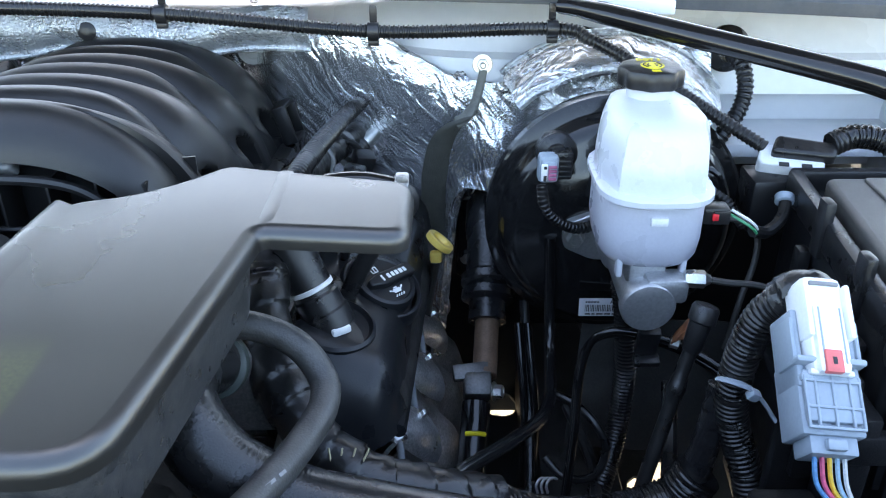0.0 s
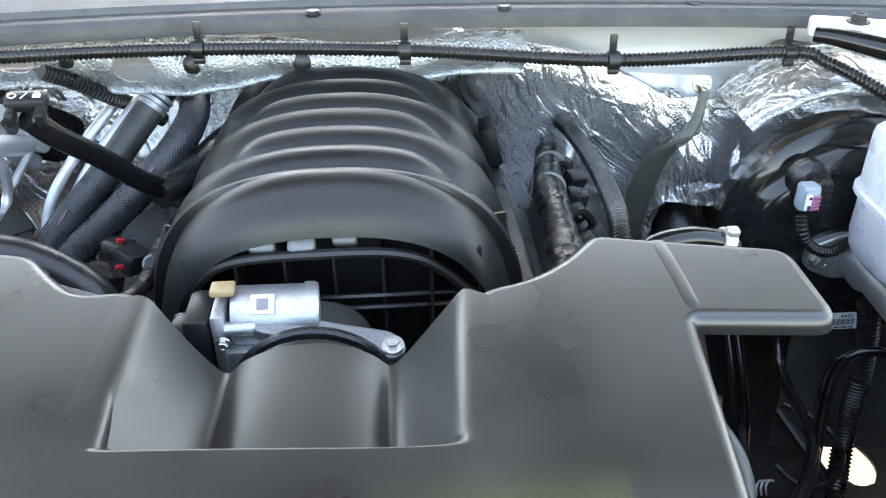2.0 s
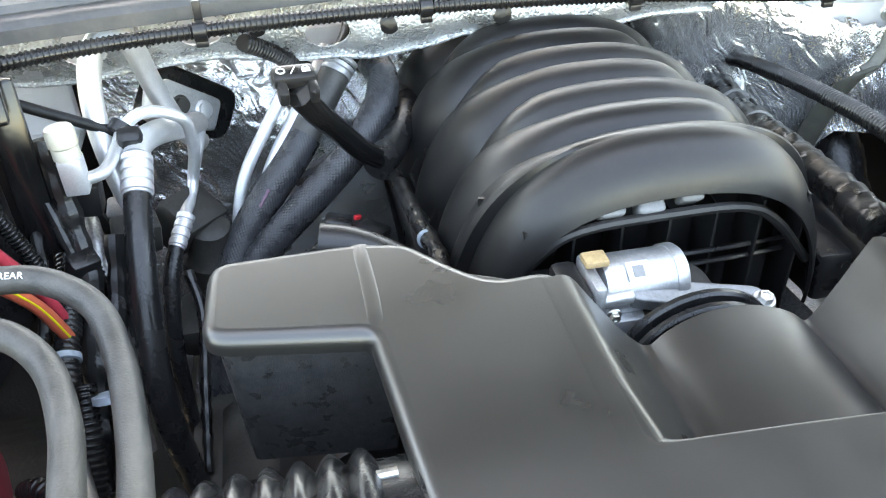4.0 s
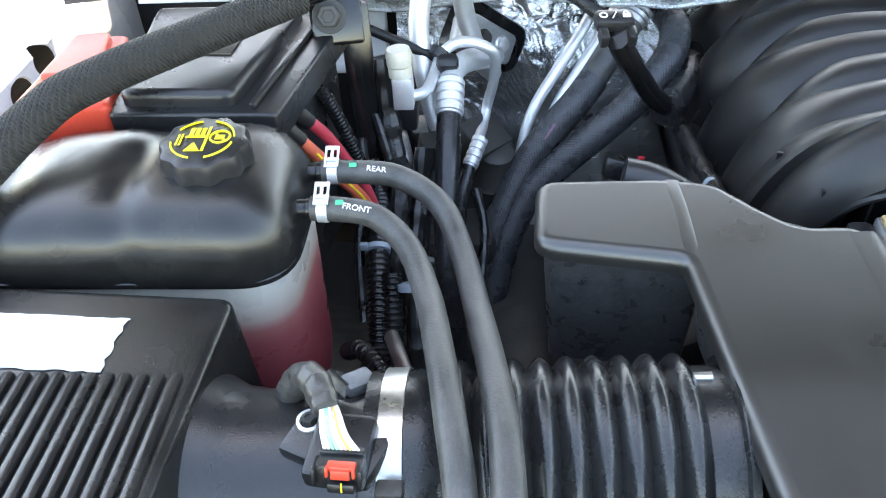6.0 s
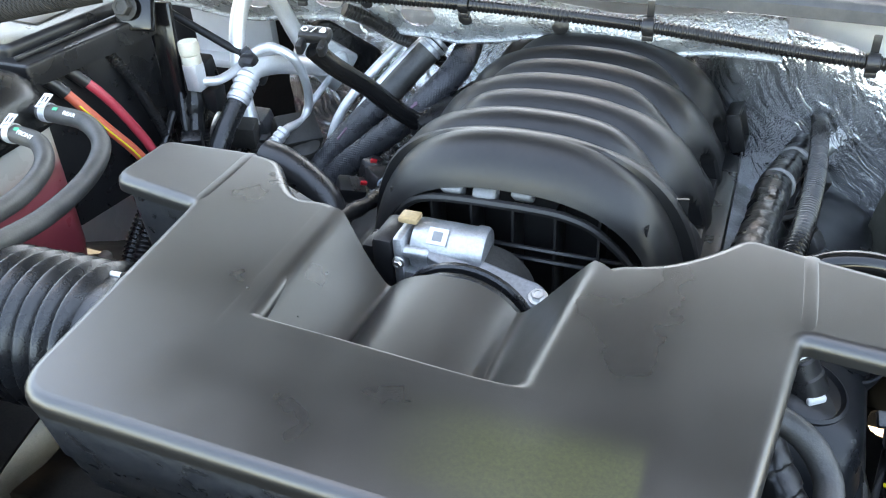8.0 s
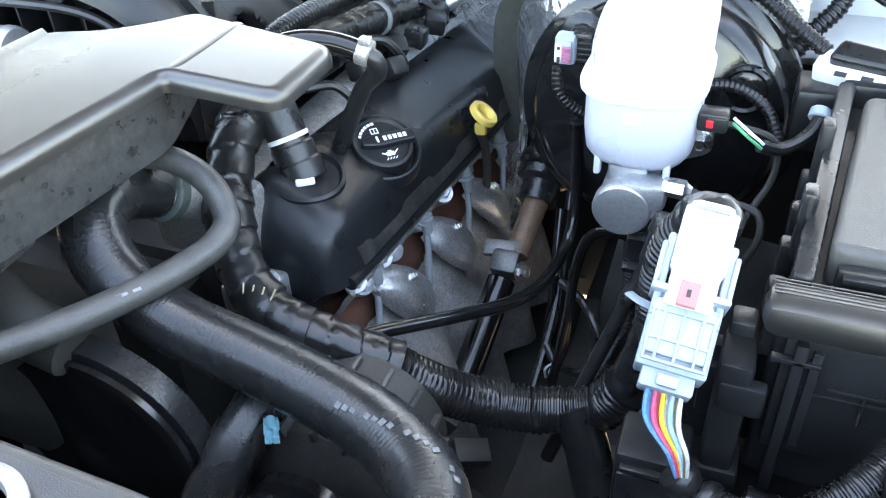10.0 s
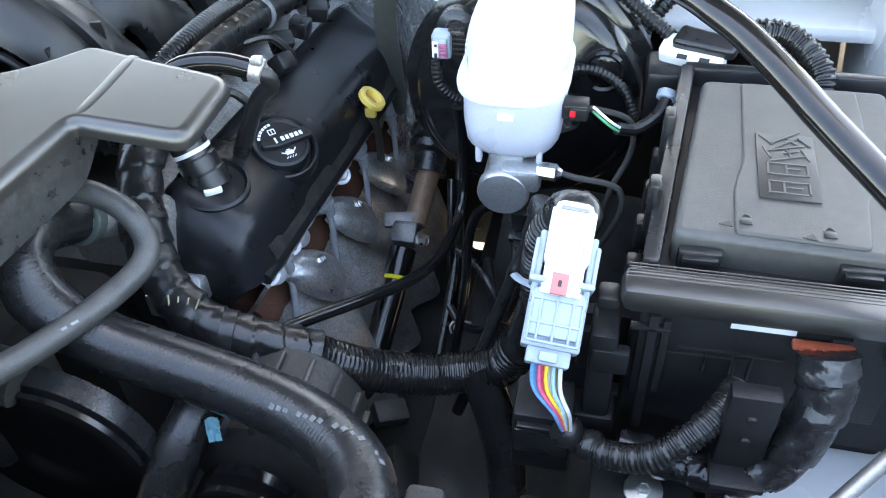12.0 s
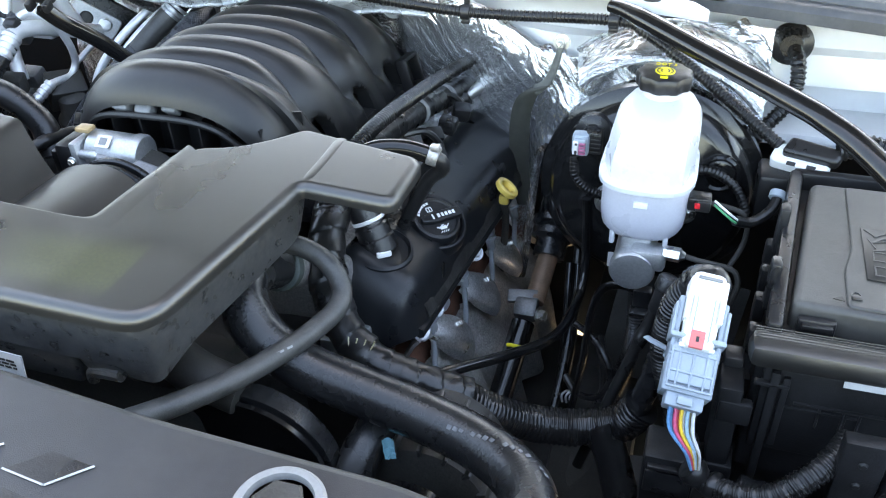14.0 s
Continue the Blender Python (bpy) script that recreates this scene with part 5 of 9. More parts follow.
def build_battery():
    t = thing("battery_box", "black plastic battery box with a stepped lid beside the tank", "battery box", (-1.04, 0.76, 0.90))
    bm = B()
    o = rounded([Vector((-1.085, 0.668)), Vector((-0.958, 0.664)), Vector((-0.930, 0.850)), Vector((-1.11, 0.855))], 0.006)
    prism(bm, o, 0.93, 1.145, 0.003)
    part("box", bm, M_BLACK, t)
    bm = B()
    o = rounded([Vector((-1.090, 0.660)), Vector((-0.944, 0.655)), Vector((-0.912, 0.853)), Vector((-1.115, 0.86))], 0.005)
    prism(bm, o, 1.125, 1.152, 0.003)
    lid = part("lid", bm, M_BLACK, t)
    bm = B()
    o = rounded([Vector((-1.082, 0.672)), Vector((-0.982, 0.668)), Vector((-0.955, 0.848)), Vector((-1.105, 0.85))], 0.012)
    prism(bm, o, 1.150, 1.166, 0.007)
    part("raised_top", bm, M_BLACK, lid)
    bm = B()
    rbox(bm, (-0.952, 0.755, 1.155), (0.006, 0.185, 0.006), 0.002, Euler((0, 0, radians(-9))).to_matrix())
    part("rail", bm, M_BLACK, lid)
    bm = B()
    rbox(bm, (-1.035, 0.77, 1.1665), (0.075, 0.06, 0.003), 0.001, Euler((0, 0, radians(-5))).to_matrix())
    part("raised_symbol_plate", bm, M_COVER, lid)
    r = thing("terminal_cover", "red plastic battery terminal cover", "terminal cover", (-1.14, 0.74, 1.06))
    bm = B()
    o = rounded([Vector((-1.175, 0.655)), Vector((-1.088, 0.662)), Vector((-1.118, 0.80)), Vector((-1.172, 0.795))], 0.008)
    prism(bm, o, 1.06, 1.160, 0.006)
    part("cover", bm, M_RED, r)
    bm = B()
    o = rounded([Vector((-1.164, 0.700)), Vector((-1.112, 0.706)), Vector((-1.130, 0.79)), Vector((-1.164, 0.785))], 0.008)
    prism(bm, o, 1.156, 1.168, 0.004)
    part("raised_top", bm, M_RED, r)
    # cables leaving below the lid
    for nm, mt, pts, lab in (("orange", M_ORANGECABLE, [(-0.945, 0.690, 1.112), (-0.930, 0.700, 1.085), (-0.915, 0.715, 1.050), (-0.897, 0.735, 1.005), (-0.885, 0.75, 0.95)], "orange-red battery cable with a yellow stripe"),
                             ("red", M_REDCABLE, [(-0.943, 0.722, 1.112), (-0.928, 0.735, 1.085), (-0.915, 0.748, 1.050), (-0.900, 0.760, 1.005), (-0.89, 0.77, 0.95)], "dark red battery cable")):
        c = thing("battery_cable", lab, "battery cable", pts[0], "battery cables")
        bm = B()
        tube(bm, pts, 0.0062, 12)
        part("cable", bm, mt, c)
        bm = B()
        tube(bm, [Vector(pts[0]) + Vector((-0.012, -0.01, 0.018)), pts[0], Vector(pts[0]).lerp(Vector(pts[1]), 0.35)], 0.0085, 12)
        part("boot", bm, M_BLACK, c)
        if nm == "orange":
            bm = B()
            tube(bm, [Vector(p) + Vector((0.003, -0.005, 0.003)) for p in pts[1:]], 0.0012, 6)
            part("stripe", bm, M_YELLOWINK, c)
    bm = B()
    loom(bm, [(-0.945, 0.775, 1.125), (-0.932, 0.785, 1.095), (-0.920, 0.795, 1.05), (-0.908, 0.80, 1.00), (-0.90, 0.80, 0.94)], 0.0075)
    solo("battery_loom", bm, M_LOOM, "black corrugated loom dropping beside the battery box", "wiring loom")


build_battery()


def build_airbox():
    t = thing("air_filter_box", "black plastic air filter box with a ribbed lid", "air filter box", (-1.10, 0.36, 0.90))
    bm = B()
    o = rounded([Vector((-1.28, 0.20)), Vector((-0.955, 0.20)), Vector((-0.943, 0.478)), Vector((-1.28, 0.500))], 0.012)
    prism(bm, o, 0.92, 1.112, 0.006, taper=0.012)
    part("box", bm, M_TANKTOP, t)
    for i in range(29):
        x = -0.962 - 0.0108 * i
        bm = B()
        rbox(bm, (x, 0.309, 1.1125), (0.0080, 0.193, 0.0068), 0.0026)
        part("lid_rib", bm, M_TANKTOP, t)
    bm = B()
    m = axes((-1.085, 0.4345, 1.1125), (1, -0.055, 0), (0, 1, 0))
    rng = random.Random(5)
    ragged = [Vector((-0.075 + 0.15 * i / 24, -0.025 + rng.uniform(0, 0.0022))) for i in range(25)] + [Vector((0.075 - rng.uniform(0, 0.003), -0.023 + 0.046 * i / 9)) for i in range(10)] + [Vector((0.075 - 0.15 * i / 24, 0.025 - rng.uniform(0, 0.0012))) for i in range(25)]
    prism(bm, ragged, 0, 0.0008, 0.0001, m, 1)
    lab = part("label", bm, M_PAPER, t, "worn white paper label")
    bm = B()
    bars(bm, m @ Matrix.Translation((-0.045, 0, 0.001)), 7, 0.044, 0.038)
    part("print", bm, M_GREYPRINT, lab)
    bm = B()
    rbox(bm, (-0.958, 0.44, 1.109), (0.002, 0.05, 0.002), 0.0005)
    part("lid_line", bm, M_TANKTOP, t)
    # outlet tube with the air mass sensor
    d = thing("air_mass_housing", "black plastic air mass sensor housing on the filter box outlet", "sensor housing", (-0.88, 0.36, 0.99))
    bm = B()
    lathe(bm, (-0.965, 0.385, 1.036), (1, 0, 0.0), [(0.070, 0), (0.068, 0.02), (0.060, 0.035), (0.058, 0.05), (0.058, 0.120), (0.060, 0.121), (0.060, 0.132)], 44)
    part("tube", bm, M_BLACK, d)
    bm = B()
    rbox(bm, (-0.856, 0.372, 1.093), (0.062, 0.046, 0.012), 0.004, Euler((0.10, 0, -0.42)).to_matrix())
    rbox(bm, (-0.853, 0.358, 1.101), (0.036, 0.044, 0.016), 0.004, Euler((0.10, 0, -0.12)).to_matrix())
    part("sensor_base", bm, M_BLACK, d)
    tilt = Euler((-0.30, 0, -0.06)).to_matrix()
    pm = Matrix.Translation((-0.850, 0.339, 1.1085)) @ tilt.to_4x4() @ Matrix.Scale(0.60, 4)
    bm = B()
    rbox(bm, pm @ Vector((0, 0.004, -0.002)), (0.044, 0.026, 0.026), 0.003, tilt * 0.60)
    rbox(bm, pm @ Vector((0, 0.013, 0.012)), (0.042, 0.010, 0.006), 0.002, tilt * 0.60)
    rbox(bm, pm @ Vector((0.004, -0.012, -0.008)), (0.026, 0.010, 0.010), 0.002, tilt * 0.60)
    for x in (-0.022, 0.022):
        rbox(bm, pm @ Vector((x, -0.004, 0.002)), (0.004, 0.022, 0.018), 0.0015, tilt * 0.60)
    pl = part("sensor_plug", bm, M_BLACK, d)
    bm = B()
    rbox(bm, pm @ Vector((0.004, -0.009, 0.012)), (0.027, 0.011, 0.005), 0.0015, tilt * 0.60)
    rbox(bm, pm @ Vector((0.004, -0.015, 0.007)), (0.018, 0.004, 0.010), 0.001, tilt * 0.60)
    for x in (-0.0085, 0.0165):
        rbox(bm, pm @ Vector((x, -0.014, 0.009)), (0.003, 0.006, 0.010), 0.001, tilt * 0.60)
    part("red_lock", bm, M_RED, pl, "bright red connector lock")
    bm = B()
    rbox(bm, pm @ Vector((0.005, -0.0172, -0.006)), (0.0015, 0.001, 0.010), 0, tilt * 0.60)
    part("paint_stroke", bm, M_YELLOWINK, pl)
    for x, y, z in ((-0.876, 0.381, 1.100), (-0.836, 0.362, 1.096)):
        bm = B()
        lathe(bm, (x, y, z - 0.004), (0, -0.15, 1), [(0.0078, 0), (0.0078, 0.005), (0.0058, 0.0055), (0.0050, 0.002)], 22)
        part("eyelet", bm, M_PALEZINC, d, "pale eyelet of a mounting screw")
        bm = B()
        bolt(bm, (x, y, z - 0.002), (0, -0.15, 1), 0.0042, 0.004, 1.1)
        part("screw", bm, M_DARK, d)
    for i in range(9):
        x = -0.0165 + 0.0041 * i
        a = pm @ Vector((x, 0.012, 0.014))
        bm = B()
        tube(bm, [a, a + Vector((-0.002 - 0.0006 * i, 0.006, 0.006)), Vector((-0.862 + 0.0014 * i, 0.362, 1.1275)), Vector((-0.864 + 0.0010 * i, 0.374, 1.126))], 0.0010, 6, 0.004)
        part("wire", bm, (M_NYLON, M_NYLON, M_GREENWIRE, M_GREENWIRE, M_NYLON, M_PINKWIRE, M_YELLOW, M_NYLON, M_NYLON)[i], d)
    bm = B()
    tube(bm, [(-0.860, 0.367, 1.126), (-0.867, 0.384, 1.126), (-0.876, 0.397, 1.121), (-0.886, 0.404, 1.110), (-0.894, 0.410, 1.090), (-0.897, 0.414, 1.06)], 0.0090, 20, 0.0015, lambda s, L: 0.85 + 0.15 * min(1, s / 0.012), 1.0, wraps(0.012, 0.16, 2))
    part("wire_wrap", bm, M_FADEDTAPE, d)
    bm = B()
    sheet(bm, lambda u, v: Vector((-0.862 + 0.009 * u, 0.386 + 0.014 * v, 1.128 - 0.014 * u + 0.004 * math.sin(4 * v))), 5, 6, 0.0008)
    part("loose_tape_end", bm, M_FADEDTAPE, d)
    bm = B()
    rbox(bm, (-0.853, 0.421, 1.088), (0.022, 0.016, 0.012), 0.003, Euler((0, 0.2, 0.7)).to_matrix())
    part("hose_clip", bm, M_GREYNUB, d)
    bm = B()
    lathe(bm, (-0.866, 0.418, 1.084), (0, -0.3, 1), [(0.010, 0), (0.010, 0.008), (0.006, 0.010), (0.004, 0.010)], 16)
    part("lug", bm, M_BLACK, d)


M_PINKWIRE = material("pale_pink_wire", (0.60, 0.36, 0.40), 0.4)
M_GREENWIRE = material("pale_green_wire", (0.30, 0.55, 0.38), 0.4)
M_FADEDTAPE = material("faded_grey_tape", (0.045, 0.043, 0.040), 0.34, vary=0.3, scale=60, bump=0.8, bump_scale=150)
M_GREYPRINT = material("faded_print", (0.20, 0.20, 0.20), 0.5)
build_airbox()


def build_duct():
    t = thing("intake_duct", "ribbed black rubber air intake duct with a steel band clamp", "intake duct", (-0.74, 0.36, 0.97))
    prof = [(0.058, -0.005), (0.0625, -0.004), (0.0625, 0.040)]
    x = 0.044
    for i in range(9):
        prof += [(0.0598, x), (0.0625, x + 0.0018), (0.0655, x + 0.0042), (0.0675, x + 0.0066), (0.0682, x + 0.0086), (0.0675, x + 0.0106), (0.0655, x + 0.0130), (0.0625, x + 0.0154)]
        x += 0.0172
    prof += [(0.060, x), (0.060, x + 0.018), (0.066, x + 0.019), (0.066, x + 0.024), (0.060, x + 0.025)]
    bm = B()
    lathe(bm, (-0.838, 0.392, 1.040), (1, 0.02, 0.03), prof, 56)
    part("bellows", bm, M_RUBBER, t, smooth=50)
    bm = B()
    lathe(bm, (-0.833, 0.392, 1.040), (1, 0.02, 0.03), [(0.0622, 0.0), (0.0642, 0.0005), (0.0642, 0.0155), (0.0622, 0.016)], 56)
    c = part("band_clamp", bm, M_ZINC, t, "bright steel band clamp")
    bm = B()
    rbox(bm, (-0.823, 0.335, 1.0945), (0.016, 0.012, 0.010), 0.002)
    part("clamp_screw", bm, M_DARK, c)
    bm = B()
    lathe(bm, (-0.672, 0.395, 1.045), (1, 0.02, 0.03), [(0.052, 0), (0.054, 0.004), (0.054, 0.060)], 44)
    part("resonator_inlet", bm, M_BLACK, t)
    bm = B()
    tube(bm, [(-0.650, 0.415, 1.102), (-0.632, 0.415, 1.103)], 0.0035, 10)
    part("clamp_rod", bm, M_ZINC, t)


build_duct()


# ---- right bank of the engine ----
def sweep_section(bm, ys, sec):
    """Loft a closed x-z section along y."""
    rings = []
    for y in ys:
        rings.append([bm.verts.new((x, yy, z)) for x, yy, z in sec(y)])
    skin(bm, rings)


def build_bank():
    bm = B()
    rbox(bm, (-0.375, 0.86, 0.70), (0.58, 0.58, 0.34), 0.03)
    rbox(bm, (-0.375, 0.56, 0.70), (0.34, 0.12, 0.30), 0.03)
    solo("engine_block", bm, M_DARK, "dark cast engine block under the manifold", "engine block")
    bm = B()
    rbox(bm, (-0.165, 0.86, 0.845), (0.15, 0.56, 0.10), 0.01, Euler((radians(-4), radians(28), 0)).to_matrix())
    ch = thing("cylinder_head", "dull cast aluminium cylinder head under the valve cover", "cylinder head", (-0.165, 0.86, 0.80))
    part("casting", bm, M_SHIELD, ch)
    bm = B()
    sheet(bm, lambda u, v: Vector((-0.044 + 0.050 * 0.54 * u - 0.034 * v, 0.575 + 0.54 * u, 0.858 - 0.075 * (0.54 * u - 0.02) - 0.052 * v)) + Vector((0.7, -0.2, 0.6)) * (0.006 * noise.noise(Vector((u * 26, v * 3, 2)))), 70, 10, 0.004)
    part("exhaust_face", bm, M_SHIELD, ch)
    for y in (0.622, 0.690, 0.757, 0.825, 0.890, 0.96):
        bm = B()
        bs = Vector((-0.062 + 0.050 * (y - 0.575), y, 0.832 - 0.075 * (y - 0.6)))
        lathe(bm, bs, (0.70, -0.40, 0.55), [(0.013, -0.008), (0.013, 0.008), (0.0115, 0.011), (0.008, 0.011), (0.008, 0.018), (0.003, 0.019)], 18)
        part("bolt_boss", bm, M_ALU, ch)
    bm = B()
    rbox(bm, (-0.61, 0.86, 0.86), (0.16, 0.56, 0.12), 0.01, Euler((radians(-4), radians(-28), 0)).to_matrix())
    solo("valve_cover", bm, M_BLACK, "black valve cover in the shade under the hoses", "valve cover")

    t = thing("valve_cover", "smooth black plastic valve cover beside the manifold", "valve cover", (-0.08, 0.84, 0.86))

    def sec(y):
        k = -0.075 * (y - 0.60)
        s = 0.055 * (y - 0.55)
        end = 1.0
        if y < 0.60:
            end = math.sqrt(max(0.02, 1 - ((0.60 - y) / 0.055) ** 2))
        if y > 1.066:
            end = math.sqrt(max(0.05, 1 - ((y - 1.066) / 0.020) ** 2)) ** 0.6
        pts = [(-0.165, 0.905), (-0.150, 0.945), (-0.140, 0.962), (-0.127, 0.970), (-0.116, 0.970), (-0.105, 0.967), (-0.075, 0.954), (-0.060, 0.947), (-0.052, 0.942), (-0.046, 0.934), (-0.043, 0.924), (-0.039, 0.895), (-0.036, 0.872), (-0.060, 0.860), (-0.12, 0.87)]
        out = []
        for x, z in pts:
            xx = -0.10 + (x + 0.10) * (0.55 + 0.45 * end)
            zz = 0.872 + (z - 0.872) * (end if z > 0.872 else 1)
            out.append((xx + s, y, zz + k))
        return out
    ys = [0.548 + 0.004 * i for i in range(14)] + [0.61 + 0.038 * i for i in range(13)] + [1.067 + 0.003 * i for i in range(7)]
    bm = B()
    sweep_section(bm, ys, sec)
    part("cover", bm, M_VALVE, t, smooth=50)
    bm = B()
    for y0, y1 in ((0.575, 1.08),):
        tube(bm, [(-0.040 + 0.055 * (y - 0.55), y, 0.874 - 0.075 * (y - 0.60)) for y in (0.57, 0.7, 0.85, 1.0, 1.08)], 0.007, 8, 0.02)
    part("lip", bm, M_VALVE, t)
    bm = B()

    def strip(u, v):
        y = 0.590 + 0.485 * u
        base = Vector((-0.0345 + 0.055 * (y - 0.55), y, 0.884 - 0.075 * (y - 0.60)))
        step = 0.0008 * math.tanh(6 * math.sin(y * 46)) * (0.2 < v < 0.8)
        return base + Vector((-0.0105 * v - 0.001, 0, 0.028 * v)) + Vector((0.9, 0, 0.4)) * (step + 0.0015)
    sheet(bm, strip, 120, 6, 0.003)
    part("side_rail", bm, M_RAIL, t, "dusty scuffed side rail")
    bm = B()
    tube(bm, [(-0.135, 0.590, 0.935), (-0.10, 0.562, 0.905), (-0.06, 0.565, 0.885), (-0.040, 0.60, 0.875)], 0.006, 8)
    part("front_lip", bm, M_VALVE, t)
    # recess round the filler tube
    bm = B()
    ax = Vector((-0.35, 0.10, 1)).normalized()
    lathe(bm, (-0.096, 0.612, 0.955), Vector((0.20, -0.10, 1)).normalized(), [(0.037, -0.02), (0.037, 0.006), (0.034, 0.008), (0.031, 0.004), (0.024, 0.003)], 32)
    part("filler_boss", bm, M_VALVE, t)
    for x, y, z in ((-0.128, 0.566, 0.905), (-0.045, 0.590, 0.862), (-0.05, 0.66, 0.84), (-0.035, 0.80, 0.835)):
        bm = B()
        bolt(bm, (x, y, z), (0.3, -0.6, 0.7), 0.008, 0.010)
        part("bolt", bm, M_ALU, t)
    # filler tube
    f = thing("filler_tube", "black oil vent tube with white bands plugged into the valve cover", "vent tube", (-0.10, 0.61, 0.945))
    bm = B()
    p0 = Vector((-0.096, 0.612, 0.955))
    d = Vector((-0.036, 0.018, 0.075)).normalized()
    lathe(bm, p0, d, [(0.020, 0), (0.022, 0.002), (0.022, 0.018), (0.0205, 0.020), (0.0205, 0.034), (0.0190, 0.036), (0.0190, 0.12)], 28)
    part("tube", bm, M_BLACK, f)
    bm = B()
    lathe(bm, p0 + d * 0.040, d, [(0.0191, 0), (0.0198, 0.0005), (0.0198, 0.004), (0.0191, 0.0045)], 28)
    part("white_band", bm, M_WHITEINK, f)
    bm = B()
    rbox(bm, p0 + d * 0.010 + Vector((0.012, -0.016, 0)), (0.018, 0.010, 0.007), 0.002, Euler((0, 0, radians(35))).to_matrix())
    part("white_clip", bm, M_NYLON, f)
    # oil cap: a disc sunk in a round well, crossed by a moulded grip
    o = thing("oil_cap", "black oil filler cap with worn white markings on the valve cover", "oil cap", (-0.058, 0.705, 0.93))
    ax = Vector((0.40, -0.24, 0.88)).normalized()
    c = Vector((-0.059, 0.700, 0.947))
    bm = B()
    lathe(bm, c, ax, [(0.044, -0.014), (0.0425, -0.002), (0.0405, 0.0025), (0.0385, 0.0030), (0.0365, 0.0010), (0.0350, -0.010)], 48)
    part("collar", bm, M_VALVE, o)
    bm = B()
    lathe(bm, c, ax, [(0.0310, -0.010), (0.0320, -0.004), (0.0320, 0.006), (0.0305, 0.0095), (0.0270, 0.0105), (0.0255, 0.0090), (0.003, 0.0090)], 48)
    part("cap_disc", bm, M_VALVE, o)
    tx = Vector((0.68, 0.73, 0.0))
    m = axes(c + ax * 0.0092, tx - ax * tx.dot(ax), ax.cross(tx))
    bm = B()
    g = rounded([Vector((-0.024, -0.0035)), Vector((-0.008, -0.0075)), Vector((0.034, -0.0070)), Vector((0.034, 0.0070)), Vector((-0.008, 0.0075)), Vector((-0.024, 0.0035))], 0.003)
    prism(bm, g, -0.002, 0.0065, 0.0022, m)
    part("grip_bar", bm, M_VALVE, o)
    bm = B()
    for x, w, h in ((-0.0075, 0.0022, 0.0070), (0.0005, 0.0036, 0.0052), (0.0060, 0.0034, 0.0050), (0.0114, 0.0036, 0.0050), (0.0170, 0.0040, 0.0050), (0.0222, 0.0034, 0.0050)):
        rbox(bm, m @ Vector((x, 0, 0.0067)), (w, h, 0.0005), 0, m.to_3x3())
    part("wordmark", bm, M_WHITEINK, o)
    bm = B()
    rbox(bm, m @ Vector((0.002, -0.0150, 0.0004)), (0.0085, 0.0045, 0.0006), 0, m.to_3x3())
    rbox(bm, m @ Vector((0.0085, -0.0135, 0.0004)), (0.0065, 0.0013, 0.0006), 0, m.to_3x3() @ Matrix.Rotation(0.7, 3, "Z"))
    rbox(bm, m @ Vector((-0.0045, -0.0140, 0.0004)), (0.0045, 0.0013, 0.0006), 0, m.to_3x3() @ Matrix.Rotation(-0.5, 3, "Z"))
    rbox(bm, m @ Vector((0.002, -0.0115, 0.0004)), (0.0040, 0.0012, 0.0006), 0, m.to_3x3())
    for i in range(4):
        rbox(bm, m @ Vector((-0.003 + 0.0032 * i, -0.0205, 0.0004)), (0.0030, 0.0010, 0.0006), 0, m.to_3x3() @ Matrix.Rotation(0.8, 3, "Z"))
    part("oil_can_mark", bm, M_WHITEINK, o)
    bm = B()
    for cx, cy, w, h in ((-0.004, 0.0175, 0.0075, 0.0009), (-0.004, 0.0115, 0.0075, 0.0009), (-0.0076, 0.0145, 0.0009, 0.0060), (-0.0004, 0.0145, 0.0009, 0.0060), (-0.004, 0.0145, 0.0008, 0.0060)):
        rbox(bm, m @ Vector((cx, cy, 0.0004)), (w, h, 0.0006), 0, m.to_3x3())
    part("book_mark", bm, M_WHITEINK, o)
    bm = B()
    for i in range(6):
        a = radians(152 - 11 * i)
        rbox(bm, m @ Vector((0.0235 * math.cos(a), 0.0235 * math.sin(a), 0.0004)), (0.0032, 0.0030, 0.0006), 0, m.to_3x3() @ Matrix.Rotation(a - math.pi / 2, 3, "Z"))
    part("small_print", bm, M_WHITEINK, o)
    # breather hose with clamp
    h = thing("breather_hose", "glossy black breather hose with a bright spring clamp", "breather hose", (-0.07, 0.64, 1.08))
    bm = B()
    tube(bm, [(-0.128, 0.618, 1.066), (-0.104, 0.630, 1.081), (-0.070, 0.640, 1.082), (-0.036, 0.644, 1.074)], 0.0102, 18)
    part("hose", bm, M_GLOSSBLACK, h)
    bm = B()
    lathe(bm, (-0.043, 0.643, 1.077), (0.93, 0.05, -0.3), [(0.0106, 0), (0.0119, 0.001), (0.0119, 0.011), (0.0106, 0.012)], 24)
    rbox(bm, (-0.034, 0.640, 1.087), (0.011, 0.010, 0.007), 0.002)
    part("spring_clamp", bm, M_SHIELD, h)
    bm = B()
    tube(bm, [(-0.040, 0.642, 1.076), (-0.030, 0.645, 1.069), (-0.030, 0.650, 1.055), (-0.048, 0.657, 1.036), (-0.068, 0.664, 1.000), (-0.09, 0.668, 0.955)], 0.0085, 14)
    part("elbow", bm, M_BLACK, h)
    # loom over the rail
    bm = B()
    loom(bm, [(-0.140, 0.600, 1.050), (-0.128, 0.640, 1.078), (-0.118, 0.720, 1.080), (-0.110, 0.850, 1.062), (-0.106, 0.98, 1.036), (-0.104, 1.055, 1.014), (-0.092, 1.090, 0.995), (-0.076, 1.098, 0.975), (-0.07, 1.09, 0.93)], 0.0098)
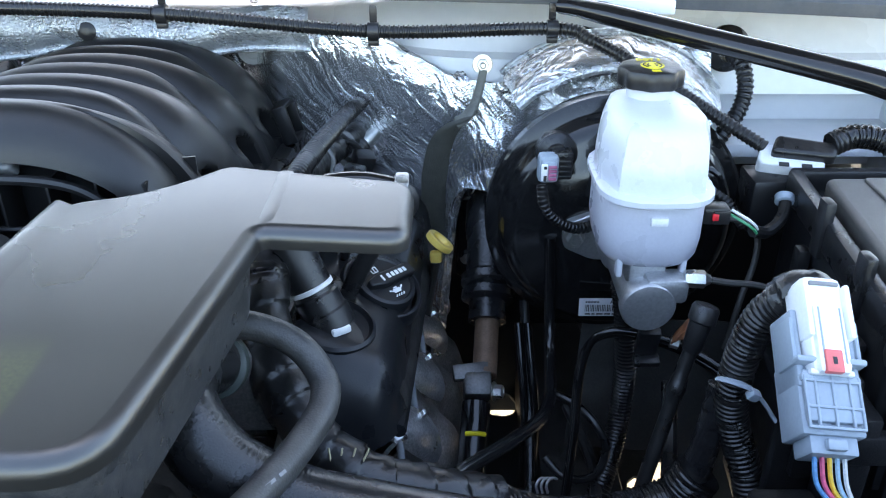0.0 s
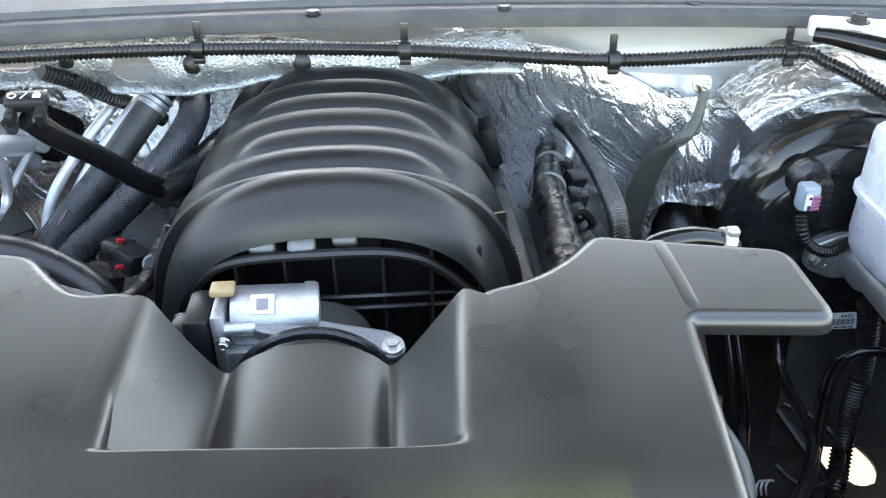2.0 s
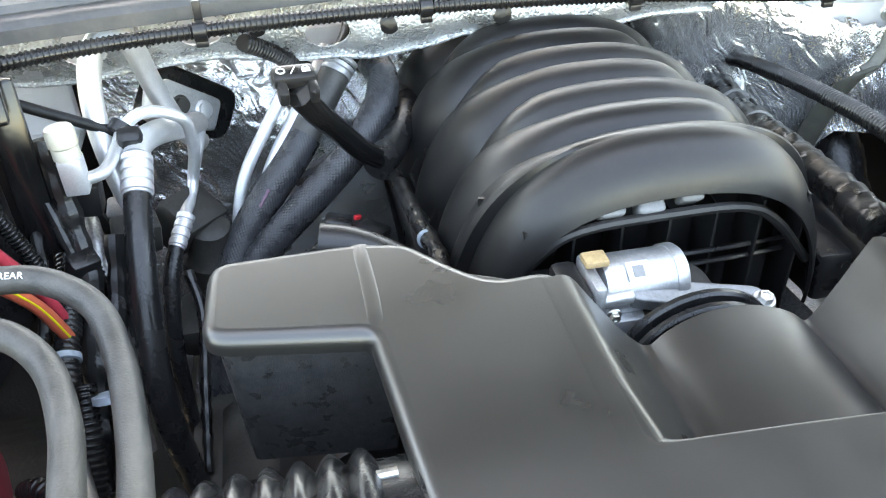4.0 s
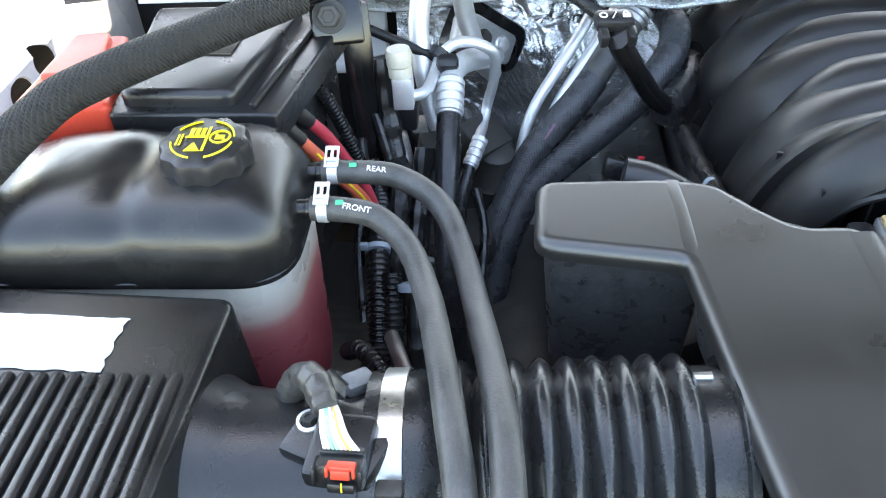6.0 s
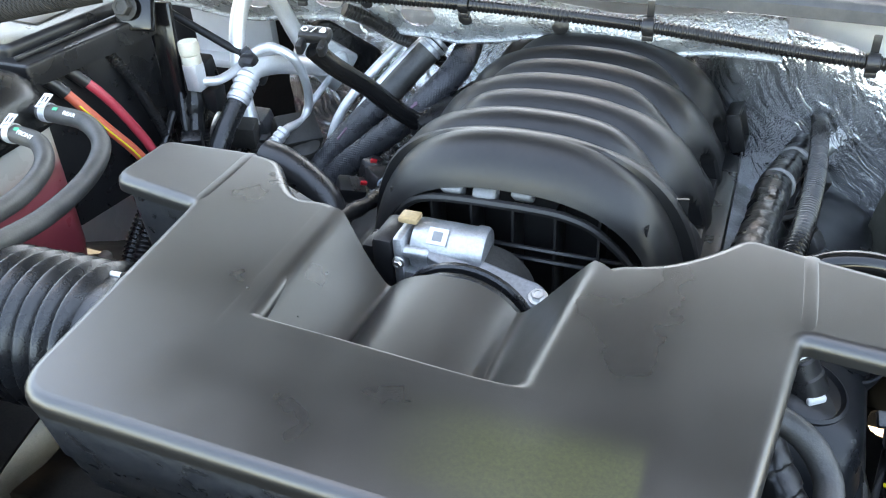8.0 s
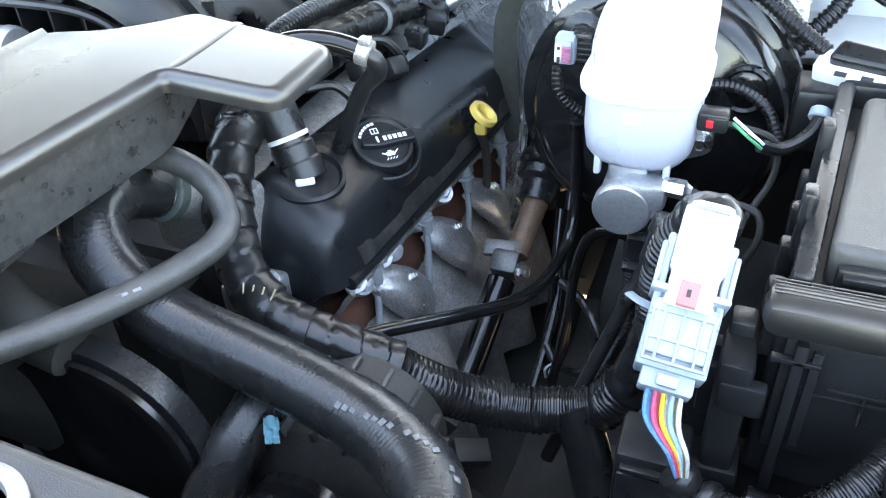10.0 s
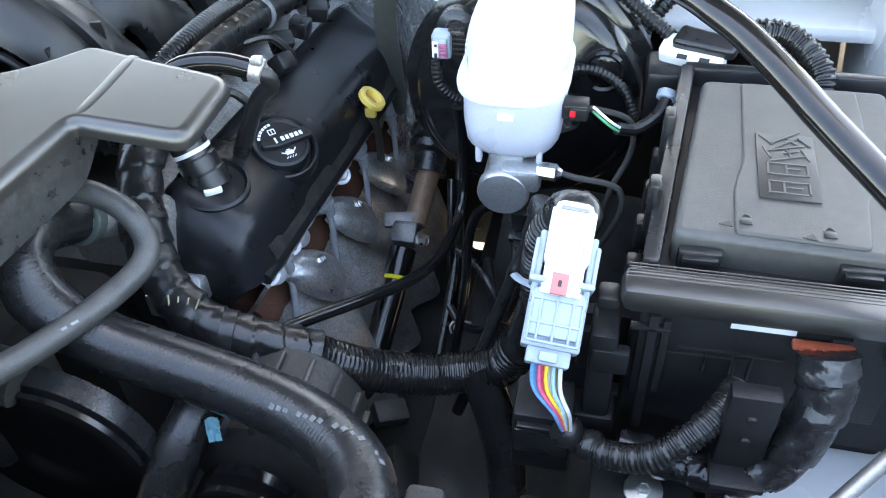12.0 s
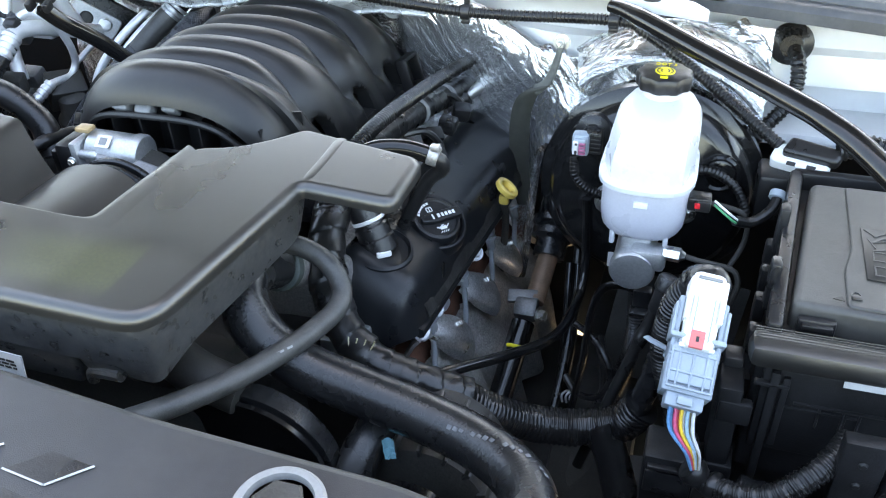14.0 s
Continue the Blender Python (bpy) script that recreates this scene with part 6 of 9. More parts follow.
    solo("rail_loom", bm, M_LOOM, "black corrugated loom over the fuel rail", "wiring loom")
    r = thing("fuel_rail", "taped black fuel rail harness with grey bands beside the manifold", "fuel rail", (-0.15, 0.84, 0.98))
    bm = B()
    tube(bm, [(-0.165, 0.640, 1.030), (-0.155, 0.76, 1.022), (-0.142, 0.90, 1.000), (-0.120, 1.00, 0.985), (-0.105, 1.06, 0.975)], 0.0175, 28, 0.002, lambda s, L: 1 + 0.05 * math.sin(s * 37), 1.0, wraps(0.020, 0.12, 3))
    part("wrapped_harness", bm, M_TAPE, r)
    for y, x, z in ((0.885, -0.143, 1.002), (0.965, -0.127, 0.990)):
        bm = B()
        lathe(bm, (x, y, z), (0.15, 1, -0.13), [(0.0190, 0), (0.0200, 0.001), (0.0200, 0.005), (0.0190, 0.006)], 24)
        part("grey_band", bm, M_GREYINK, r)
    bm = B()
    lathe(bm, (-0.122, 0.955, 0.972), (0.38, 0.85, 0.14), [(0.0045, 0), (0.0045, 0.022), (0.0075, 0.024), (0.0075, 0.034), (0.0055, 0.036), (0.0055, 0.050), (0.0085, 0.053), (0.0092, 0.058), (0.0092, 0.082), (0.0075, 0.086), (0.0060, 0.094)], 24)
    part("fuel_fitting", bm, M_ZINC, r, "bright steel fuel fitting")
    bm = B()
    lathe(bm, (-0.113, 0.975, 0.975), (0.38, 0.85, 0.14), [(0.0110, 0), (0.0135, 0.002), (0.0135, 0.008), (0.0115, 0.010), (0.0115, 0.016), (0.0135, 0.018), (0.0135, 0.022), (0.0100, 0.024)], 20)
    rbox(bm, (-0.102, 0.985, 0.964), (0.012, 0.030, 0.014), 0.003)
    part("quick_clip", bm, M_BLACK, r)
    for i, (x, y, z) in enumerate(((-0.105, 0.91, 0.975), (-0.098, 0.955, 0.975), (-0.115, 0.87, 0.975), (-0.10, 0.83, 0.97), (-0.12, 0.79, 0.985))):
        bm = B()
        rbox(bm, (x, y, z), (0.026, 0.022, 0.024), 0.004, Euler((0.3 * i, 0.2, 0.4 * i)).to_matrix())
        part("injector_plug", bm, M_BLACK, r)
    for y in (0.70, 0.82, 0.94):
        bm = B()
        tube(bm, [(-0.14, y, 1.0), (-0.115, y + 0.02, 0.998), (-0.098, y + 0.03, 0.975), (-0.10, y + 0.04, 0.955)], 0.005, 8)
        part("injector_wire", bm, M_TAPE, r)
    bm = B()
    tube(bm, [(-0.205, 1.12, 1.05), (-0.170, 1.115, 1.045), (-0.135, 1.10, 1.02), (-0.115, 1.08, 0.98), (-0.11, 1.05, 0.94)], 0.020, 16)
    solo("heater_hose", bm, M_RUBBER, "thick black rubber hose behind the manifold", "rubber hose")


# Lit copy of the shield metal: lobes are lightened for facing the sky.
M_SHIELDLIT = material("lit_heat_shield", (0.80, 0.80, 0.81), 0.34, 0.9, vary=0.30, scale=28, bump=0.35, bump_scale=110, dust=0.10, dust_color=(0.18, 0.15, 0.12))
M_RAIL = material("scuffed_black_rail", (0.016, 0.016, 0.017), 0.38, vary=0.4, scale=40, bump=0.5, bump_scale=180, dust=0.16, dust_scale=70)
M_VALVE = material("satin_black_cover", (0.011, 0.012, 0.014), 0.33, spec=0.34, vary=0.10, bump=0.10, bump_scale=600, dust=0.006)
build_bank()


def build_exhaust():
    t = thing("exhaust_manifold", "rusty exhaust manifold behind dull scalloped heat shields", "exhaust manifold", (-0.04, 0.82, 0.74))
    bm = B()
    tube(bm, [(-0.088, 0.58, 0.785), (-0.083, 0.70, 0.775), (-0.078, 0.85, 0.755), (-0.070, 1.0, 0.735), (-0.06, 1.10, 0.70)], 0.034, 16)
    for y in (0.62, 0.74, 0.86, 0.98):
        tube(bm, [(-0.13, y, 0.83 - 0.07 * (y - 0.6)), (-0.105, y, 0.815 - 0.07 * (y - 0.6)), (-0.095, y + 0.02, 0.785 - 0.07 * (y - 0.6))], 0.026, 12)
    part("casting", bm, M_RUST, t, "rust-brown iron casting")
    # dusty lower shield, and four leaf-shaped lobes riveted on its upper edge
    def notch(y):
        return 0.752 - 0.17 * (y - 0.697)

    def run(pts, v):
        """A point along the polyline pts, eased between its corners."""
        k = min(len(pts) - 2, int(v * (len(pts) - 1)))
        f = v * (len(pts) - 1) - k
        return pts[k].lerp(pts[k + 1], f)

    tops = [0.632 + 0.1275 * i for i in range(4)]

    def edge(y):
        """Upper edge of the shield: high under a lobe, then a deep notch with one pointed tab."""
        f = ((y - tops[0]) / 0.1275) % 1.0
        if f < 0.36:
            return 0.020 * (1 - (f / 0.36) ** 2)
        if f < 0.56:
            return -0.034
        if f < 0.74:
            return -0.034 + 0.046 * (f - 0.56) / 0.18
        return 0.012 - 0.010 * (1 - (f - 0.74) / 0.26)

    bm = B()

    def low(u, v):
        y = 0.575 + 0.53 * u
        zn = notch(y) + 0.014
        f = 2 * math.pi * (y - tops[0] - 0.03) / 0.1275
        swell = 0.016 * math.cos(f)
        dent = 0.004 * noise.noise(Vector((y * 24, v * 5, 0)))
        e = edge(y)
        p = run([Vector((0.036, y, zn - 0.20)), Vector((0.022, y, zn - 0.12)), Vector((0.006, y, zn - 0.065)), Vector((-0.018, y, zn - 0.036)), Vector((-0.044 - 0.35 * e, y - 0.1 * e, zn - 0.004 + e))], v)
        return p + Vector((swell * (1 - 0.4 * v) + dent, 0, 0))
    sheet(bm, low, 190, 20, 0.002)
    part("lower_shield", bm, M_SHIELD, t, smooth=60)
    for i, yt in enumerate(tops):
        bm = B()
        apex = Vector((-0.060 + 0.004 * i, yt, 0.824 - 0.021 * i))
        down = Vector((0.034, 0.056, -0.062))
        out = Vector((0.62, -0.05, 0.75))
        out = (out - down * (out.dot(down) / down.length_squared)).normalized()
        wide = out.cross(down).normalized()

        def lobe(u, v):
            w = 2 * u - 1
            half = 0.0305 * math.sin(math.pi * min(1.0, 0.055 + 0.60 * v)) ** 0.62
            dome = math.sqrt(max(0, 1 - w * w)) * math.sin(math.pi * min(1, 0.08 + 0.70 * v)) ** 0.8
            crease = 0.0012 * noise.noise(Vector((w * 3, v * 9, i * 4)))
            return apex + down * v + wide * (half * w) + out * (0.006 + 0.023 * dome + crease)
        sheet(bm, lobe, 22, 20, 0.0016)
        lf = part("shield_lobe", bm, M_SHIELDLIT, t, "bright leaf-shaped heat shield lobe", smooth=60)
        bm = B()
        bolt(bm, apex + down * 0.52 + wide * 0.008 + out * 0.0285, out, 0.0050, 0.004, 1.3)
        part("shield_bolt", bm, M_ZINC, lf)
    # plug wires with boots
    for i in range(4):
        y = 0.637 + 0.1185 * i
        p0 = Vector((-0.052 + 0.0075 * i, y, 0.860 - 0.0155 * i))
        w = thing("plug_wire", "grey spark plug wire with a ribbed boot", "spark plug wire", p0, "plug wires")
        bm = B()
        tube(bm, [p0 + Vector(q) for q in ((0.006, -0.004, -0.028), (0.010, -0.010, -0.052), (0.014, -0.022, -0.088), (0.016, -0.032, -0.118), (0.014, -0.026, -0.130), (0.004, -0.004, -0.134), (-0.008, 0.016, -0.122))], 0.0040, 12)
        part("wire", bm, M_WIREGREY, w)
        bm = B()
        lathe(bm, p0 + Vector((-0.003, 0.002, 0.008)), (0.25, -0.12, -0.90), [(0.0080, 0), (0.0090, 0.004), (0.0090, 0.022), (0.0105, 0.023), (0.0105, 0.027), (0.0070, 0.029), (0.0065, 0.040), (0.0045, 0.044)], 18)
        part("boot", bm, M_WIREGREY, w)
    d = thing("dipstick", "yellow plastic oil dipstick handle in its black tube", "dipstick", (-0.008, 0.875, 0.87))
    bm = B()
    c = Vector((-0.004, 0.858, 0.913))
    ax = Vector((0.61, 0.10, 0.77)).normalized()
    down = Vector((-0.20, 0.10, -0.97))
    s, u, w = frame_of(ax)
    lathe(bm, c - ax * 0.004, ax, [(0.0095, 0.0), (0.0165, 0.0), (0.0178, 0.0012), (0.0178, 0.0072), (0.0165, 0.0085), (0.0118, 0.0085), (0.0105, 0.0070), (0.0095, 0.0)], 36)
    rbox(bm, c + down * 0.021, (0.015, 0.009, 0.016), 0.004)
    part("handle", bm, M_YELLOW, d)
    bm = B()
    tube(bm, [c + down * 0.026, (-0.012, 0.885, 0.855), (-0.018, 0.91, 0.80), (-0.03, 0.93, 0.70)], 0.0055, 10)
    part("tube", bm, M_DARK, d)


M_WIREGREY = material("grey_silicone", (0.26, 0.28, 0.30), 0.45, vary=0.15, dust=0.1)
build_exhaust()


# ---- firewall side, right ----
def build_right_firewall():
    t = thing("steering_shaft", "black steering shaft with a rubber boot and yellow paint mark", "steering shaft", (0.05, 0.85, 0.75))
    bm = B()
    lathe(bm, (0.066, 1.02, 0.895), (-0.06, -0.78, -0.62), [(0.034, 0), (0.034, 0.05), (0.030, 0.07), (0.030, 0.11), (0.036, 0.115), (0.036, 0.125), (0.030, 0.13), (0.034, 0.135), (0.034, 0.145), (0.024, 0.15), (0.024, 0.175)], 28)
    part("boot", bm, M_RUBBER, t)
    bm = B()
    cyl(bm, (0.056, 0.89, 0.792), (0.050, 0.815, 0.752), 0.015)
    part("upper_shaft", bm, M_SHAFT, t, "rust-brown bare steel shaft")
    bm = B()
    rbox(bm, (0.041, 0.803, 0.746), (0.034, 0.030, 0.034), 0.006, Euler((0.6, 0, 0)).to_matrix())
    rbox(bm, (0.034, 0.812, 0.762), (0.046, 0.020, 0.012), 0.003, Euler((0.6, 0, 0.2)).to_matrix())
    part("joint", bm, M_SHIELDDULL2, t, "dull steel clamp joint")
    bm = B()
    bolt(bm, (0.060, 0.797, 0.744), (1, -0.3, 0.2), 0.008, 0.010)
    part("bolt", bm, M_ZINC, t)
    bm = B()
    cyl(bm, (0.040, 0.79, 0.733), (0.024, 0.66, 0.640), 0.017)
    part("lower_shaft", bm, M_GLOSSBLACK, t)
    bm = B()
    tube(bm, [(0.0305 + 0.0178 * math.sin(a) + 0.004, 0.757 - 0.011 * math.cos(a), 0.7095 + 0.0138 * math.cos(a)) for a in (-0.5, -0.1, 0.4, 0.9)], 0.0028, 8, 0.003)
    part("paint_mark", bm, M_YELLOWINK, t)
    # black plate with two studs
    p = thing("column_plate", "black steering column plate with bright studs on the firewall", "column plate", (0.04, 1.02, 0.80))
    bm = B()
    o = rounded([Vector((-0.028, -0.085)), Vector((0.05, -0.085)), Vector((0.05, 0.075)), Vector((-0.010, 0.085)), Vector((-0.028, 0.065))], 0.012)
    prism(bm, o, -0.006, 0.006, 0.003, axes((0.046, 1.026, 0.852), (1, 0, 0), (0, -0.12, 1)))
    rbox(bm, (0.046, 1.012, 0.902), (0.042, 0.018, 0.006), 0.002)
    rbox(bm, (0.018, 1.014, 0.850), (0.006, 0.016, 0.13), 0.002)
    part("plate", bm, M_GLOSSBLACK, p)
    for x, y, z in ((0.044, 1.016, 0.906), (0.033, 1.028, 0.800)):
        bm = B()
        bolt(bm, (x, y, z), (0, -1, 0.2), 0.0065, 0.010)
        part("stud", bm, M_ZINC, p)
    # ground strap from the stud on the cowl
    g = thing("ground_strap", "flat braided ground strap with a dark sleeve on a cowl stud", "ground strap", (0.045, 0.95, 1.09))
    bm = B()
    bolt(bm, (0.046, 0.960, 1.094), (0, -1, 0.15), 0.007, 0.010, 1.7)
    cyl(bm, (0.046, 0.952, 1.095), (0.046, 0.938, 1.098), 0.0035)
    part("stud", bm, M_ZINC, g)
    bm = B()
    tube(bm, [(0.047, 0.950, 1.090), (0.042, 0.944, 1.068), (0.036, 0.940, 1.050), (0.026, 0.938, 1.036), (0.016, 0.938, 1.030)], 0.0055, 10, 0.006, lambda q, L: 1 + 0.5 * q / L, flat=0.5)
    part("braid", bm, M_STRAPGREY, g)
    mid = curve([Vector(q) for q in ((0.032, 0.935, 1.040), (0.014, 0.935, 1.030), (0.000, 0.945, 1.008), (-0.008, 0.955, 0.975), (-0.012, 0.968, 0.93), (-0.014, 0.985, 0.87), (-0.012, 1.00, 0.80))], 0.006)[0]
    bm = B()

    def ribbon(u, v):
        p = mid[min(len(mid) - 1, int(v * (len(mid) - 1) + 0.5))]
        w = (0.010 + 0.007 * min(1, v / 0.12)) * (1 + 0.06 * noise.noise(Vector((v * 9, 0, 3))))
        return p + Vector((0.95, -0.25, 0.30)) * (w * (2 * u - 1)) - Vector((0, 0.003, 0)) * (1 - (2 * u - 1) ** 2)
    sheet(bm, ribbon, 8, len(mid) - 1, -0.004)
    part("sleeve", bm, M_STRAPOLIVE, g, "dull olive-grey woven sleeve")
    # thick vacuum line and lower brake lines
    bm = B()
    tube(bm, [(0.116, 0.800, 0.950), (0.119, 0.802, 0.90), (0.121, 0.800, 0.85), (0.120, 0.770, 0.815), (0.112, 0.700, 0.815), (0.095, 0.640, 0.832), (0.060, 0.580, 0.855), (0.022, 0.530, 0.872), (0.002, 0.505, 0.878)], 0.0066, 12)
    solo("vacuum_line", bm, M_GLOSSBLACK, "glossy black vacuum line curving down from the booster", "vacuum line")
    for dz, dy in ((0.0, 0.0), (-0.012, 0.012)):
        bm = B()
        tube(bm, [(0.285, 0.665 + dy, 0.866 + dz), (0.245, 0.690 + dy, 0.880 + dz), (0.206, 0.703 + dy, 0.888 + dz), (0.172, 0.710 + dy, 0.888 + dz), (0.152, 0.712 + dy, 0.872 + dz), (0.143, 0.705 + dy, 0.835 + dz), (0.140, 0.69 + dy, 0.77 + dz), (0.13, 0.66 + dy, 0.68 + dz)], 0.0042, 12)
        solo("brake_line", bm, M_GLOSSBLACK, "black coated steel brake line below the master cylinder", "brake pipe", "lower brake lines")
    bm = B()
    rbox(bm, (0.205, 0.694, 0.886), (0.022, 0.012, 0.036), 0.003, Euler((0.3, 0, 0)).to_matrix())
    rbox(bm, (0.205, 0.690, 0.866), (0.026, 0.014, 0.008), 0.002, Euler((0.3, 0, 0)).to_matrix())
    solo("line_bracket", bm, M_BLACK, "black plastic clip holding the brake lines", "pipe clip")
    for pts, r in (([(0.10, 0.88, 0.82), (0.105, 0.80, 0.70), (0.10, 0.70, 0.62)], 0.006), ([(0.15, 0.80, 0.72), (0.17, 0.72, 0.70), (0.16, 0.62, 0.72), (0.18, 0.54, 0.78)], 0.007), ([(0.235, 0.70, 0.83), (0.225, 0.64, 0.80), (0.21, 0.58, 0.80), (0.20, 0.545, 0.815)], 0.008)):
        bm = B()
        tube(bm, pts, r, 10)
        solo("lower_cable", bm, M_TAPE, "dark cable low beside the steering shaft", "cable", "cables beside the shaft")
    # dry leaf caught on the brake lines
    bm = B()

    def leaf(u, v):
        w = (2 * u - 1) * 0.013 * math.sin(math.pi * (0.06 + 0.88 * v)) ** 0.7
        k = 0.005 * noise.noise(Vector((u * 3, v * 4, 1))) + 0.006 * abs(2 * u - 1)
        return Vector((0.222 + 0.030 * v + 0.3 * w, 0.672 + 0.6 * w, 0.898 + 0.012 * math.sin(3 * v) + 0.5 * w + k))
    sheet(bm, leaf, 10, 14, 0.0008)
    solo("dry_leaf", bm, M_DRYLEAF, "curled orange-brown dry leaf caught on the brake lines", "leaf")
    nb = thing("pipe_union", "bright steel union on a coated brake line", "pipe union", (0.235, 0.695, 0.884))
    bm = B()
    lathe(bm, (0.228, 0.697, 0.8845), (1, -0.3, -0.15), [(0.0048, 0), (0.0062, 0.001), (0.0062, 0.009), (0.0048, 0.010)], 6)
    part("nut", bm, M_ZINC, nb)
    # short pipes standing under the booster, a looped cable and a pale spring clip
    for x in (0.092, 0.104):
        bm = B()
        tube(bm, [(x, 0.86, 0.80), (x + 0.004, 0.83, 0.755), (x + 0.008, 0.80, 0.70), (x + 0.006, 0.77, 0.62)], 0.0055, 12)
        solo("lower_pipe", bm, M_GLOSSBLACK, "black coated pipe low under the brake booster", "metal pipe", "pipes under the booster")
    bm = B()
    tube(bm, [(0.120, 0.750, 0.78), (0.145, 0.735, 0.775), (0.165, 0.715, 0.765), (0.178, 0.70, 0.74), (0.165, 0.69, 0.71), (0.135, 0.70, 0.70), (0.115, 0.72, 0.71)], 0.0048, 10)
    solo("looped_cable", bm, M_TAPE, "thin black cable looped low below the brake lines", "cable")
    sc = thing("spring_clip", "pale plated spring clip low beside the steering shaft", "spring clip", (0.119, 0.741, 0.640))
    for dx in (0.0, 0.006, 0.012):
        bm = B()
        tube(bm, [(0.112 + dx, 0.735, 0.642), (0.110 + dx, 0.738, 0.652), (0.116 + dx, 0.745, 0.656), (0.124 + dx, 0.748, 0.652)], 0.0016, 8, 0.003)
        part("wire_turn", bm, M_PALEZINC, sc)
    # flat grey-black inner panel behind the lines
    bm = B()
    sheet(bm, lambda u, v: Vector((0.150 + 0.17 * u + 0.02 * v, 0.800 + 0.05 * v - 0.02 * u, 0.66 + 0.16 * v)) + Vector((0, 0.004, 0)) * noise.noise(Vector((u * 4, v * 4, 7))), 16, 14, 0.004)
    solo("inner_panel", bm, M_DARK, "dusty black inner panel below the brake booster", "inner panel", kind="structure")
    for i, (x, y, z, s) in enumerate(((0.03, 0.60, 0.70, 0.05), (0.075, 0.57, 0.68, 0.04), (0.04, 0.54, 0.74, 0.035), (0.10, 0.50, 0.66, 0.06))):
        bm = B()
        rbox(bm, (x, y, z), (s, s * 0.7, s * 0.5), 0.004, Euler((0.3 * i, 0.5 - 0.2 * i, 0.6 * i)).to_matrix())
        solo("mount_bracket", bm, M_DARK, "dirty dark steel engine mount bracket", "bracket", "mount brackets")


M_SHIELDDULL2 = material("dull_clamp_steel", (0.12, 0.12, 0.12), 0.45, 0.7, vary=0.3, bump=0.3, dust=0.15)
M_DRYLEAF = material("dry_leaf", (0.22, 0.075, 0.028), 0.7, vary=0.5, scale=120, bump=0.5)
M_STRAPOLIVE = material("olive_strap_sleeve", (0.060, 0.060, 0.050), 0.7, vary=0.3, scale=70, bump=0.6, bump_scale=500)
M_STRAPGREY = material("dull_strap", (0.12, 0.12, 0.105), 0.55, 0.3, vary=0.3, scale=70, bump=0.6, bump_scale=500)
build_right_firewall()


# ---- harness along the cowl ----
CLIPS = [(-0.735, 0.915, 1.166), (-0.518, 0.917, 1.168), (-0.302, 0.908, 1.163), (-0.076, 0.913, 1.143), (0.119, 0.913, 1.146)]


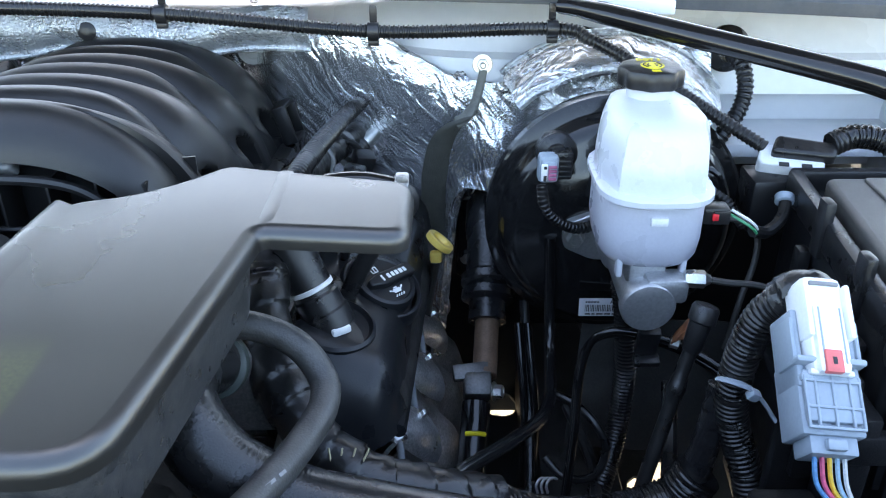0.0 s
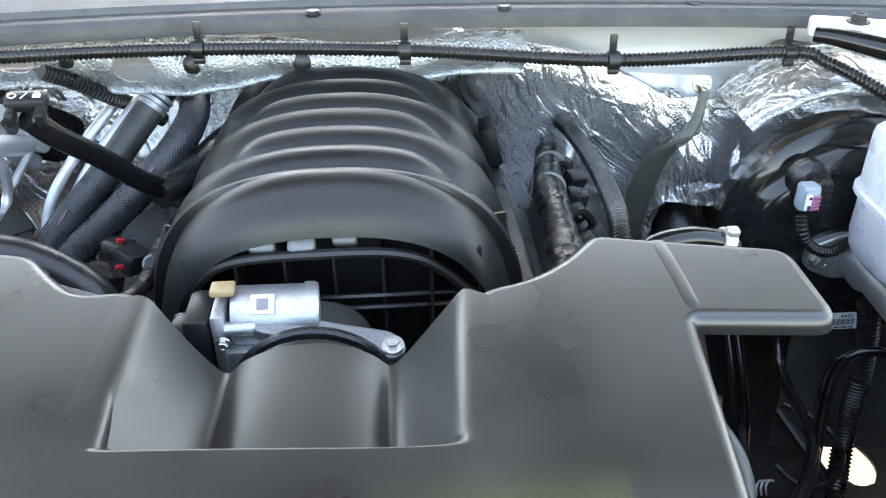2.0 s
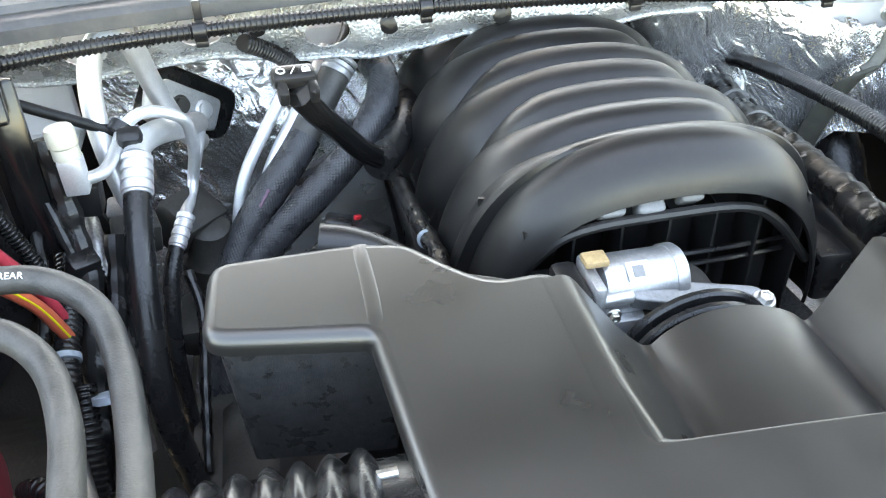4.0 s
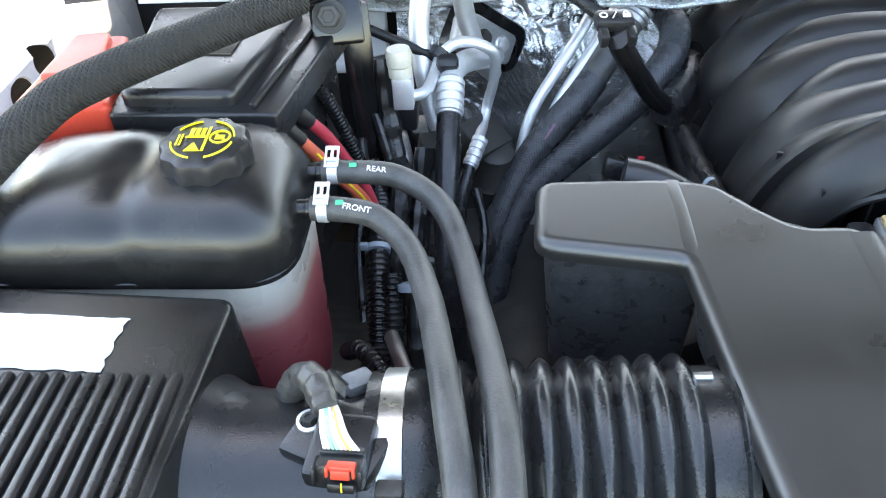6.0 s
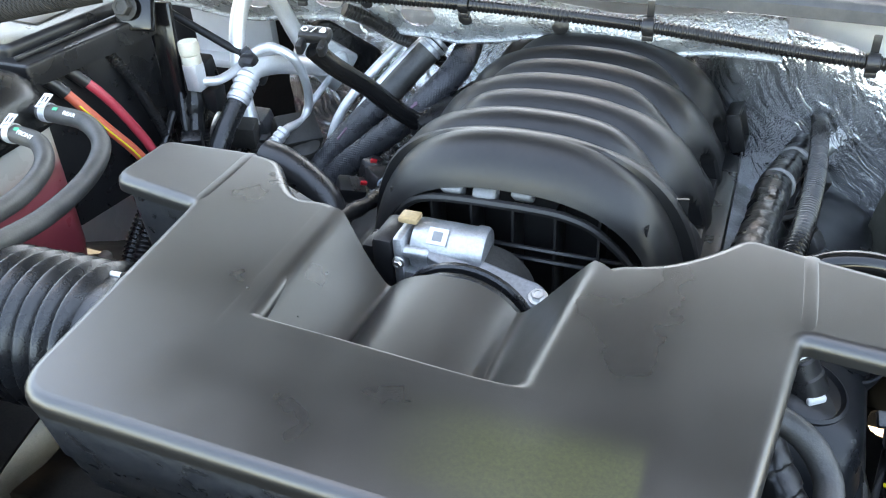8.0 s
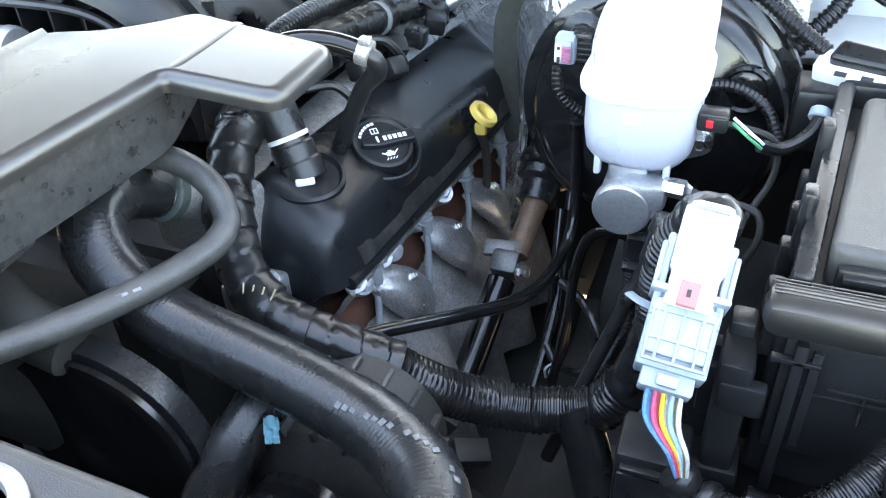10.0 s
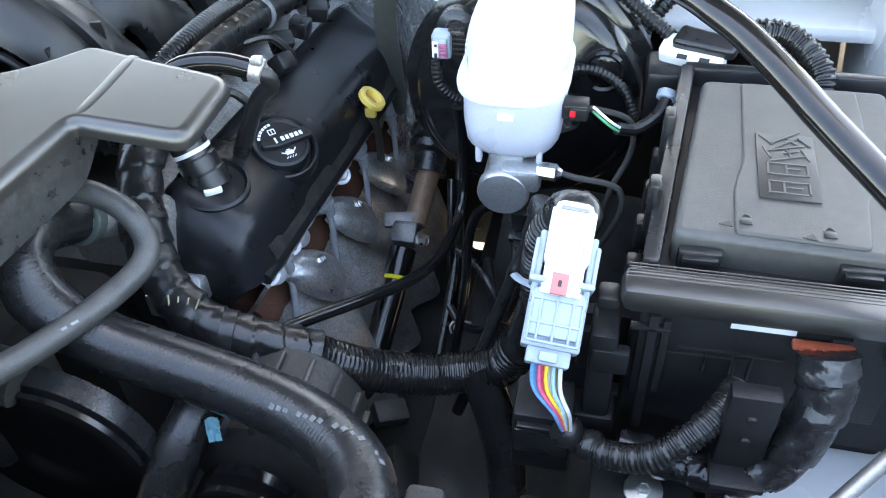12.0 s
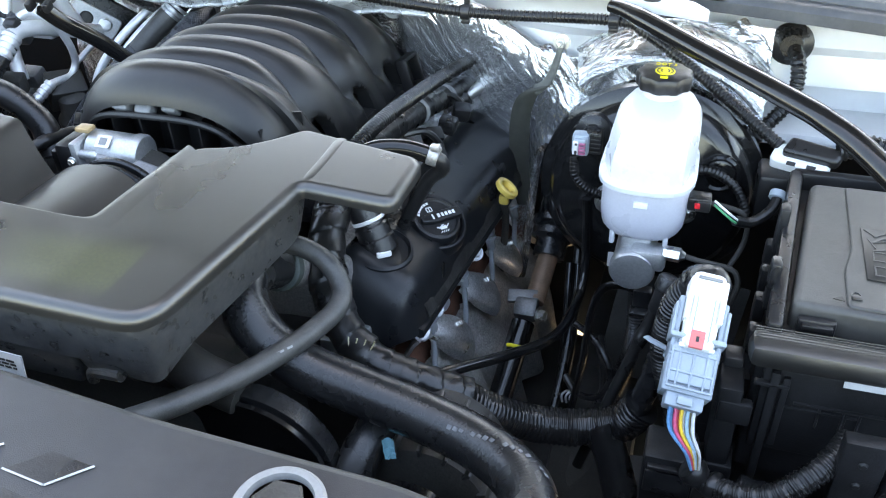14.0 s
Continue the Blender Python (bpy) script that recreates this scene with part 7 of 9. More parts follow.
def build_cowl_harness():
    t = thing("cowl_harness", "black corrugated wiring loom clipped along the cowl", "wiring loom", (-0.30, 0.91, 1.16))
    bm = B()
    loom(bm, [(-1.02, 0.88, 1.150), (-0.88, 0.905, 1.160)] + CLIPS + [(0.160, 0.904, 1.136), (0.205, 0.885, 1.116), (0.250, 0.862, 1.092), (0.290, 0.840, 1.070), (0.335, 0.815, 1.046)], 0.0078, 0.0052)
    part("loom", bm, M_LOOM, t)
    for x, y, z in CLIPS:
        bm = B()
        lathe(bm, (x - 0.0065, y, z), (1, 0, 0), [(0.0078, 0), (0.0098, 0.0005), (0.0098, 0.0125), (0.0078, 0.013)], 20)
        rbox(bm, (x, y + 0.006, z + 0.016), (0.008, 0.004, 0.022), 0.001)
        rbox(bm, (x, y - 0.002, z - 0.012), (0.012, 0.006, 0.006), 0.001)
        part("clip", bm, M_BLACK, t)
    bm = B()
    tube(bm, [(0.345, 0.985, 1.100), (0.350, 0.960, 1.092), (0.352, 0.945, 1.070), (0.345, 0.935, 1.045), (0.325, 0.92, 1.022), (0.31, 0.91, 1.00)], 0.010, 12, 0.0012, ribbed(0.006, 0.15))
    solo("grommet_loom", bm, M_LOOM, "thick corrugated loom leaving a rubber grommet", "wiring loom")
    bm = B()
    lathe(bm, (0.340, 0.998, 1.103), (0, -1, 0.1), [(0.028, 0), (0.028, 0.004), (0.022, 0.010), (0.017, 0.012), (0.014, 0.016)], 28)
    solo("grommet", bm, M_RUBBER, "round dark rubber grommet in the white panel", "grommet")
    # studs, pins and bracket on the cowl
    for x, y in ((-0.40, 0.968), (-0.19, 0.966), (0.02, 0.957), (0.24, 0.905)):
        bm = B()
        lathe(bm, (x, y, 1.186), (0, 0, 1), [(0.010, 0), (0.010, 0.002), (0.007, 0.005), (0.003, 0.0055)], 20)
        solo("push_pin", bm, M_BLACK, "black push pin in the cowl trim", "push pin", "cowl pins")
    b = thing("brace_bracket", "white painted brace bracket with a dark bolt at the cowl", "bracket", (0.165, 0.87, 1.18))
    bm = B()
    o = rounded([Vector((0.118, 0.875)), Vector((0.235, 0.845)), Vector((0.215, 0.875)), Vector((0.128, 0.905))], 0.008)
    prism(bm, o, 1.176, 1.190, 0.003)
    part("plate", bm, M_WHITE, b)
    bm = B()
    bolt(bm, (0.165, 0.872, 1.190), (0, 0, 1), 0.008, 0.007)
    part("bolt", bm, M_DARK, b)
    # hood-side braces: bare black on one side, sleeved on the other
    t = thing("cowl_brace", "glossy black tubular brace from the cowl to the fender", "body brace", (0.30, 0.70, 1.16))
    bm = B()
    tube(bm, [(0.120, 0.868, 1.180), (0.150, 0.843, 1.180), (0.250, 0.738, 1.174), (0.330, 0.655, 1.169), (0.352, 0.631, 1.166), (0.372, 0.610, 1.161), (0.392, 0.587, 1.153), (0.412, 0.564, 1.143), (0.437, 0.535, 1.130), (0.55, 0.41, 1.075)], 0.0125, 18, 0.006, lambda s, L: 0.75 + 0.25 * min(1, s / 0.05), flat=0.85)
    part("tube", bm, M_GLOSSBLACK, t)
    t = thing("cowl_brace", "tubular brace in a woven black sleeve over the battery", "body brace", (-1.05, 0.68, 1.18))
    bm = B()
    tube(bm, [(-0.945, 0.795, 1.195), (-1.08, 0.655, 1.190), (-1.118, 0.598, 1.182), (-1.165, 0.515, 1.150), (-1.25, 0.41, 1.10)], 0.0165, 64, 0.0018, None, 1.0, braid(20, 0.0052, 0.018))
    part("sleeve", bm, M_SLEEVE, t, "woven black fabric sleeve")
    bm = B()
    tube(bm, [(-0.900, 0.85, 1.190), (-0.945, 0.795, 1.195), (-0.96, 0.78, 1.195)], 0.012, 14)
    part("tube", bm, M_GLOSSBLACK, t)
    t = thing("brace_bracket", "black steel brace bracket bolted beside the battery", "bracket", (-0.92, 0.81, 1.10))
    bm = B()
    rbox(bm, (-0.918, 0.818, 1.165), (0.050, 0.014, 0.055), 0.004, Euler((radians(-25), 0, radians(10))).to_matrix())
    rbox(bm, (-0.905, 0.84, 1.08), (0.03, 0.010, 0.17), 0.004, Euler((radians(-8), 0, radians(10))).to_matrix())
    part("plate", bm, M_GLOSSBLACK, t)
    bm = B()
    bolt(bm, (-0.922, 0.806, 1.170), (0.1, -0.9, 0.4), 0.011, 0.010)
    part("bolt", bm, M_DARK, t)
    # grey foil cloth under the left cowl, with two oval holes
    bm = B()

    def cloth(u, v):
        x = -1.06 + 0.90 * u
        z = 1.168 - 0.022 * max(0, min(1, (x + 0.60) / 0.1)) - (0.072 - 0.022 * max(0, min(1, (x + 0.56) / 0.1))) * v + 0.006 * math.sin(x * 23)
        y = 1.006 - 0.014 * math.sin(math.pi * min(1, v * 1.1)) + 0.004 * noise.noise(Vector((x, z, 0)) * 25)
        return Vector((x, y, z))
    sheet(bm, cloth, 300, 30)
    for hx, hz in ((-0.612, 1.123), (-0.743, 1.138), (-0.86, 1.130)):
        round_hole(bm, (hx, hz), 0.024, 0.019, 0)
    ext = bmesh.ops.extrude_face_region(bm, geom=bm.faces[:])
    bmesh.ops.translate(bm, verts=[e for e in ext["geom"] if isinstance(e, bmesh.types.BMVert)], vec=(0, -0.003, 0))
    strip = solo("insulation_strip", bm, M_FOILCLOTH, "dull grey foil cloth strip with oval holes under the cowl", "insulation", smooth=60)
    bm = B()
    tube(bm, [cloth(i / 60, 1.0) + Vector((0, -0.002, 0)) for i in range(61)], 0.0032, 8, 0.01)
    part("edge_binding", bm, M_FOILCLOTH, strip, "rolled lower edge of the foil cloth")
    for px in (-0.685, -0.545, -0.42):
        bm = B()
        q = cloth((px + 1.06) / 0.90, 0.45)
        lathe(bm, q, (0, -1, 0.15), [(0.011, -0.002), (0.011, 0.002), (0.007, 0.004), (0.003, 0.0045)], 20)
        part("push_pin", bm, M_BLACK, strip)
    # lining round the booster top
    bm = B()

    def hoodlet(u, v):
        a = radians(134 - 96 * u)
        r = 0.152 + 0.024 * v
        return Vector((0.190 + r * math.cos(a), 0.895 + 0.075 * v - 0.012 * math.sin(math.pi * v), 0.955 + r * math.sin(a) + 0.003 * noise.noise(Vector((u * 9, v * 3, 0)))))
    sheet(bm, hoodlet, 60, 14, 0.003)
    collar = solo("booster_lining", bm, M_FOIL, "crumpled foil collar round the top of the brake booster", "insulation", smooth=60)
    bm = B()
    tube(bm, [hoodlet(i / 12, 1.0) + Vector((0, -0.004, 0.001)) for i in range(13)], 0.0045, 8, 0.006, flat=0.5)
    part("stitched_edge", bm, M_FOILCLOTH, collar, "dull stitched edge of the foil collar")
    bm = B()
    tube(bm, [hoodlet(i / 12, 0.0) + Vector((0, -0.002, 0)) for i in range(13)], 0.005, 8, 0.006)
    part("inner_bead", bm, M_FOILCLOTH, collar, "rolled inner bead round the booster")
    bm = B()
    rbox(bm, (0.45, 1.035, 1.025), (0.36, 0.02, 0.17), 0.006)
    rbox(bm, (0.45, 0.985, 0.995), (0.36, 0.10, 0.02), 0.008)
    solo("wall_side_panel", bm, M_WHITE, "white painted panel beside the brake booster", "body panel", kind="structure")
    bm = B()
    lathe(bm, (-0.255, 1.112, 1.072), (0, -1, 0.2), [(0.020, 0), (0.020, 0.004), (0.013, 0.005), (0.012, 0.008), (0.006, 0.008)], 24)
    solo("foil_washer", bm, M_NYLON, "pale plastic push washer holding the foil", "push washer")


build_cowl_harness()


# ---- refrigerant lines and heater hoses ----
def ferrule(bm, p0, p1, r, n=4):
    p0, p1 = Vector(p0), Vector(p1)
    L = (p1 - p0).length
    prof = [(r * 0.8, 0)]
    for i in range(n):
        a = L * i / n
        prof += [(r, a + 0.001), (r, a + L / n * 0.65), (r * 0.88, a + L / n * 0.75), (r * 0.88, a + L / n * 0.95)]
    prof += [(r * 0.8, L)]
    lathe(bm, p0, p1 - p0, prof, 24)


def build_lines():
    t = thing("refrigerant_pipe", "thick bare aluminium refrigerant pipe bent in a U", "refrigerant pipe", (-0.83, 0.93, 1.05))
    bm = B()
    tube(bm, [(-0.825, 0.880, 0.985), (-0.840, 0.895, 1.030), (-0.850, 0.918, 1.090), (-0.845, 0.938, 1.138), (-0.826, 0.950, 1.158), (-0.808, 0.962, 1.140), (-0.800, 0.985, 1.085), (-0.785, 1.010, 1.020), (-0.770, 1.03, 0.99)], 0.0115, 18)
    part("pipe", bm, M_PIPE, t)
    t = thing("suction_hose", "black refrigerant hose with a crimped aluminium ferrule", "refrigerant hose", (-0.815, 0.80, 0.98))
    bm = B()
    tube(bm, [(-0.815, 0.868, 1.050), (-0.816, 0.845, 1.036), (-0.817, 0.800, 1.005), (-0.818, 0.755, 0.955), (-0.815, 0.715, 0.88), (-0.80, 0.69, 0.78)], 0.0135, 18)
    part("hose", bm, M_RUBBER, t)
    bm = B()
    ferrule(bm, (-0.8145, 0.880, 1.060), (-0.816, 0.845, 1.037), 0.0155)
    part("ferrule", bm, M_PIPE, t)
    bm = B()
    tube(bm, [(-0.8145, 0.880, 1.060), (-0.812, 0.898, 1.064), (-0.800, 0.935, 1.056), (-0.780, 0.985, 1.035), (-0.768, 1.02, 1.02)], 0.0130, 16)
    part("elbow", bm, M_PIPE, t)
    bm = B()
    rbox(bm, (-0.818, 0.898, 1.062), (0.024, 0.020, 0.050), 0.006, Euler((0.5, 0, 0)).to_matrix())
    lathe(bm, (-0.832, 0.905, 1.074), (0.5, 0.6, 0.5), [(0.0068, 0), (0.0115, 0.001), (0.0115, 0.012), (0.0068, 0.013)], 18)
    part("pipe_clip", bm, M_BLACK, t)
    t = thing("service_port", "pale capped refrigerant service port on an aluminium tube", "service port", (-0.86, 0.835, 1.06))
    bm = B()
    lathe(bm, (-0.8625, 0.833, 1.092), (-0.03, 0.03, 1), [(0.010, 0), (0.0125, 0.001), (0.0125, 0.010), (0.0115, 0.012), (0.0135, 0.014), (0.0135, 0.026), (0.012, 0.030), (0.004, 0.0305)], 12)
    part("cap", bm, M_IVORY, t, "ivory plastic cap")
    bm = B()
    rbox(bm, (-0.8610, 0.831, 1.076), (0.021, 0.019, 0.036), 0.002)
    part("block", bm, M_PIPE, t)
    bm = B()
    tube(bm, [(-0.856, 0.833, 1.068), (-0.840, 0.850, 1.065), (-0.832, 0.885, 1.068), (-0.825, 0.910, 1.078), (-0.808, 0.921, 1.086), (-0.787, 0.922, 1.084), (-0.769, 0.924, 1.072), (-0.767, 0.936, 1.046), (-0.770, 0.948, 1.018), (-0.777, 0.955, 0.988), (-0.781, 0.938, 0.972), (-0.785, 0.910, 0.974), (-0.787, 0.893, 0.974)], 0.0062, 14)
    part("tube", bm, M_PIPE, t)
    bm = B()
    ferrule(bm, (-0.784, 0.897, 0.977), (-0.797, 0.866, 0.957), 0.0095, 4)
    part("ferrule", bm, M_PIPE, t)
    bm = B()
    tube(bm, [(-0.797, 0.868, 0.958), (-0.806, 0.842, 0.930), (-0.812, 0.81, 0.87), (-0.81, 0.78, 0.78)], 0.0085, 12)
    part("hose", bm, M_RUBBER, t)
    bm = B()
    tube(bm, [(-0.776, 0.954, 0.988), (-0.770, 0.980, 1.000), (-0.765, 1.008, 1.012), (-0.767, 1.034, 1.020)], 0.0050, 12)
    part("return_tube", bm, M_PIPE, t)
    t = thing("expansion_block", "aluminium expansion valve block on a gasket at the firewall", "valve block", (-0.77, 1.07, 1.0))
    em = axes((-0.773, 1.021, 1.040), (0.66, 0.52, -0.52), (0.10, 0.45, 0.90))
    bm = B()
    o = rounded([Vector((-0.046, -0.020)), Vector((0.040, -0.022)), Vector((0.046, 0.016)), Vector((-0.036, 0.026))], 0.008)
    prism(bm, o, -0.014, 0.0, 0.002, em)
    rbox(bm, em @ Vector((-0.022, 0.0, -0.022)), (0.040, 0.044, 0.020), 0.006, em.to_3x3())
    part("plate", bm, M_CASTPALE, t)
    bm = B()
    prism(bm, rounded([Vector((-0.056, -0.030)), Vector((0.060, -0.034)), Vector((0.076, 0.030)), Vector((-0.040, 0.044))], 0.022), -0.050, -0.018, 0.004, em @ Matrix.Translation((0.022, 0.006, -0.010)))
    part("gasket", bm, M_RUBBER, t)
    for dx in (-0.012, 0.020):
        bm = B()
        lathe(bm, em @ Vector((dx, 0.0, -0.001)), em.to_3x3() @ Vector((0, 0, 1)), [(0.0115, 0), (0.0115, 0.002), (0.0085, 0.003), (0.0085, 0.007), (0.004, 0.0075)], 22)
        part("bolt" if dx < 0 else "pipe_collar", bm, M_DARK if dx < 0 else M_PIPE, t)
    for k in (0, 1):
        bm = B()
        o = Vector((0.026, 0.0, 0.0)) * k
        tube(bm, [Vector(p) + o for p in ((-0.640, 1.055, 1.080), (-0.660, 1.010, 1.062), (-0.690, 0.972, 1.030), (-0.722, 0.945, 0.985), (-0.738, 0.925, 0.93), (-0.75, 0.90, 0.85))], 0.0068, 12)
        solo("transmission_line", bm, M_PIPE, "thin bare aluminium line running down past the hoses", "metal pipe", "thin aluminium lines")
    bm = B()
    tube(bm, [(-0.985, 0.895, 1.158), (-0.93, 0.899, 1.128), (-0.86, 0.905, 1.090), (-0.835, 0.91, 1.075)], 0.0055, 12)
    solo("support_rod", bm, M_SHADEBLACK, "thin black support rod slanting behind the service port", "support rod")
    # heater hoses in braided sleeves
    H1 = [(-0.606, 1.010, 1.068), (-0.640, 0.975, 1.030), (-0.672, 0.944, 0.995), (-0.705, 0.925, 0.962), (-0.735, 0.905, 0.925), (-0.765, 0.87, 0.87), (-0.79, 0.82, 0.79)]
    H2 = [(-0.562, 1.045, 1.064), (-0.556, 1.000, 1.060), (-0.566, 0.960, 1.045), (-0.600, 0.930, 1.012), (-0.645, 0.912, 0.975), (-0.690, 0.900, 0.938), (-0.730, 0.885, 0.90), (-0.76, 0.85, 0.84), (-0.78, 0.80, 0.76)]
    for pts, lab in ((H1, "black heater hose in a braided sleeve with a plain end"), (H2, "black heater hose in a braided sleeve")):
        t = thing("heater_hose", lab, "heater hose", pts[3], "braided heater hoses")
        bm = B()
        tube(bm, pts if pts is H2 else [(-0.650, 0.962, 1.018)] + H1[2:], 0.0178, 150, 0.0011, None, 1.0, braid(27, 0.0046, 0.052))
        part("sleeve", bm, M_BRAID, t)
        bm = B()
        d = (Vector(pts[0]) - Vector(pts[1])).normalized()
        ferrule(bm, Vector(pts[0]) - d * 0.004, Vector(pts[0]) + d * 0.020, 0.0185, 3)
        part("clamp", bm, M_CASTPALE, t, "pale crimped clamp")
        bm = B()
        if pts is H1:
            tube(bm, [Vector(pts[0]) + d * 0.01, Vector(pts[0]) + d * 0.045, Vector(pts[0]) + d * 0.075 + Vector((0, 0.02, 0.01))], 0.0165, 18)
            part("hose_end", bm, M_RUBBER, t)
        else:
            tube(bm, [Vector(pts[0]) + d * 0.01, Vector(pts[0]) + d * 0.04 + Vector((0, 0, 0.006)), Vector(pts[0]) + Vector((0.01, 0.075, 0.03))], 0.0165, 18)
            part("quick_fitting", bm, M_TANFIT, t, "pale tan plastic quick fitting")
        bm = B()
        q = Vector(pts[3])
        rbox(bm, q + Vector((0, -0.010, 0.0135)), (0.022, 0.012, 0.002), 0.0008, axes((0, 0, 0), Vector(pts[4]) - q, (0.2, 0.7, 0.6)).to_3x3())
        part("dye_mark", bm, M_DYE, t, "faint violet dye mark")
    bm = B()
    tube(bm, [(-0.607, 1.009, 1.067), (-0.630, 0.985, 1.042), (-0.660, 0.955, 1.008)], 0.0174, 18)
    solo("hose_sleeve", bm, M_RUBBERGREY, "plain rubber section of a heater hose", "rubber hose")
    # vent tube with the locking head
    t = thing("vent_tube", "glossy black vent tube with a locking quick connector", "vent tube", (-0.61, 0.85, 1.08))
    bm = B()
    tube(bm, [(-0.653, 0.788, 1.150), (-0.640, 0.808, 1.122), (-0.620, 0.846, 1.082), (-0.600, 0.870, 1.047), (-0.584, 0.886, 1.026), (-0.574, 0.896, 1.016)], 0.0116, 18)
    part("tube", bm, M_GLOSSBLACK, t)
    bm = B()
    m = axes((-0.655, 0.798, 1.160), (1, 0.12, -0.05), (0, 0.96, 0.28)) @ Matrix.Scale(0.86, 4)
    rbox(bm, m @ Vector((0, 0.004, 0.0)), (0.044, 0.024, 0.016), 0.006, m.to_3x3())
    rbox(bm, m @ Vector((-0.014, -0.016, -0.004)), (0.010, 0.020, 0.016), 0.003, m.to_3x3())
    rbox(bm, m @ Vector((0.016, -0.016, -0.004)), (0.010, 0.020, 0.016), 0.003, m.to_3x3())
    head = part("lock_head", bm, M_BLACK, t)
    bm = B()
    mm = m @ Matrix.Translation((0, 0.004, 0.0084))
    tube(bm, [mm @ Vector((-0.013 + 0.004 * math.cos(i * 0.4), 0.004 * math.sin(i * 0.4), 0)) for i in range(17)], 0.0007, 5, 0.002)
    rbox(bm, mm @ Vector((-0.001, 0, 0)), (0.0012, 0.012, 0.0006), 0, mm.to_3x3() @ Matrix.Rotation(-0.5, 3, "Z"))
    rbox(bm, mm @ Vector((0.012, -0.001, 0)), (0.008, 0.006, 0.0006), 0, mm.to_3x3())
    tube(bm, [mm @ Vector((0.012 + 0.0028 * math.cos(i * 0.4), 0.002 + 0.0035 * math.sin(i * 0.4), 0)) for i in range(9)], 0.0006, 5, 0.002)
    part("lock_mark", bm, M_WHITEINK, head, "white open and locked symbol")
    bm = B()
    tube(bm, [(-0.580, 0.886, 1.013), (-0.562, 0.915, 1.016), (-0.542, 0.96, 1.020), (-0.530, 1.01, 1.018), (-0.52, 1.06, 1.01)], 0.0175, 18)
    part("end_elbow", bm, M_RUBBER, t)
    bm = B()
    loom(bm, [(-0.700, 0.955, 1.135), (-0.675, 0.980, 1.112), (-0.652, 1.005, 1.085), (-0.632, 1.035, 1.060), (-0.61, 1.06, 1.03)], 0.0095)
    solo("side_loom", bm, M_LOOM, "black corrugated loom behind the vent tube", "wiring loom")
    # injector wiring beside the manifold's left edge
    t = thing("coil_harness", "black taped harness with small plugs beside the manifold", "wiring harness", (-0.55, 0.78, 1.0))
    bm = B()
    tube(bm, [(-0.565, 0.90, 1.00), (-0.560, 0.84, 1.005), (-0.556, 0.77, 1.012), (-0.552, 0.70, 1.02), (-0.565, 0.64, 1.03), (-0.59, 0.60, 1.02)], 0.0085, 12, 0.005, lambda s, L: 1 + 0.1 * math.sin(s * 170))
    part("wrapped_cable", bm, M_TAPE, t)
    bm = B()
    lathe(bm, (-0.5555, 0.745, 1.0145), (0, -1, 0.12), [(0.0085, 0), (0.0093, 0.0005), (0.0093, 0.005), (0.0085, 0.0055)], 18)
    part("pale_band", bm, M_GREYPLASTIC, t)
    for x, y, z in ((-0.600, 0.815, 0.975), (-0.615, 0.765, 0.985), (-0.605, 0.71, 0.985), (-0.63, 0.86, 0.96)):
        bm = B()
        rbox(bm, (x, y, z), (0.034, 0.030, 0.024), 0.004, Euler((0.2, 0.3, y * 9)).to_matrix())
        part("coil_plug", bm, M_BLACK, t)
    for x, y, z in ((-0.611, 0.824, 0.994), (-0.596, 0.765, 0.998)):
        bm = B()
        rbox(bm, (x, y, z), (0.008, 0.004, 0.005), 0.001, Euler((0.2, 0.3, 0.6)).to_matrix())
        part("red_lock", bm, material("deep_red_lock", (0.60, 0.02, 0.03), 0.4), t)
    bm = B()
    tube(bm, [(-0.655, 0.668, 1.078), (-0.630, 0.664, 1.073), (-0.602, 0.660, 1.058), (-0.580, 0.655, 1.038), (-0.567, 0.64, 1.005)], 0.0175, 16)
    solo("breather_elbow", bm, M_BLACK, "black breather elbow behind the resonator", "breather hose")
    # small clutter between tank and hoses
    t = thing("side_harness", "tape-wrapped black wiring harness between tank and pipes", "wiring harness", (-0.88, 0.78, 0.95))
    for i, pts in enumerate(([(-0.885, 0.86, 1.10), (-0.880, 0.84, 1.03), (-0.870, 0.80, 0.97), (-0.875, 0.74, 0.90), (-0.88, 0.68, 0.82)], [(-0.845, 0.84, 1.00), (-0.850, 0.80, 0.95), (-0.855, 0.74, 0.90), (-0.85, 0.66, 0.82)], [(-0.89, 0.86, 1.05), (-0.87, 0.90, 0.98), (-0.85, 0.88, 0.92), (-0.86, 0.82, 0.86)])):
        bm = B()
        tube(bm, pts, 0.012 - 0.002 * i, 10, 0.004, lambda s, L: 1 + 0.16 * math.sin(s * 150) * math.sin(s * 61))
        part("wrapped_cable", bm, M_TAPE, t)
    for i, (p, s) in enumerate((((-0.865, 0.86, 1.035), (0.03, 0.025, 0.035)), ((-0.83, 0.86, 0.985), (0.045, 0.03, 0.035)), ((-0.875, 0.81, 0.985), (0.028, 0.022, 0.04)), ((-0.79, 0.93, 0.95), (0.06, 0.05, 0.05)))):
        bm = B()
        rbox(bm, p, s, 0.004, Euler((0.2 * i, 0.1, 0.3 * i)).to_matrix())
        part("plug", bm, M_BLACK if i % 2 == 0 else M_DARK, t)
    bm = B()
    loom(bm, [(-0.872, 0.70, 0.94), (-0.870, 0.66, 0.90), (-0.872, 0.62, 0.85), (-0.88, 0.58, 0.78)], 0.011, 0.006)
    solo("lower_loom", bm, M_LOOM, "black corrugated loom dropping below the tank hoses", "wiring loom")
    bm = B()
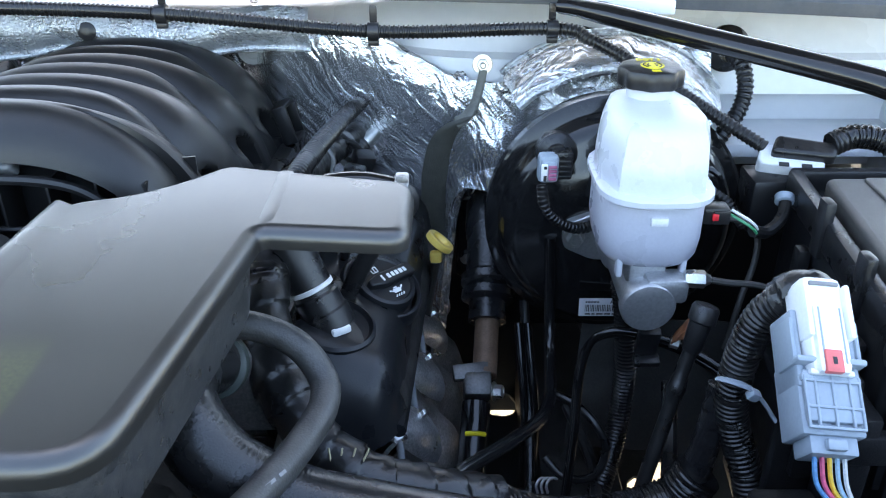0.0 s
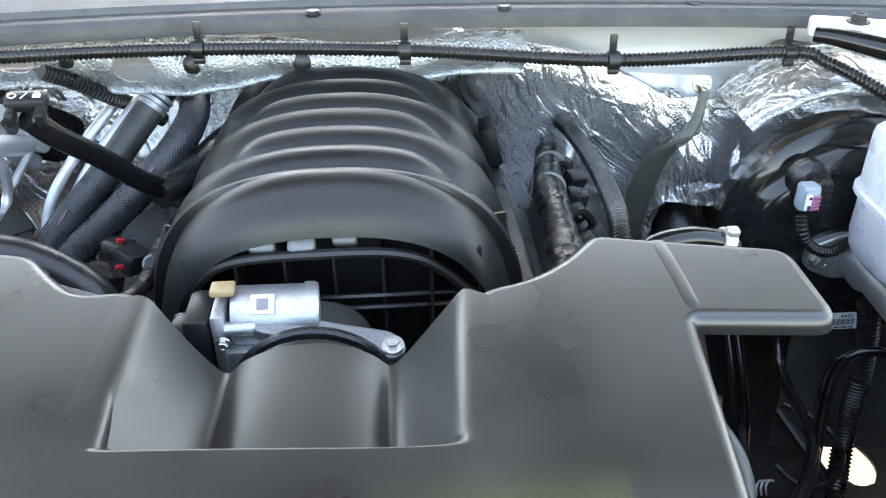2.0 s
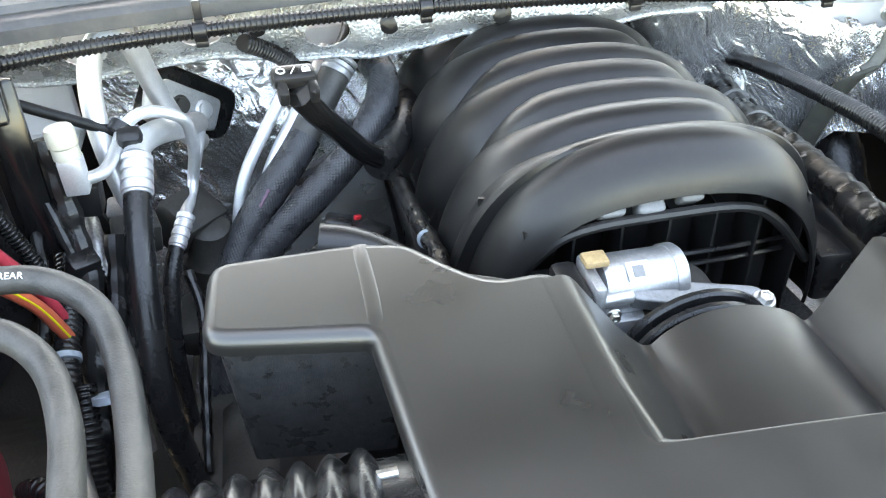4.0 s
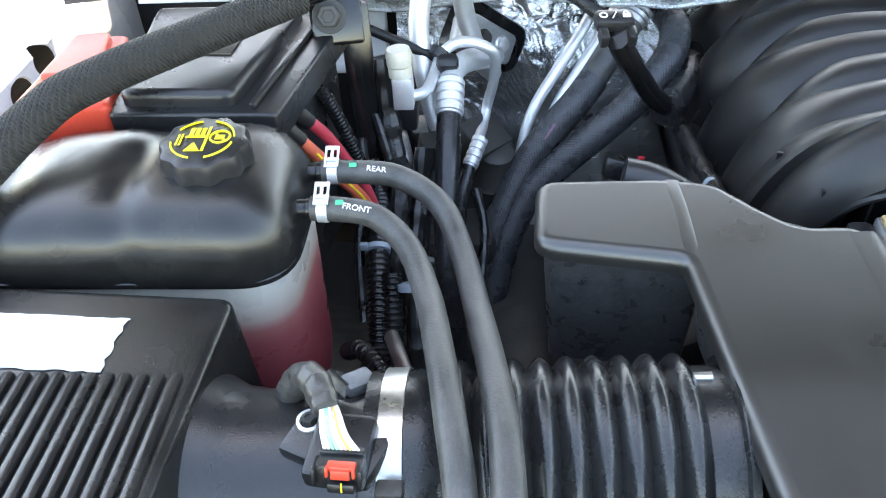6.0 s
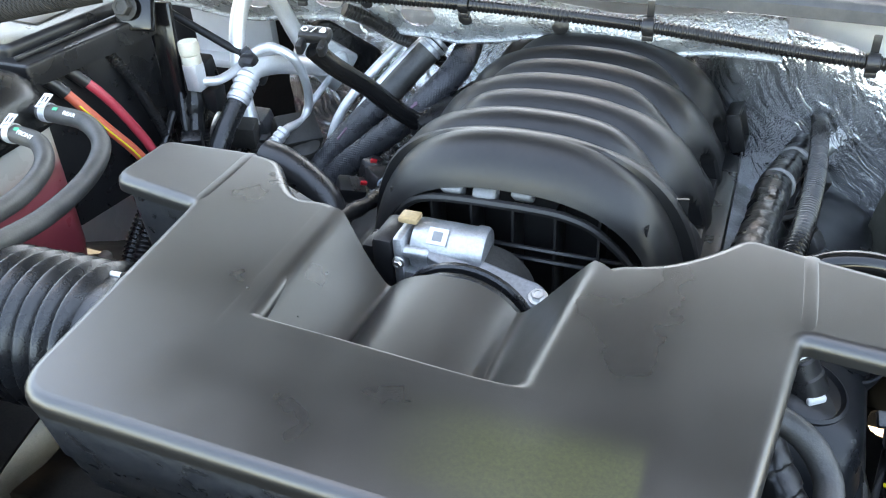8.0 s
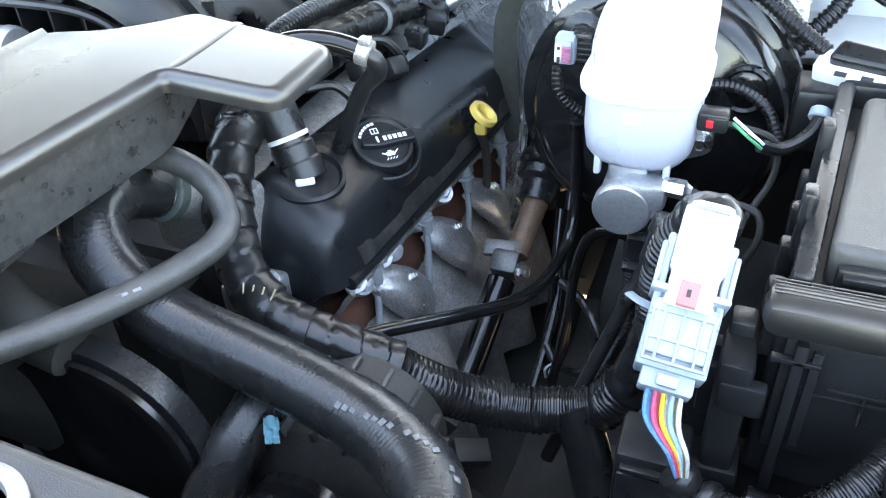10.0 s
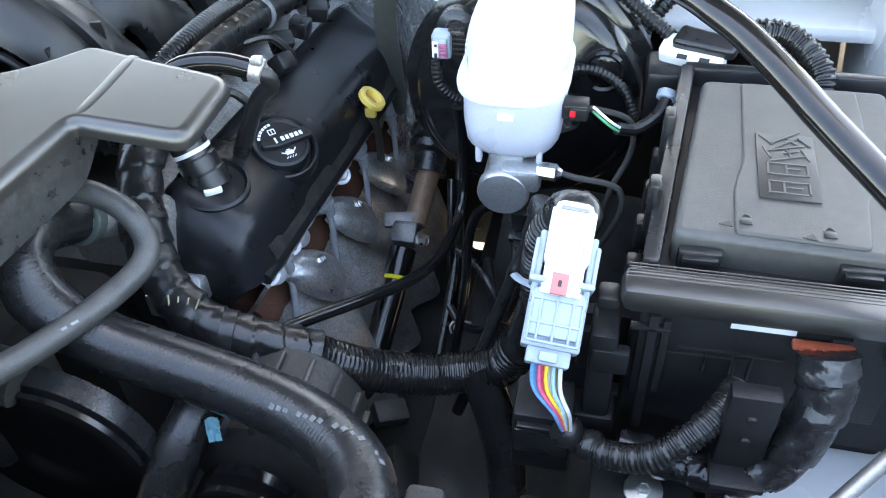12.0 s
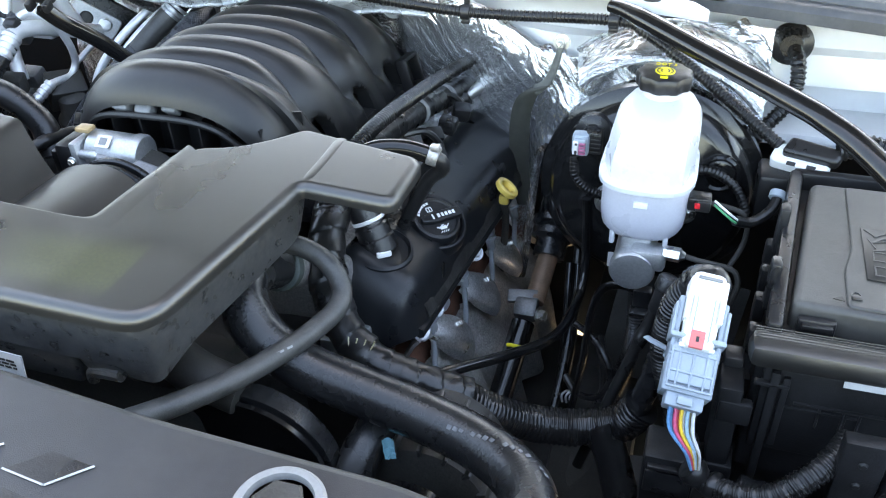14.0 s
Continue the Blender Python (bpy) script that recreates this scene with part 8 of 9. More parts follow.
    loom(bm, [(-0.905, 0.60, 0.93), (-0.885, 0.585, 0.945), (-0.860, 0.555, 0.935), (-0.848, 0.52, 0.90), (-0.85, 0.49, 0.85)], 0.009, 0.0055)
    solo("lower_loom", bm, M_LOOM, "black corrugated loom arching low behind the duct", "wiring loom")
    bm = B()
    tube(bm, [(-0.862, 0.605, 0.945), (-0.845, 0.555, 0.955), (-0.825, 0.50, 0.965)], 0.0072, 12)
    solo("steel_tube", bm, M_STEELBAR, "bare steel tube slanting down behind the duct", "metal pipe")
    lp = thing("lower_pipe", "dull grey pipe with a crimped fitting beside the refrigerant hose", "metal pipe", (-0.86, 0.80, 0.90))
    bm = B()
    tube(bm, [(-0.882, 0.905, 0.985), (-0.876, 0.880, 0.988), (-0.868, 0.850, 0.970), (-0.862, 0.815, 0.915), (-0.858, 0.785, 0.860), (-0.855, 0.75, 0.79)], 0.0100, 14)
    part("pipe", bm, M_SHIELD, lp)
    bm = B()
    ferrule(bm, (-0.861, 0.805, 0.898), (-0.857, 0.775, 0.845), 0.0135, 5)
    part("crimped_fitting", bm, M_SHIELDDULL, lp)
    bm = B()
    cyl(bm, (-0.855, 0.795, 0.880), (-0.828, 0.790, 0.876), 0.0045)
    part("stub", bm, M_STEELBAR, lp)
    sb = thing("sensor_block", "grey pressure sensor block with a black plug on the refrigerant line", "sensor block", (-0.847, 0.926, 0.95))
    bm = B()
    rbox(bm, (-0.847, 0.926, 0.969), (0.040, 0.030, 0.030), 0.004, Euler((0.3, 0, 0)).to_matrix())
    rbox(bm, (-0.847, 0.921, 0.952), (0.044, 0.034, 0.008), 0.002, Euler((0.3, 0, 0)).to_matrix())
    part("block", bm, M_SHIELDDULL, sb)
    bm = B()
    lathe(bm, (-0.846, 0.915, 0.945), (0, -0.35, -0.9), [(0.010, 0), (0.013, 0.002), (0.013, 0.010), (0.011, 0.012), (0.013, 0.014), (0.013, 0.022), (0.009, 0.026), (0.009, 0.05)], 20)
    part("threaded_stem", bm, M_SHIELDDULL, sb)
    ul = thing("upright_loom", "black corrugated loom with a pale cable tie behind the tank hoses", "wiring loom", (-0.89, 0.74, 0.93))
    bm = B()
    loom(bm, [(-0.905, 0.895, 0.985), (-0.898, 0.84, 0.968), (-0.890, 0.78, 0.958), (-0.888, 0.726, 0.945), (-0.885, 0.67, 0.910), (-0.882, 0.61, 0.85), (-0.88, 0.57, 0.79)], 0.0120, 0.006)
    part("loom", bm, M_LOOM, ul)
    bm = B()
    lathe(bm, (-0.889, 0.732, 0.949), (0.05, -0.75, -0.35), [(0.0122, 0), (0.0138, 0.0005), (0.0138, 0.006), (0.0122, 0.0065)], 20)
    rbox(bm, (-0.902, 0.725, 0.955), (0.008, 0.006, 0.008), 0.001)
    part("cable_tie", bm, M_GREYPLASTIC, ul)
    bp = thing("bulkhead_plug", "black bulkhead connector with a corrugated tail", "wire connector", (-0.895, 0.886, 1.04))
    bm = B()
    rbox(bm, (-0.895, 0.886, 1.057), (0.036, 0.026, 0.044), 0.004, Euler((0.25, 0.05, 0.1)).to_matrix())
    rbox(bm, (-0.895, 0.874, 1.062), (0.020, 0.006, 0.018), 0.002, Euler((0.25, 0.05, 0.1)).to_matrix())
    part("plug_body", bm, M_BLACK, bp)
    bm = B()
    loom(bm, [(-0.894, 0.882, 1.035), (-0.893, 0.868, 1.010), (-0.885, 0.85, 0.985), (-0.87, 0.83, 0.96), (-0.865, 0.79, 0.92)], 0.0085, 0.005)
    part("tail", bm, M_LOOM, bp)
    for pts in ([(-0.90, 0.845, 1.06), (-0.885, 0.82, 1.02), (-0.875, 0.80, 0.98), (-0.88, 0.77, 0.93)], [(-0.84, 0.90, 1.0), (-0.835, 0.87, 0.97), (-0.845, 0.83, 0.93), (-0.85, 0.79, 0.86)], [(-0.79, 0.86, 0.93), (-0.78, 0.82, 0.90), (-0.785, 0.76, 0.85), (-0.79, 0.70, 0.80)], [(-0.91, 0.83, 1.02), (-0.905, 0.79, 0.99), (-0.91, 0.74, 0.94), (-0.905, 0.69, 0.88)]):
        bm = B()
        tube(bm, pts, 0.0055, 10, 0.004, lambda s, L: 1 + 0.10 * math.sin(s * 260))
        solo("thin_cable", bm, M_TAPE, "thin tape-wrapped black cable behind the tank hoses", "cable", "thin cables behind the tank")
    bm = B()
    lathe(bm, (-0.852, 0.69, 0.935), (0.05, -0.5, -0.85), [(0.0125, 0), (0.0138, 0.0005), (0.0138, 0.007), (0.0125, 0.0075)], 18)
    solo("cable_tie", bm, M_GREYPLASTIC, "grey cable tie on the harness", "cable tie")
    # Filler sheets, added only to shut out sunlit ground below.
    for x0, x1, y0, y1, z in ((-1.00, -0.60, 0.45, 0.88, 0.64), (0.115, 0.34, 0.28, 0.66, 0.64)):
        bm = B()
        sheet(bm, lambda u, v: Vector((x0 + (x1 - x0) * u, y0 + (y1 - y0) * v, z + 0.03 * noise.noise(Vector((x0 + u * 0.4, v * 0.4, 0)) * 9))), 14, 14, 0.006)
        solo("lower_shield", bm, M_DARK, "dark sheet added to cover bright ground low in the bay", "splash shield", kind="structure")
    bm = B()
    rbox(bm, (-0.72, 0.80, 0.70), (0.20, 0.40, 0.20), 0.04)
    lathe(bm, (-0.73, 0.66, 0.76), (0, 1, 0), [(0.05, 0), (0.062, 0.004), (0.062, 0.12), (0.05, 0.125)], 32)
    solo("accessory_housing", bm, M_DARK, "dark engine accessory in the shade below the hoses", "engine accessory")
    bm = B()
    lathe(bm, (-0.775, 0.93, 0.86), (0.1, -0.2, 1), [(0.02, 0), (0.034, 0.004), (0.034, 0.05), (0.026, 0.06), (0.022, 0.09), (0.014, 0.095)], 24)
    rbox(bm, (-0.79, 0.86, 0.86), (0.045, 0.08, 0.04), 0.014)
    solo("heater_case", bm, M_DARK, "dull grey casting below the refrigerant block", "casting")


M_SHIELDDULL = material("dull_grey_casting", (0.16, 0.165, 0.17), 0.42, 0.6, vary=0.25, bump=0.3, bump_scale=200, dust=0.06)
M_CASTPALE = material("pale_cast_block", (0.46, 0.47, 0.48), 0.46, 0.7, vary=0.15, bump=0.3, dust=0.08)
M_IVORY = material("ivory_plastic", (0.50, 0.47, 0.39), 0.42, vary=0.08, dust=0.1)
M_TANFIT = material("pale_tan_plastic", (0.52, 0.50, 0.36), 0.4, vary=0.1, dust=0.15)
M_DYE = material("violet_dye", (0.16, 0.09, 0.13), 0.5, vary=0.4)
build_lines()


# ---- fuse box, control module plug and front right ----
M_WORNPRINT = material("worn_hose_print", (0.11, 0.115, 0.12), 0.5, vary=0.7, scale=300)


def build_fusebox():
    t = thing("fuse_box", "black fuse box with a dark grey latched lid and ribbed front", "fuse box", (0.42, 0.60, 0.86))
    bm = B()
    o = rounded([Vector((0.318, 0.485)), Vector((0.545, 0.480)), Vector((0.545, 0.775)), Vector((0.352, 0.775))], 0.008)
    prism(bm, o, 0.86, 1.018, 0.003)
    part("body", bm, M_SHADEBLACK, t)
    # tray rim
    for nm, c, s, a in (("rim_side", (0.340, 0.632, 1.024), (0.014, 0.290, 0.030), -5.5), ("rim_back", (0.45, 0.775, 1.024), (0.20, 0.014, 0.030), 0)):
        bm = B()
        rbox(bm, c, s, 0.004, Euler((0, 0, radians(a))).to_matrix())
        part(nm, bm, M_BLACK, t)
    bm = B()
    rbox(bm, (0.435, 0.4705, 1.0235), (0.256, 0.032, 0.025), 0.009)
    front = part("ribbed_front", bm, M_COVER, t)
    for i in range(5):
        bm = B()
        rbox(bm, (0.436, 0.4710 + 0.0034 * i, 1.0360), (0.250, 0.0016, 0.0008), 0.0003)
        part("rib", bm, M_COVER, front)
    bm = B()
    o = rounded([Vector((0.340, 0.512)), Vector((0.520, 0.505)), Vector((0.525, 0.735)), Vector((0.365, 0.735))], 0.010)
    prism(bm, o, 1.012, 1.047, 0.006)
    lid = part("lid", bm, M_LID, t, "dark grey lid with moulded lines")
    bm = B()
    o = rounded([Vector((0.385, 0.516)), Vector((0.480, 0.512)), Vector((0.485, 0.565)), Vector((0.495, 0.60)), Vector((0.497, 0.728)), Vector((0.398, 0.729)), Vector((0.395, 0.61)), Vector((0.386, 0.57))], 0.006)
    prism(bm, o, 1.040, 1.0495, 0.002)
    part("raised_field", bm, M_LID, lid)
    m = axes((0.428, 0.603, 1.0497), (1, -0.02, 0), (0, 1, 0))
    bm = B()
    rbox(bm, m @ Vector((0, 0, 0.0005)), (0.046, 0.088, 0.002), 0.0008, m.to_3x3())
    pl = part("pictogram_plate", bm, M_PLATE, lid, "grey plate with embossed pictograms")
    for i, y in enumerate((-0.030, -0.006, 0.016, 0.034)):
        bm = B()
        for (cx, cy, w, h) in ((0, 0.008, 0.032, 0.0014), (0, -0.008, 0.032, 0.0014), (-0.015, 0, 0.0014, 0.016), (0.015, 0, 0.0014, 0.016), (0.003 * i - 0.004, 0, 0.0014, 0.012), (0.004, 0.001 * i, 0.012, 0.0014)):
            rbox(bm, m @ Vector((cx, y + cy * (0.9 if i < 3 else 0.5), 0.0018)), (w, h, 0.001), 0, m.to_3x3() @ Matrix.Rotation(0.0 if i < 2 else 0.35 * (i - 1), 3, "Z"))
        part("pictogram", bm, M_LIDLINE, pl)
    for x, y in ((0.393, 0.529), (0.452, 0.523)):
        bm = B()
        rbox(bm, (x, y, 1.0500), (0.009, 0.007, 0.0012), 0.0003)
        tube(bm, [(x - 0.003, y + 0.003, 1.0502), (x - 0.002, y + 0.007, 1.0502), (x + 0.002, y + 0.007, 1.0502), (x + 0.003, y + 0.004, 1.0502)], 0.0007, 5, 0.002)
        prism(bm, [Vector((x - 0.020, y - 0.006)), Vector((x - 0.012, y - 0.001)), Vector((x - 0.010, y - 0.008))], 1.0495, 1.0503, 0.0001, None, 1)
        part("lock_mark", bm, M_PLATE, lid)
    for x in (0.362, 0.476):
        bm = B()
        rbox(bm, (x, 0.505, 1.026), (0.032, 0.008, 0.024), 0.002)
        rbox(bm, (x, 0.499, 1.033), (0.026, 0.006, 0.005), 0.001)
        part("latch", bm, M_BLACK, t)
    for y, z in ((0.560, 1.030), (0.66, 1.030)):
        bm = B()
        rbox(bm, (0.326 + 0.10 * (y - 0.56), y, z), (0.010, 0.018, 0.055), 0.003)
        part("side_clip", bm, M_BLACK, t)
    for y in (0.53, 0.58, 0.63, 0.68):
        bm = B()
        rbox(bm, (0.312 + 0.11 * (y - 0.49), y, 0.985), (0.012, 0.016, 0.03), 0.003)
        part("side_lug", bm, M_BLACK, t)
    m = axes((0.413, 0.4748, 1.002), (1, -0.0, 0), (0, 0.10, 1))
    bm = B()
    rbox(bm, m @ Vector((0, 0, 0.0035)), (0.046, 0.015, 0.001), 0, m.to_3x3())
    lab = part("label", bm, M_PAPER, t, "white paper label with print")
    bm = B()
    bars(bm, m @ Matrix.Translation((0.002, 0.002, 0.0042)), 1, 0.036, 0.004)
    part("print", bm, M_BLACKINK, lab)
    # front face below the rim
    bm = B()
    for c, s in (((0.42, 0.478, 0.95), (0.19, 0.010, 0.10)), ((0.335, 0.474, 0.93), (0.008, 0.014, 0.14)), ((0.375, 0.4725, 0.958), (0.07, 0.003, 0.003)), ((0.40, 0.4725, 0.945), (0.003, 0.003, 0.03))):
        rbox(bm, c, s, 0.002)
    part("front_panel", bm, M_SHADEBLACK, t)
    for c, s in (((0.395, 0.4722, 0.965), (0.080, 0.003, 0.0025)), ((0.378, 0.4722, 0.952), (0.0022, 0.003, 0.025)), ((0.398, 0.4722, 0.950), (0.0022, 0.003, 0.028)), ((0.412, 0.4722, 0.950), (0.0022, 0.003, 0.028)), ((0.345, 0.4715, 0.952), (0.006, 0.005, 0.085)), ((0.333, 0.470, 0.985), (0.030, 0.006, 0.004)), ((0.468, 0.4715, 0.992), (0.014, 0.006, 0.012)), ((0.515, 0.470, 0.985), (0.024, 0.010, 0.018))):
        bm = B()
        rbox(bm, c, s, 0.0008)
        part("moulded_rib", bm, M_BLACK, t)
    bm = B()
    rbox(bm, (0.30, 0.50, 0.97), (0.018, 0.022, 0.04), 0.004)
    part("side_socket", bm, M_BLACK, t)
    # orange-locked main plug with a taped trunk
    # Dark block added under the fuse box to hide bright ground.
    bm = B()
    o = rounded([Vector((0.308, 0.500)), Vector((0.545, 0.495)), Vector((0.545, 0.78)), Vector((0.340, 0.78))], 0.010)
    prism(bm, o, 0.66, 0.858, 0.004)
    part("gap_block", bm, M_SHADEBLACK, t)
    g = thing("main_plug", "orange-locked main connector with a thick taped cable", "wire connector", (0.455, 0.45, 0.98))
    bm = B()
    rbox(bm, (0.455, 0.464, 0.993), (0.044, 0.009, 0.005), 0.002)
    for i in range(5):
        rbox(bm, (0.439 + 0.008 * i, 0.459, 0.994), (0.003, 0.003, 0.005), 0.001)
    part("orange_lock", bm, M_ORANGE, g)
    bm = B()
    tube(bm, [(0.455, 0.455, 0.998), (0.458, 0.440, 0.975), (0.450, 0.425, 0.940), (0.435, 0.415, 0.905), (0.405, 0.415, 0.885), (0.36, 0.425, 0.88), (0.32, 0.43, 0.885)], 0.0225, 32, 0.002, lambda s, L: 1.0 - 0.35 * min(1, s / 0.12), 1.0, wraps(0.030, 0.14, 7))
    part("taped_trunk", bm, M_TAPEWRAP, g, "crumpled glossy tape wrapping")
    bm = B()
    tube(bm, [(0.290, 0.418, 0.898), (0.315, 0.405, 0.905), (0.345, 0.400, 0.918), (0.372, 0.412, 0.938), (0.392, 0.432, 0.950), (0.402, 0.45, 0.955)], 0.0118, 14, 0.0009, ribbed(0.0042, 0.11))
    solo("module_loom", bm, M_LOOM, "thick black corrugated loom below the fuse box", "wiring loom")
    b = thing("loom_bracket", "black plastic loom bracket below the fuse box", "bracket", (0.41, 0.41, 0.93))
    bm = B()
    rbox(bm, (0.408, 0.420, 0.945), (0.036, 0.016, 0.085), 0.003)
    rbox(bm, (0.408, 0.408, 0.902), (0.040, 0.03, 0.006), 0.002)
    part("plate", bm, M_SHADEBLACK, b)
    for z in (0.965, 0.94):
        bm = B()
        cyl(bm, (0.408, 0.413, z), (0.408, 0.409, z), 0.004)
        part("rivet", bm, M_DEEP, b)


M_TAPEWRAP = material("crumpled_black_tape", (0.012, 0.012, 0.013), 0.24, vary=0.25, bump=1.0, bump_scale=75)
M_TAPEWRAP.node_tree.nodes["Bump"].inputs["Distance"].default_value = 0.0022
M_LIDLINE = material("worn_embossed_line", (0.075, 0.072, 0.068), 0.4, vary=0.15)
M_LID = material("dusty_lid_plastic", (0.045, 0.043, 0.040), 0.42, vary=0.14, scale=10, bump=0.3, bump_scale=1200, dust=0.07, dust_scale=14)
build_fusebox()


def build_module_plug():
    t = thing("module_plug", "pale grey multi-pin connector with a white lever and red lock", "wire connector", (0.258, 0.46, 0.96))
    top, bot = Vector((0.270, 0.525, 1.058)), Vector((0.257, 0.424, 0.984))
    yv = (top - bot).normalized()
    m = axes((top + bot) / 2, (1, 0.0, -0.1), yv)
    L = (top - bot).length
    R = m.to_3x3()

    def bx(bm, x, y, z, sx, sy, sz, bev=0.002):
        rbox(bm, m @ Vector((0.88 * x, y, z)), (0.88 * sx, sy, sz), bev, R)
    bm = B()
    bx(bm, 0, -0.028, -0.014, 0.050, 0.052, 0.034)
    bx(bm, 0, -0.028, 0.004, 0.044, 0.036, 0.006)
    part("housing", bm, M_GREYPLASTIC, t)
    bm = B()
    bx(bm, 0, -0.059, -0.013, 0.038, 0.014, 0.026)
    bx(bm, 0, -0.060, 0.002, 0.016, 0.008, 0.006)
    part("wire_guard", bm, M_GREYPLASTIC, t)
    bm = B()
    bx(bm, 0, -0.0045, 0.004, 0.056, 0.005, 0.018)
    bx(bm, -0.026, 0.010, -0.006, 0.004, 0.034, 0.026)
    bx(bm, 0.026, 0.010, -0.006, 0.004, 0.034, 0.026)
    part("collar", bm, M_GREYPLASTIC, t)
    for x in (-0.012, 0.012):
        bm = B()
        bx(bm, x, -0.0125, 0.0085, 0.011, 0.004, 0.005, 0.001)
        part("white_tab", bm, M_NYLON, t)
    bm = B()
    bx(bm, -0.022, 0.006, -0.012, 0.006, 0.056, 0.034)
    bx(bm, 0.022, 0.006, -0.012, 0.006, 0.056, 0.034)
    bx(bm, 0, -0.016, 0.001, 0.048, 0.006, 0.014)
    part("guard", bm, M_GREYPLASTIC, t)
    for x in (-0.0215, -0.0135, 0.0, 0.0135, 0.0215):
        bm = B()
        bx(bm, x, -0.032, 0.0068, 0.0022, 0.036, 0.0036, 0.001)
        part("rib", bm, M_GREYPLASTIC, t)
    for y in (-0.018, -0.036, -0.050):
        bm = B()
        bx(bm, 0, y, 0.0068, 0.045, 0.0022, 0.0036, 0.001)
        part("rib", bm, M_GREYPLASTIC, t)
    bm = B()
    bx(bm, 0, 0.022, 0.000, 0.034, 0.072, 0.028, 0.006)
    lever = part("lever", bm, M_NYLON, t, "white locking lever")
    bm = B()
    bx(bm, 0, 0.010, 0.012, 0.026, 0.050, 0.010, 0.004)
    part("bridge", bm, M_NYLON, lever)
    for x in (-0.0165, 0.0165):
        bm = B()
        bx(bm, x, 0.030, 0.004, 0.005, 0.040, 0.030, 0.002)
        part("lever_arm", bm, M_NYLON, lever)
    for x in (-0.0085, 0.0085):
        bm = B()
        bx(bm, x, 0.012, 0.0168, 0.0012, 0.040, 0.0012, 0)
        part("lever_groove", bm, M_GREYPLASTIC, lever)
    bm = B()
    bx(bm, 0, 0.051, 0.013, 0.024, 0.003, 0.006, 0.001)
    part("lever_slot", bm, M_GREYINK, lever)
    bm = B()
    bx(bm, -0.002, -0.007, 0.016, 0.014, 0.016, 0.006, 0.001)
    part("red_lock", bm, M_PINK, t, "red lock tab")
    bm = B()
    bx(bm, -0.002, -0.007, 0.0192, 0.003, 0.005, 0.0005, 0)
    part("lock_mark", bm, M_BLACKINK, t)
    cols = [((0.10, 0.30, 0.55), "blue"), ((0.14, 0.38, 0.62), "pale_blue"), ((0.70, 0.10, 0.20), "pink"), ((0.72, 0.08, 0.12), "red"), ((0.80, 0.50, 0.05), "amber"), ((0.70, 0.70, 0.68), "white"), ((0.28, 0.45, 0.58), "sky"), ((0.22, 0.18, 0.07), "olive"), ((0.62, 0.62, 0.60), "grey_white")]
    for i, (c, nm) in enumerate(cols):
        x = -0.0105 + 0.0026 * i
        p = m @ Vector((x, -0.060, -0.008 - 0.004 * (i % 2)))
        bm = B()
        tube(bm, [p, p + Vector((0.002, -0.012, -0.022)), Vector((0.268 + 0.0015 * i, 0.412, 0.938)), Vector((0.278 + 0.0006 * i, 0.414, 0.912)), Vector((0.288, 0.418, 0.900))], 0.0017, 6, 0.004)
        part("wire", bm, material(nm + "_wire", c, 0.4), t)
    bm = B()
    tube(bm, [(0.274, 0.420, 0.912), (0.290, 0.418, 0.899), (0.303, 0.412, 0.900)], 0.0125, 12, 0.004, lambda s, L: 1 + 0.15 * math.sin(s * 260))
    part("wire_wrap", bm, M_TAPE, t)
    # trunk that leaves behind the lever and drops to the main harness
    trunk = thing("module_loom", "thick black corrugated trunk behind the grey connector", "wiring loom", (0.232, 0.55, 0.83))
    bm = B()
    tube(bm, [(0.258, 0.532, 1.036), (0.246, 0.540, 1.016), (0.239, 0.544, 0.985), (0.237, 0.548, 0.94), (0.244, 0.550, 0.90), (0.260, 0.542, 0.855), (0.272, 0.53, 0.80), (0.275, 0.52, 0.74)], 0.0142, 20, 0.0012, ribbed(0.0046, 0.08))
    part("corrugated_tube", bm, M_LOOM, trunk)
    bm = B()
    tube(bm, [m @ Vector((0.004, 0.046, -0.010)), (0.272, 0.524, 1.044), (0.264, 0.530, 1.042), (0.254, 0.536, 1.030)], 0.0165, 20, 0.0015, None, 1.0, wraps(0.016, 0.12, 2))
    part("taped_bend", bm, M_TAPEWRAP, trunk, "wrinkled glossy tape on the bend")
    bm = B()
    tube(bm, [(0.219, 0.537, 0.958), (0.226, 0.526, 0.963), (0.240, 0.524, 0.958), (0.252, 0.522, 0.946), (0.262, 0.516, 0.932)], 0.0040, 8, 0.004, None, 0.4)
    rbox(bm, (0.243, 0.522, 0.953), (0.010, 0.008, 0.009), 0.002, Euler((0.3, 0.5, 0.2)).to_matrix())
    solo("zip_tie", bm, M_GREYPLASTIC, "pale grey cable tie round the trunk", "cable tie")
    bm = B()
    tube(bm, [(0.236, 0.566, 0.930), (0.233, 0.562, 0.90), (0.226, 0.557, 0.865), (0.218, 0.552, 0.825)], 0.0125, 20, 0.0015, None, 1.0, wraps(0.018, 0.10, 6))
    solo("taped_branch", bm, M_TAPEWRAP, "glossy taped harness branch beside the corrugated trunk", "wiring harness")
    # black base box behind the plug
    cm = thing("control_module", "black control module block below the connector", "control module", (0.262, 0.46, 0.80))
    bm = B()
    rbox(bm, (0.258, 0.456, 0.862), (0.050, 0.045, 0.075), 0.005)
    part("block", bm, M_SHADEBLACK, cm)
    bm = B()
    rbox(bm, (0.258, 0.4325, 0.868), (0.044, 0.004, 0.030), 0.0015)
    rbox(bm, (0.258, 0.431, 0.890), (0.040, 0.006, 0.004), 0.001)
    part("cover_plate", bm, M_BLACK, cm)
    bm = B()
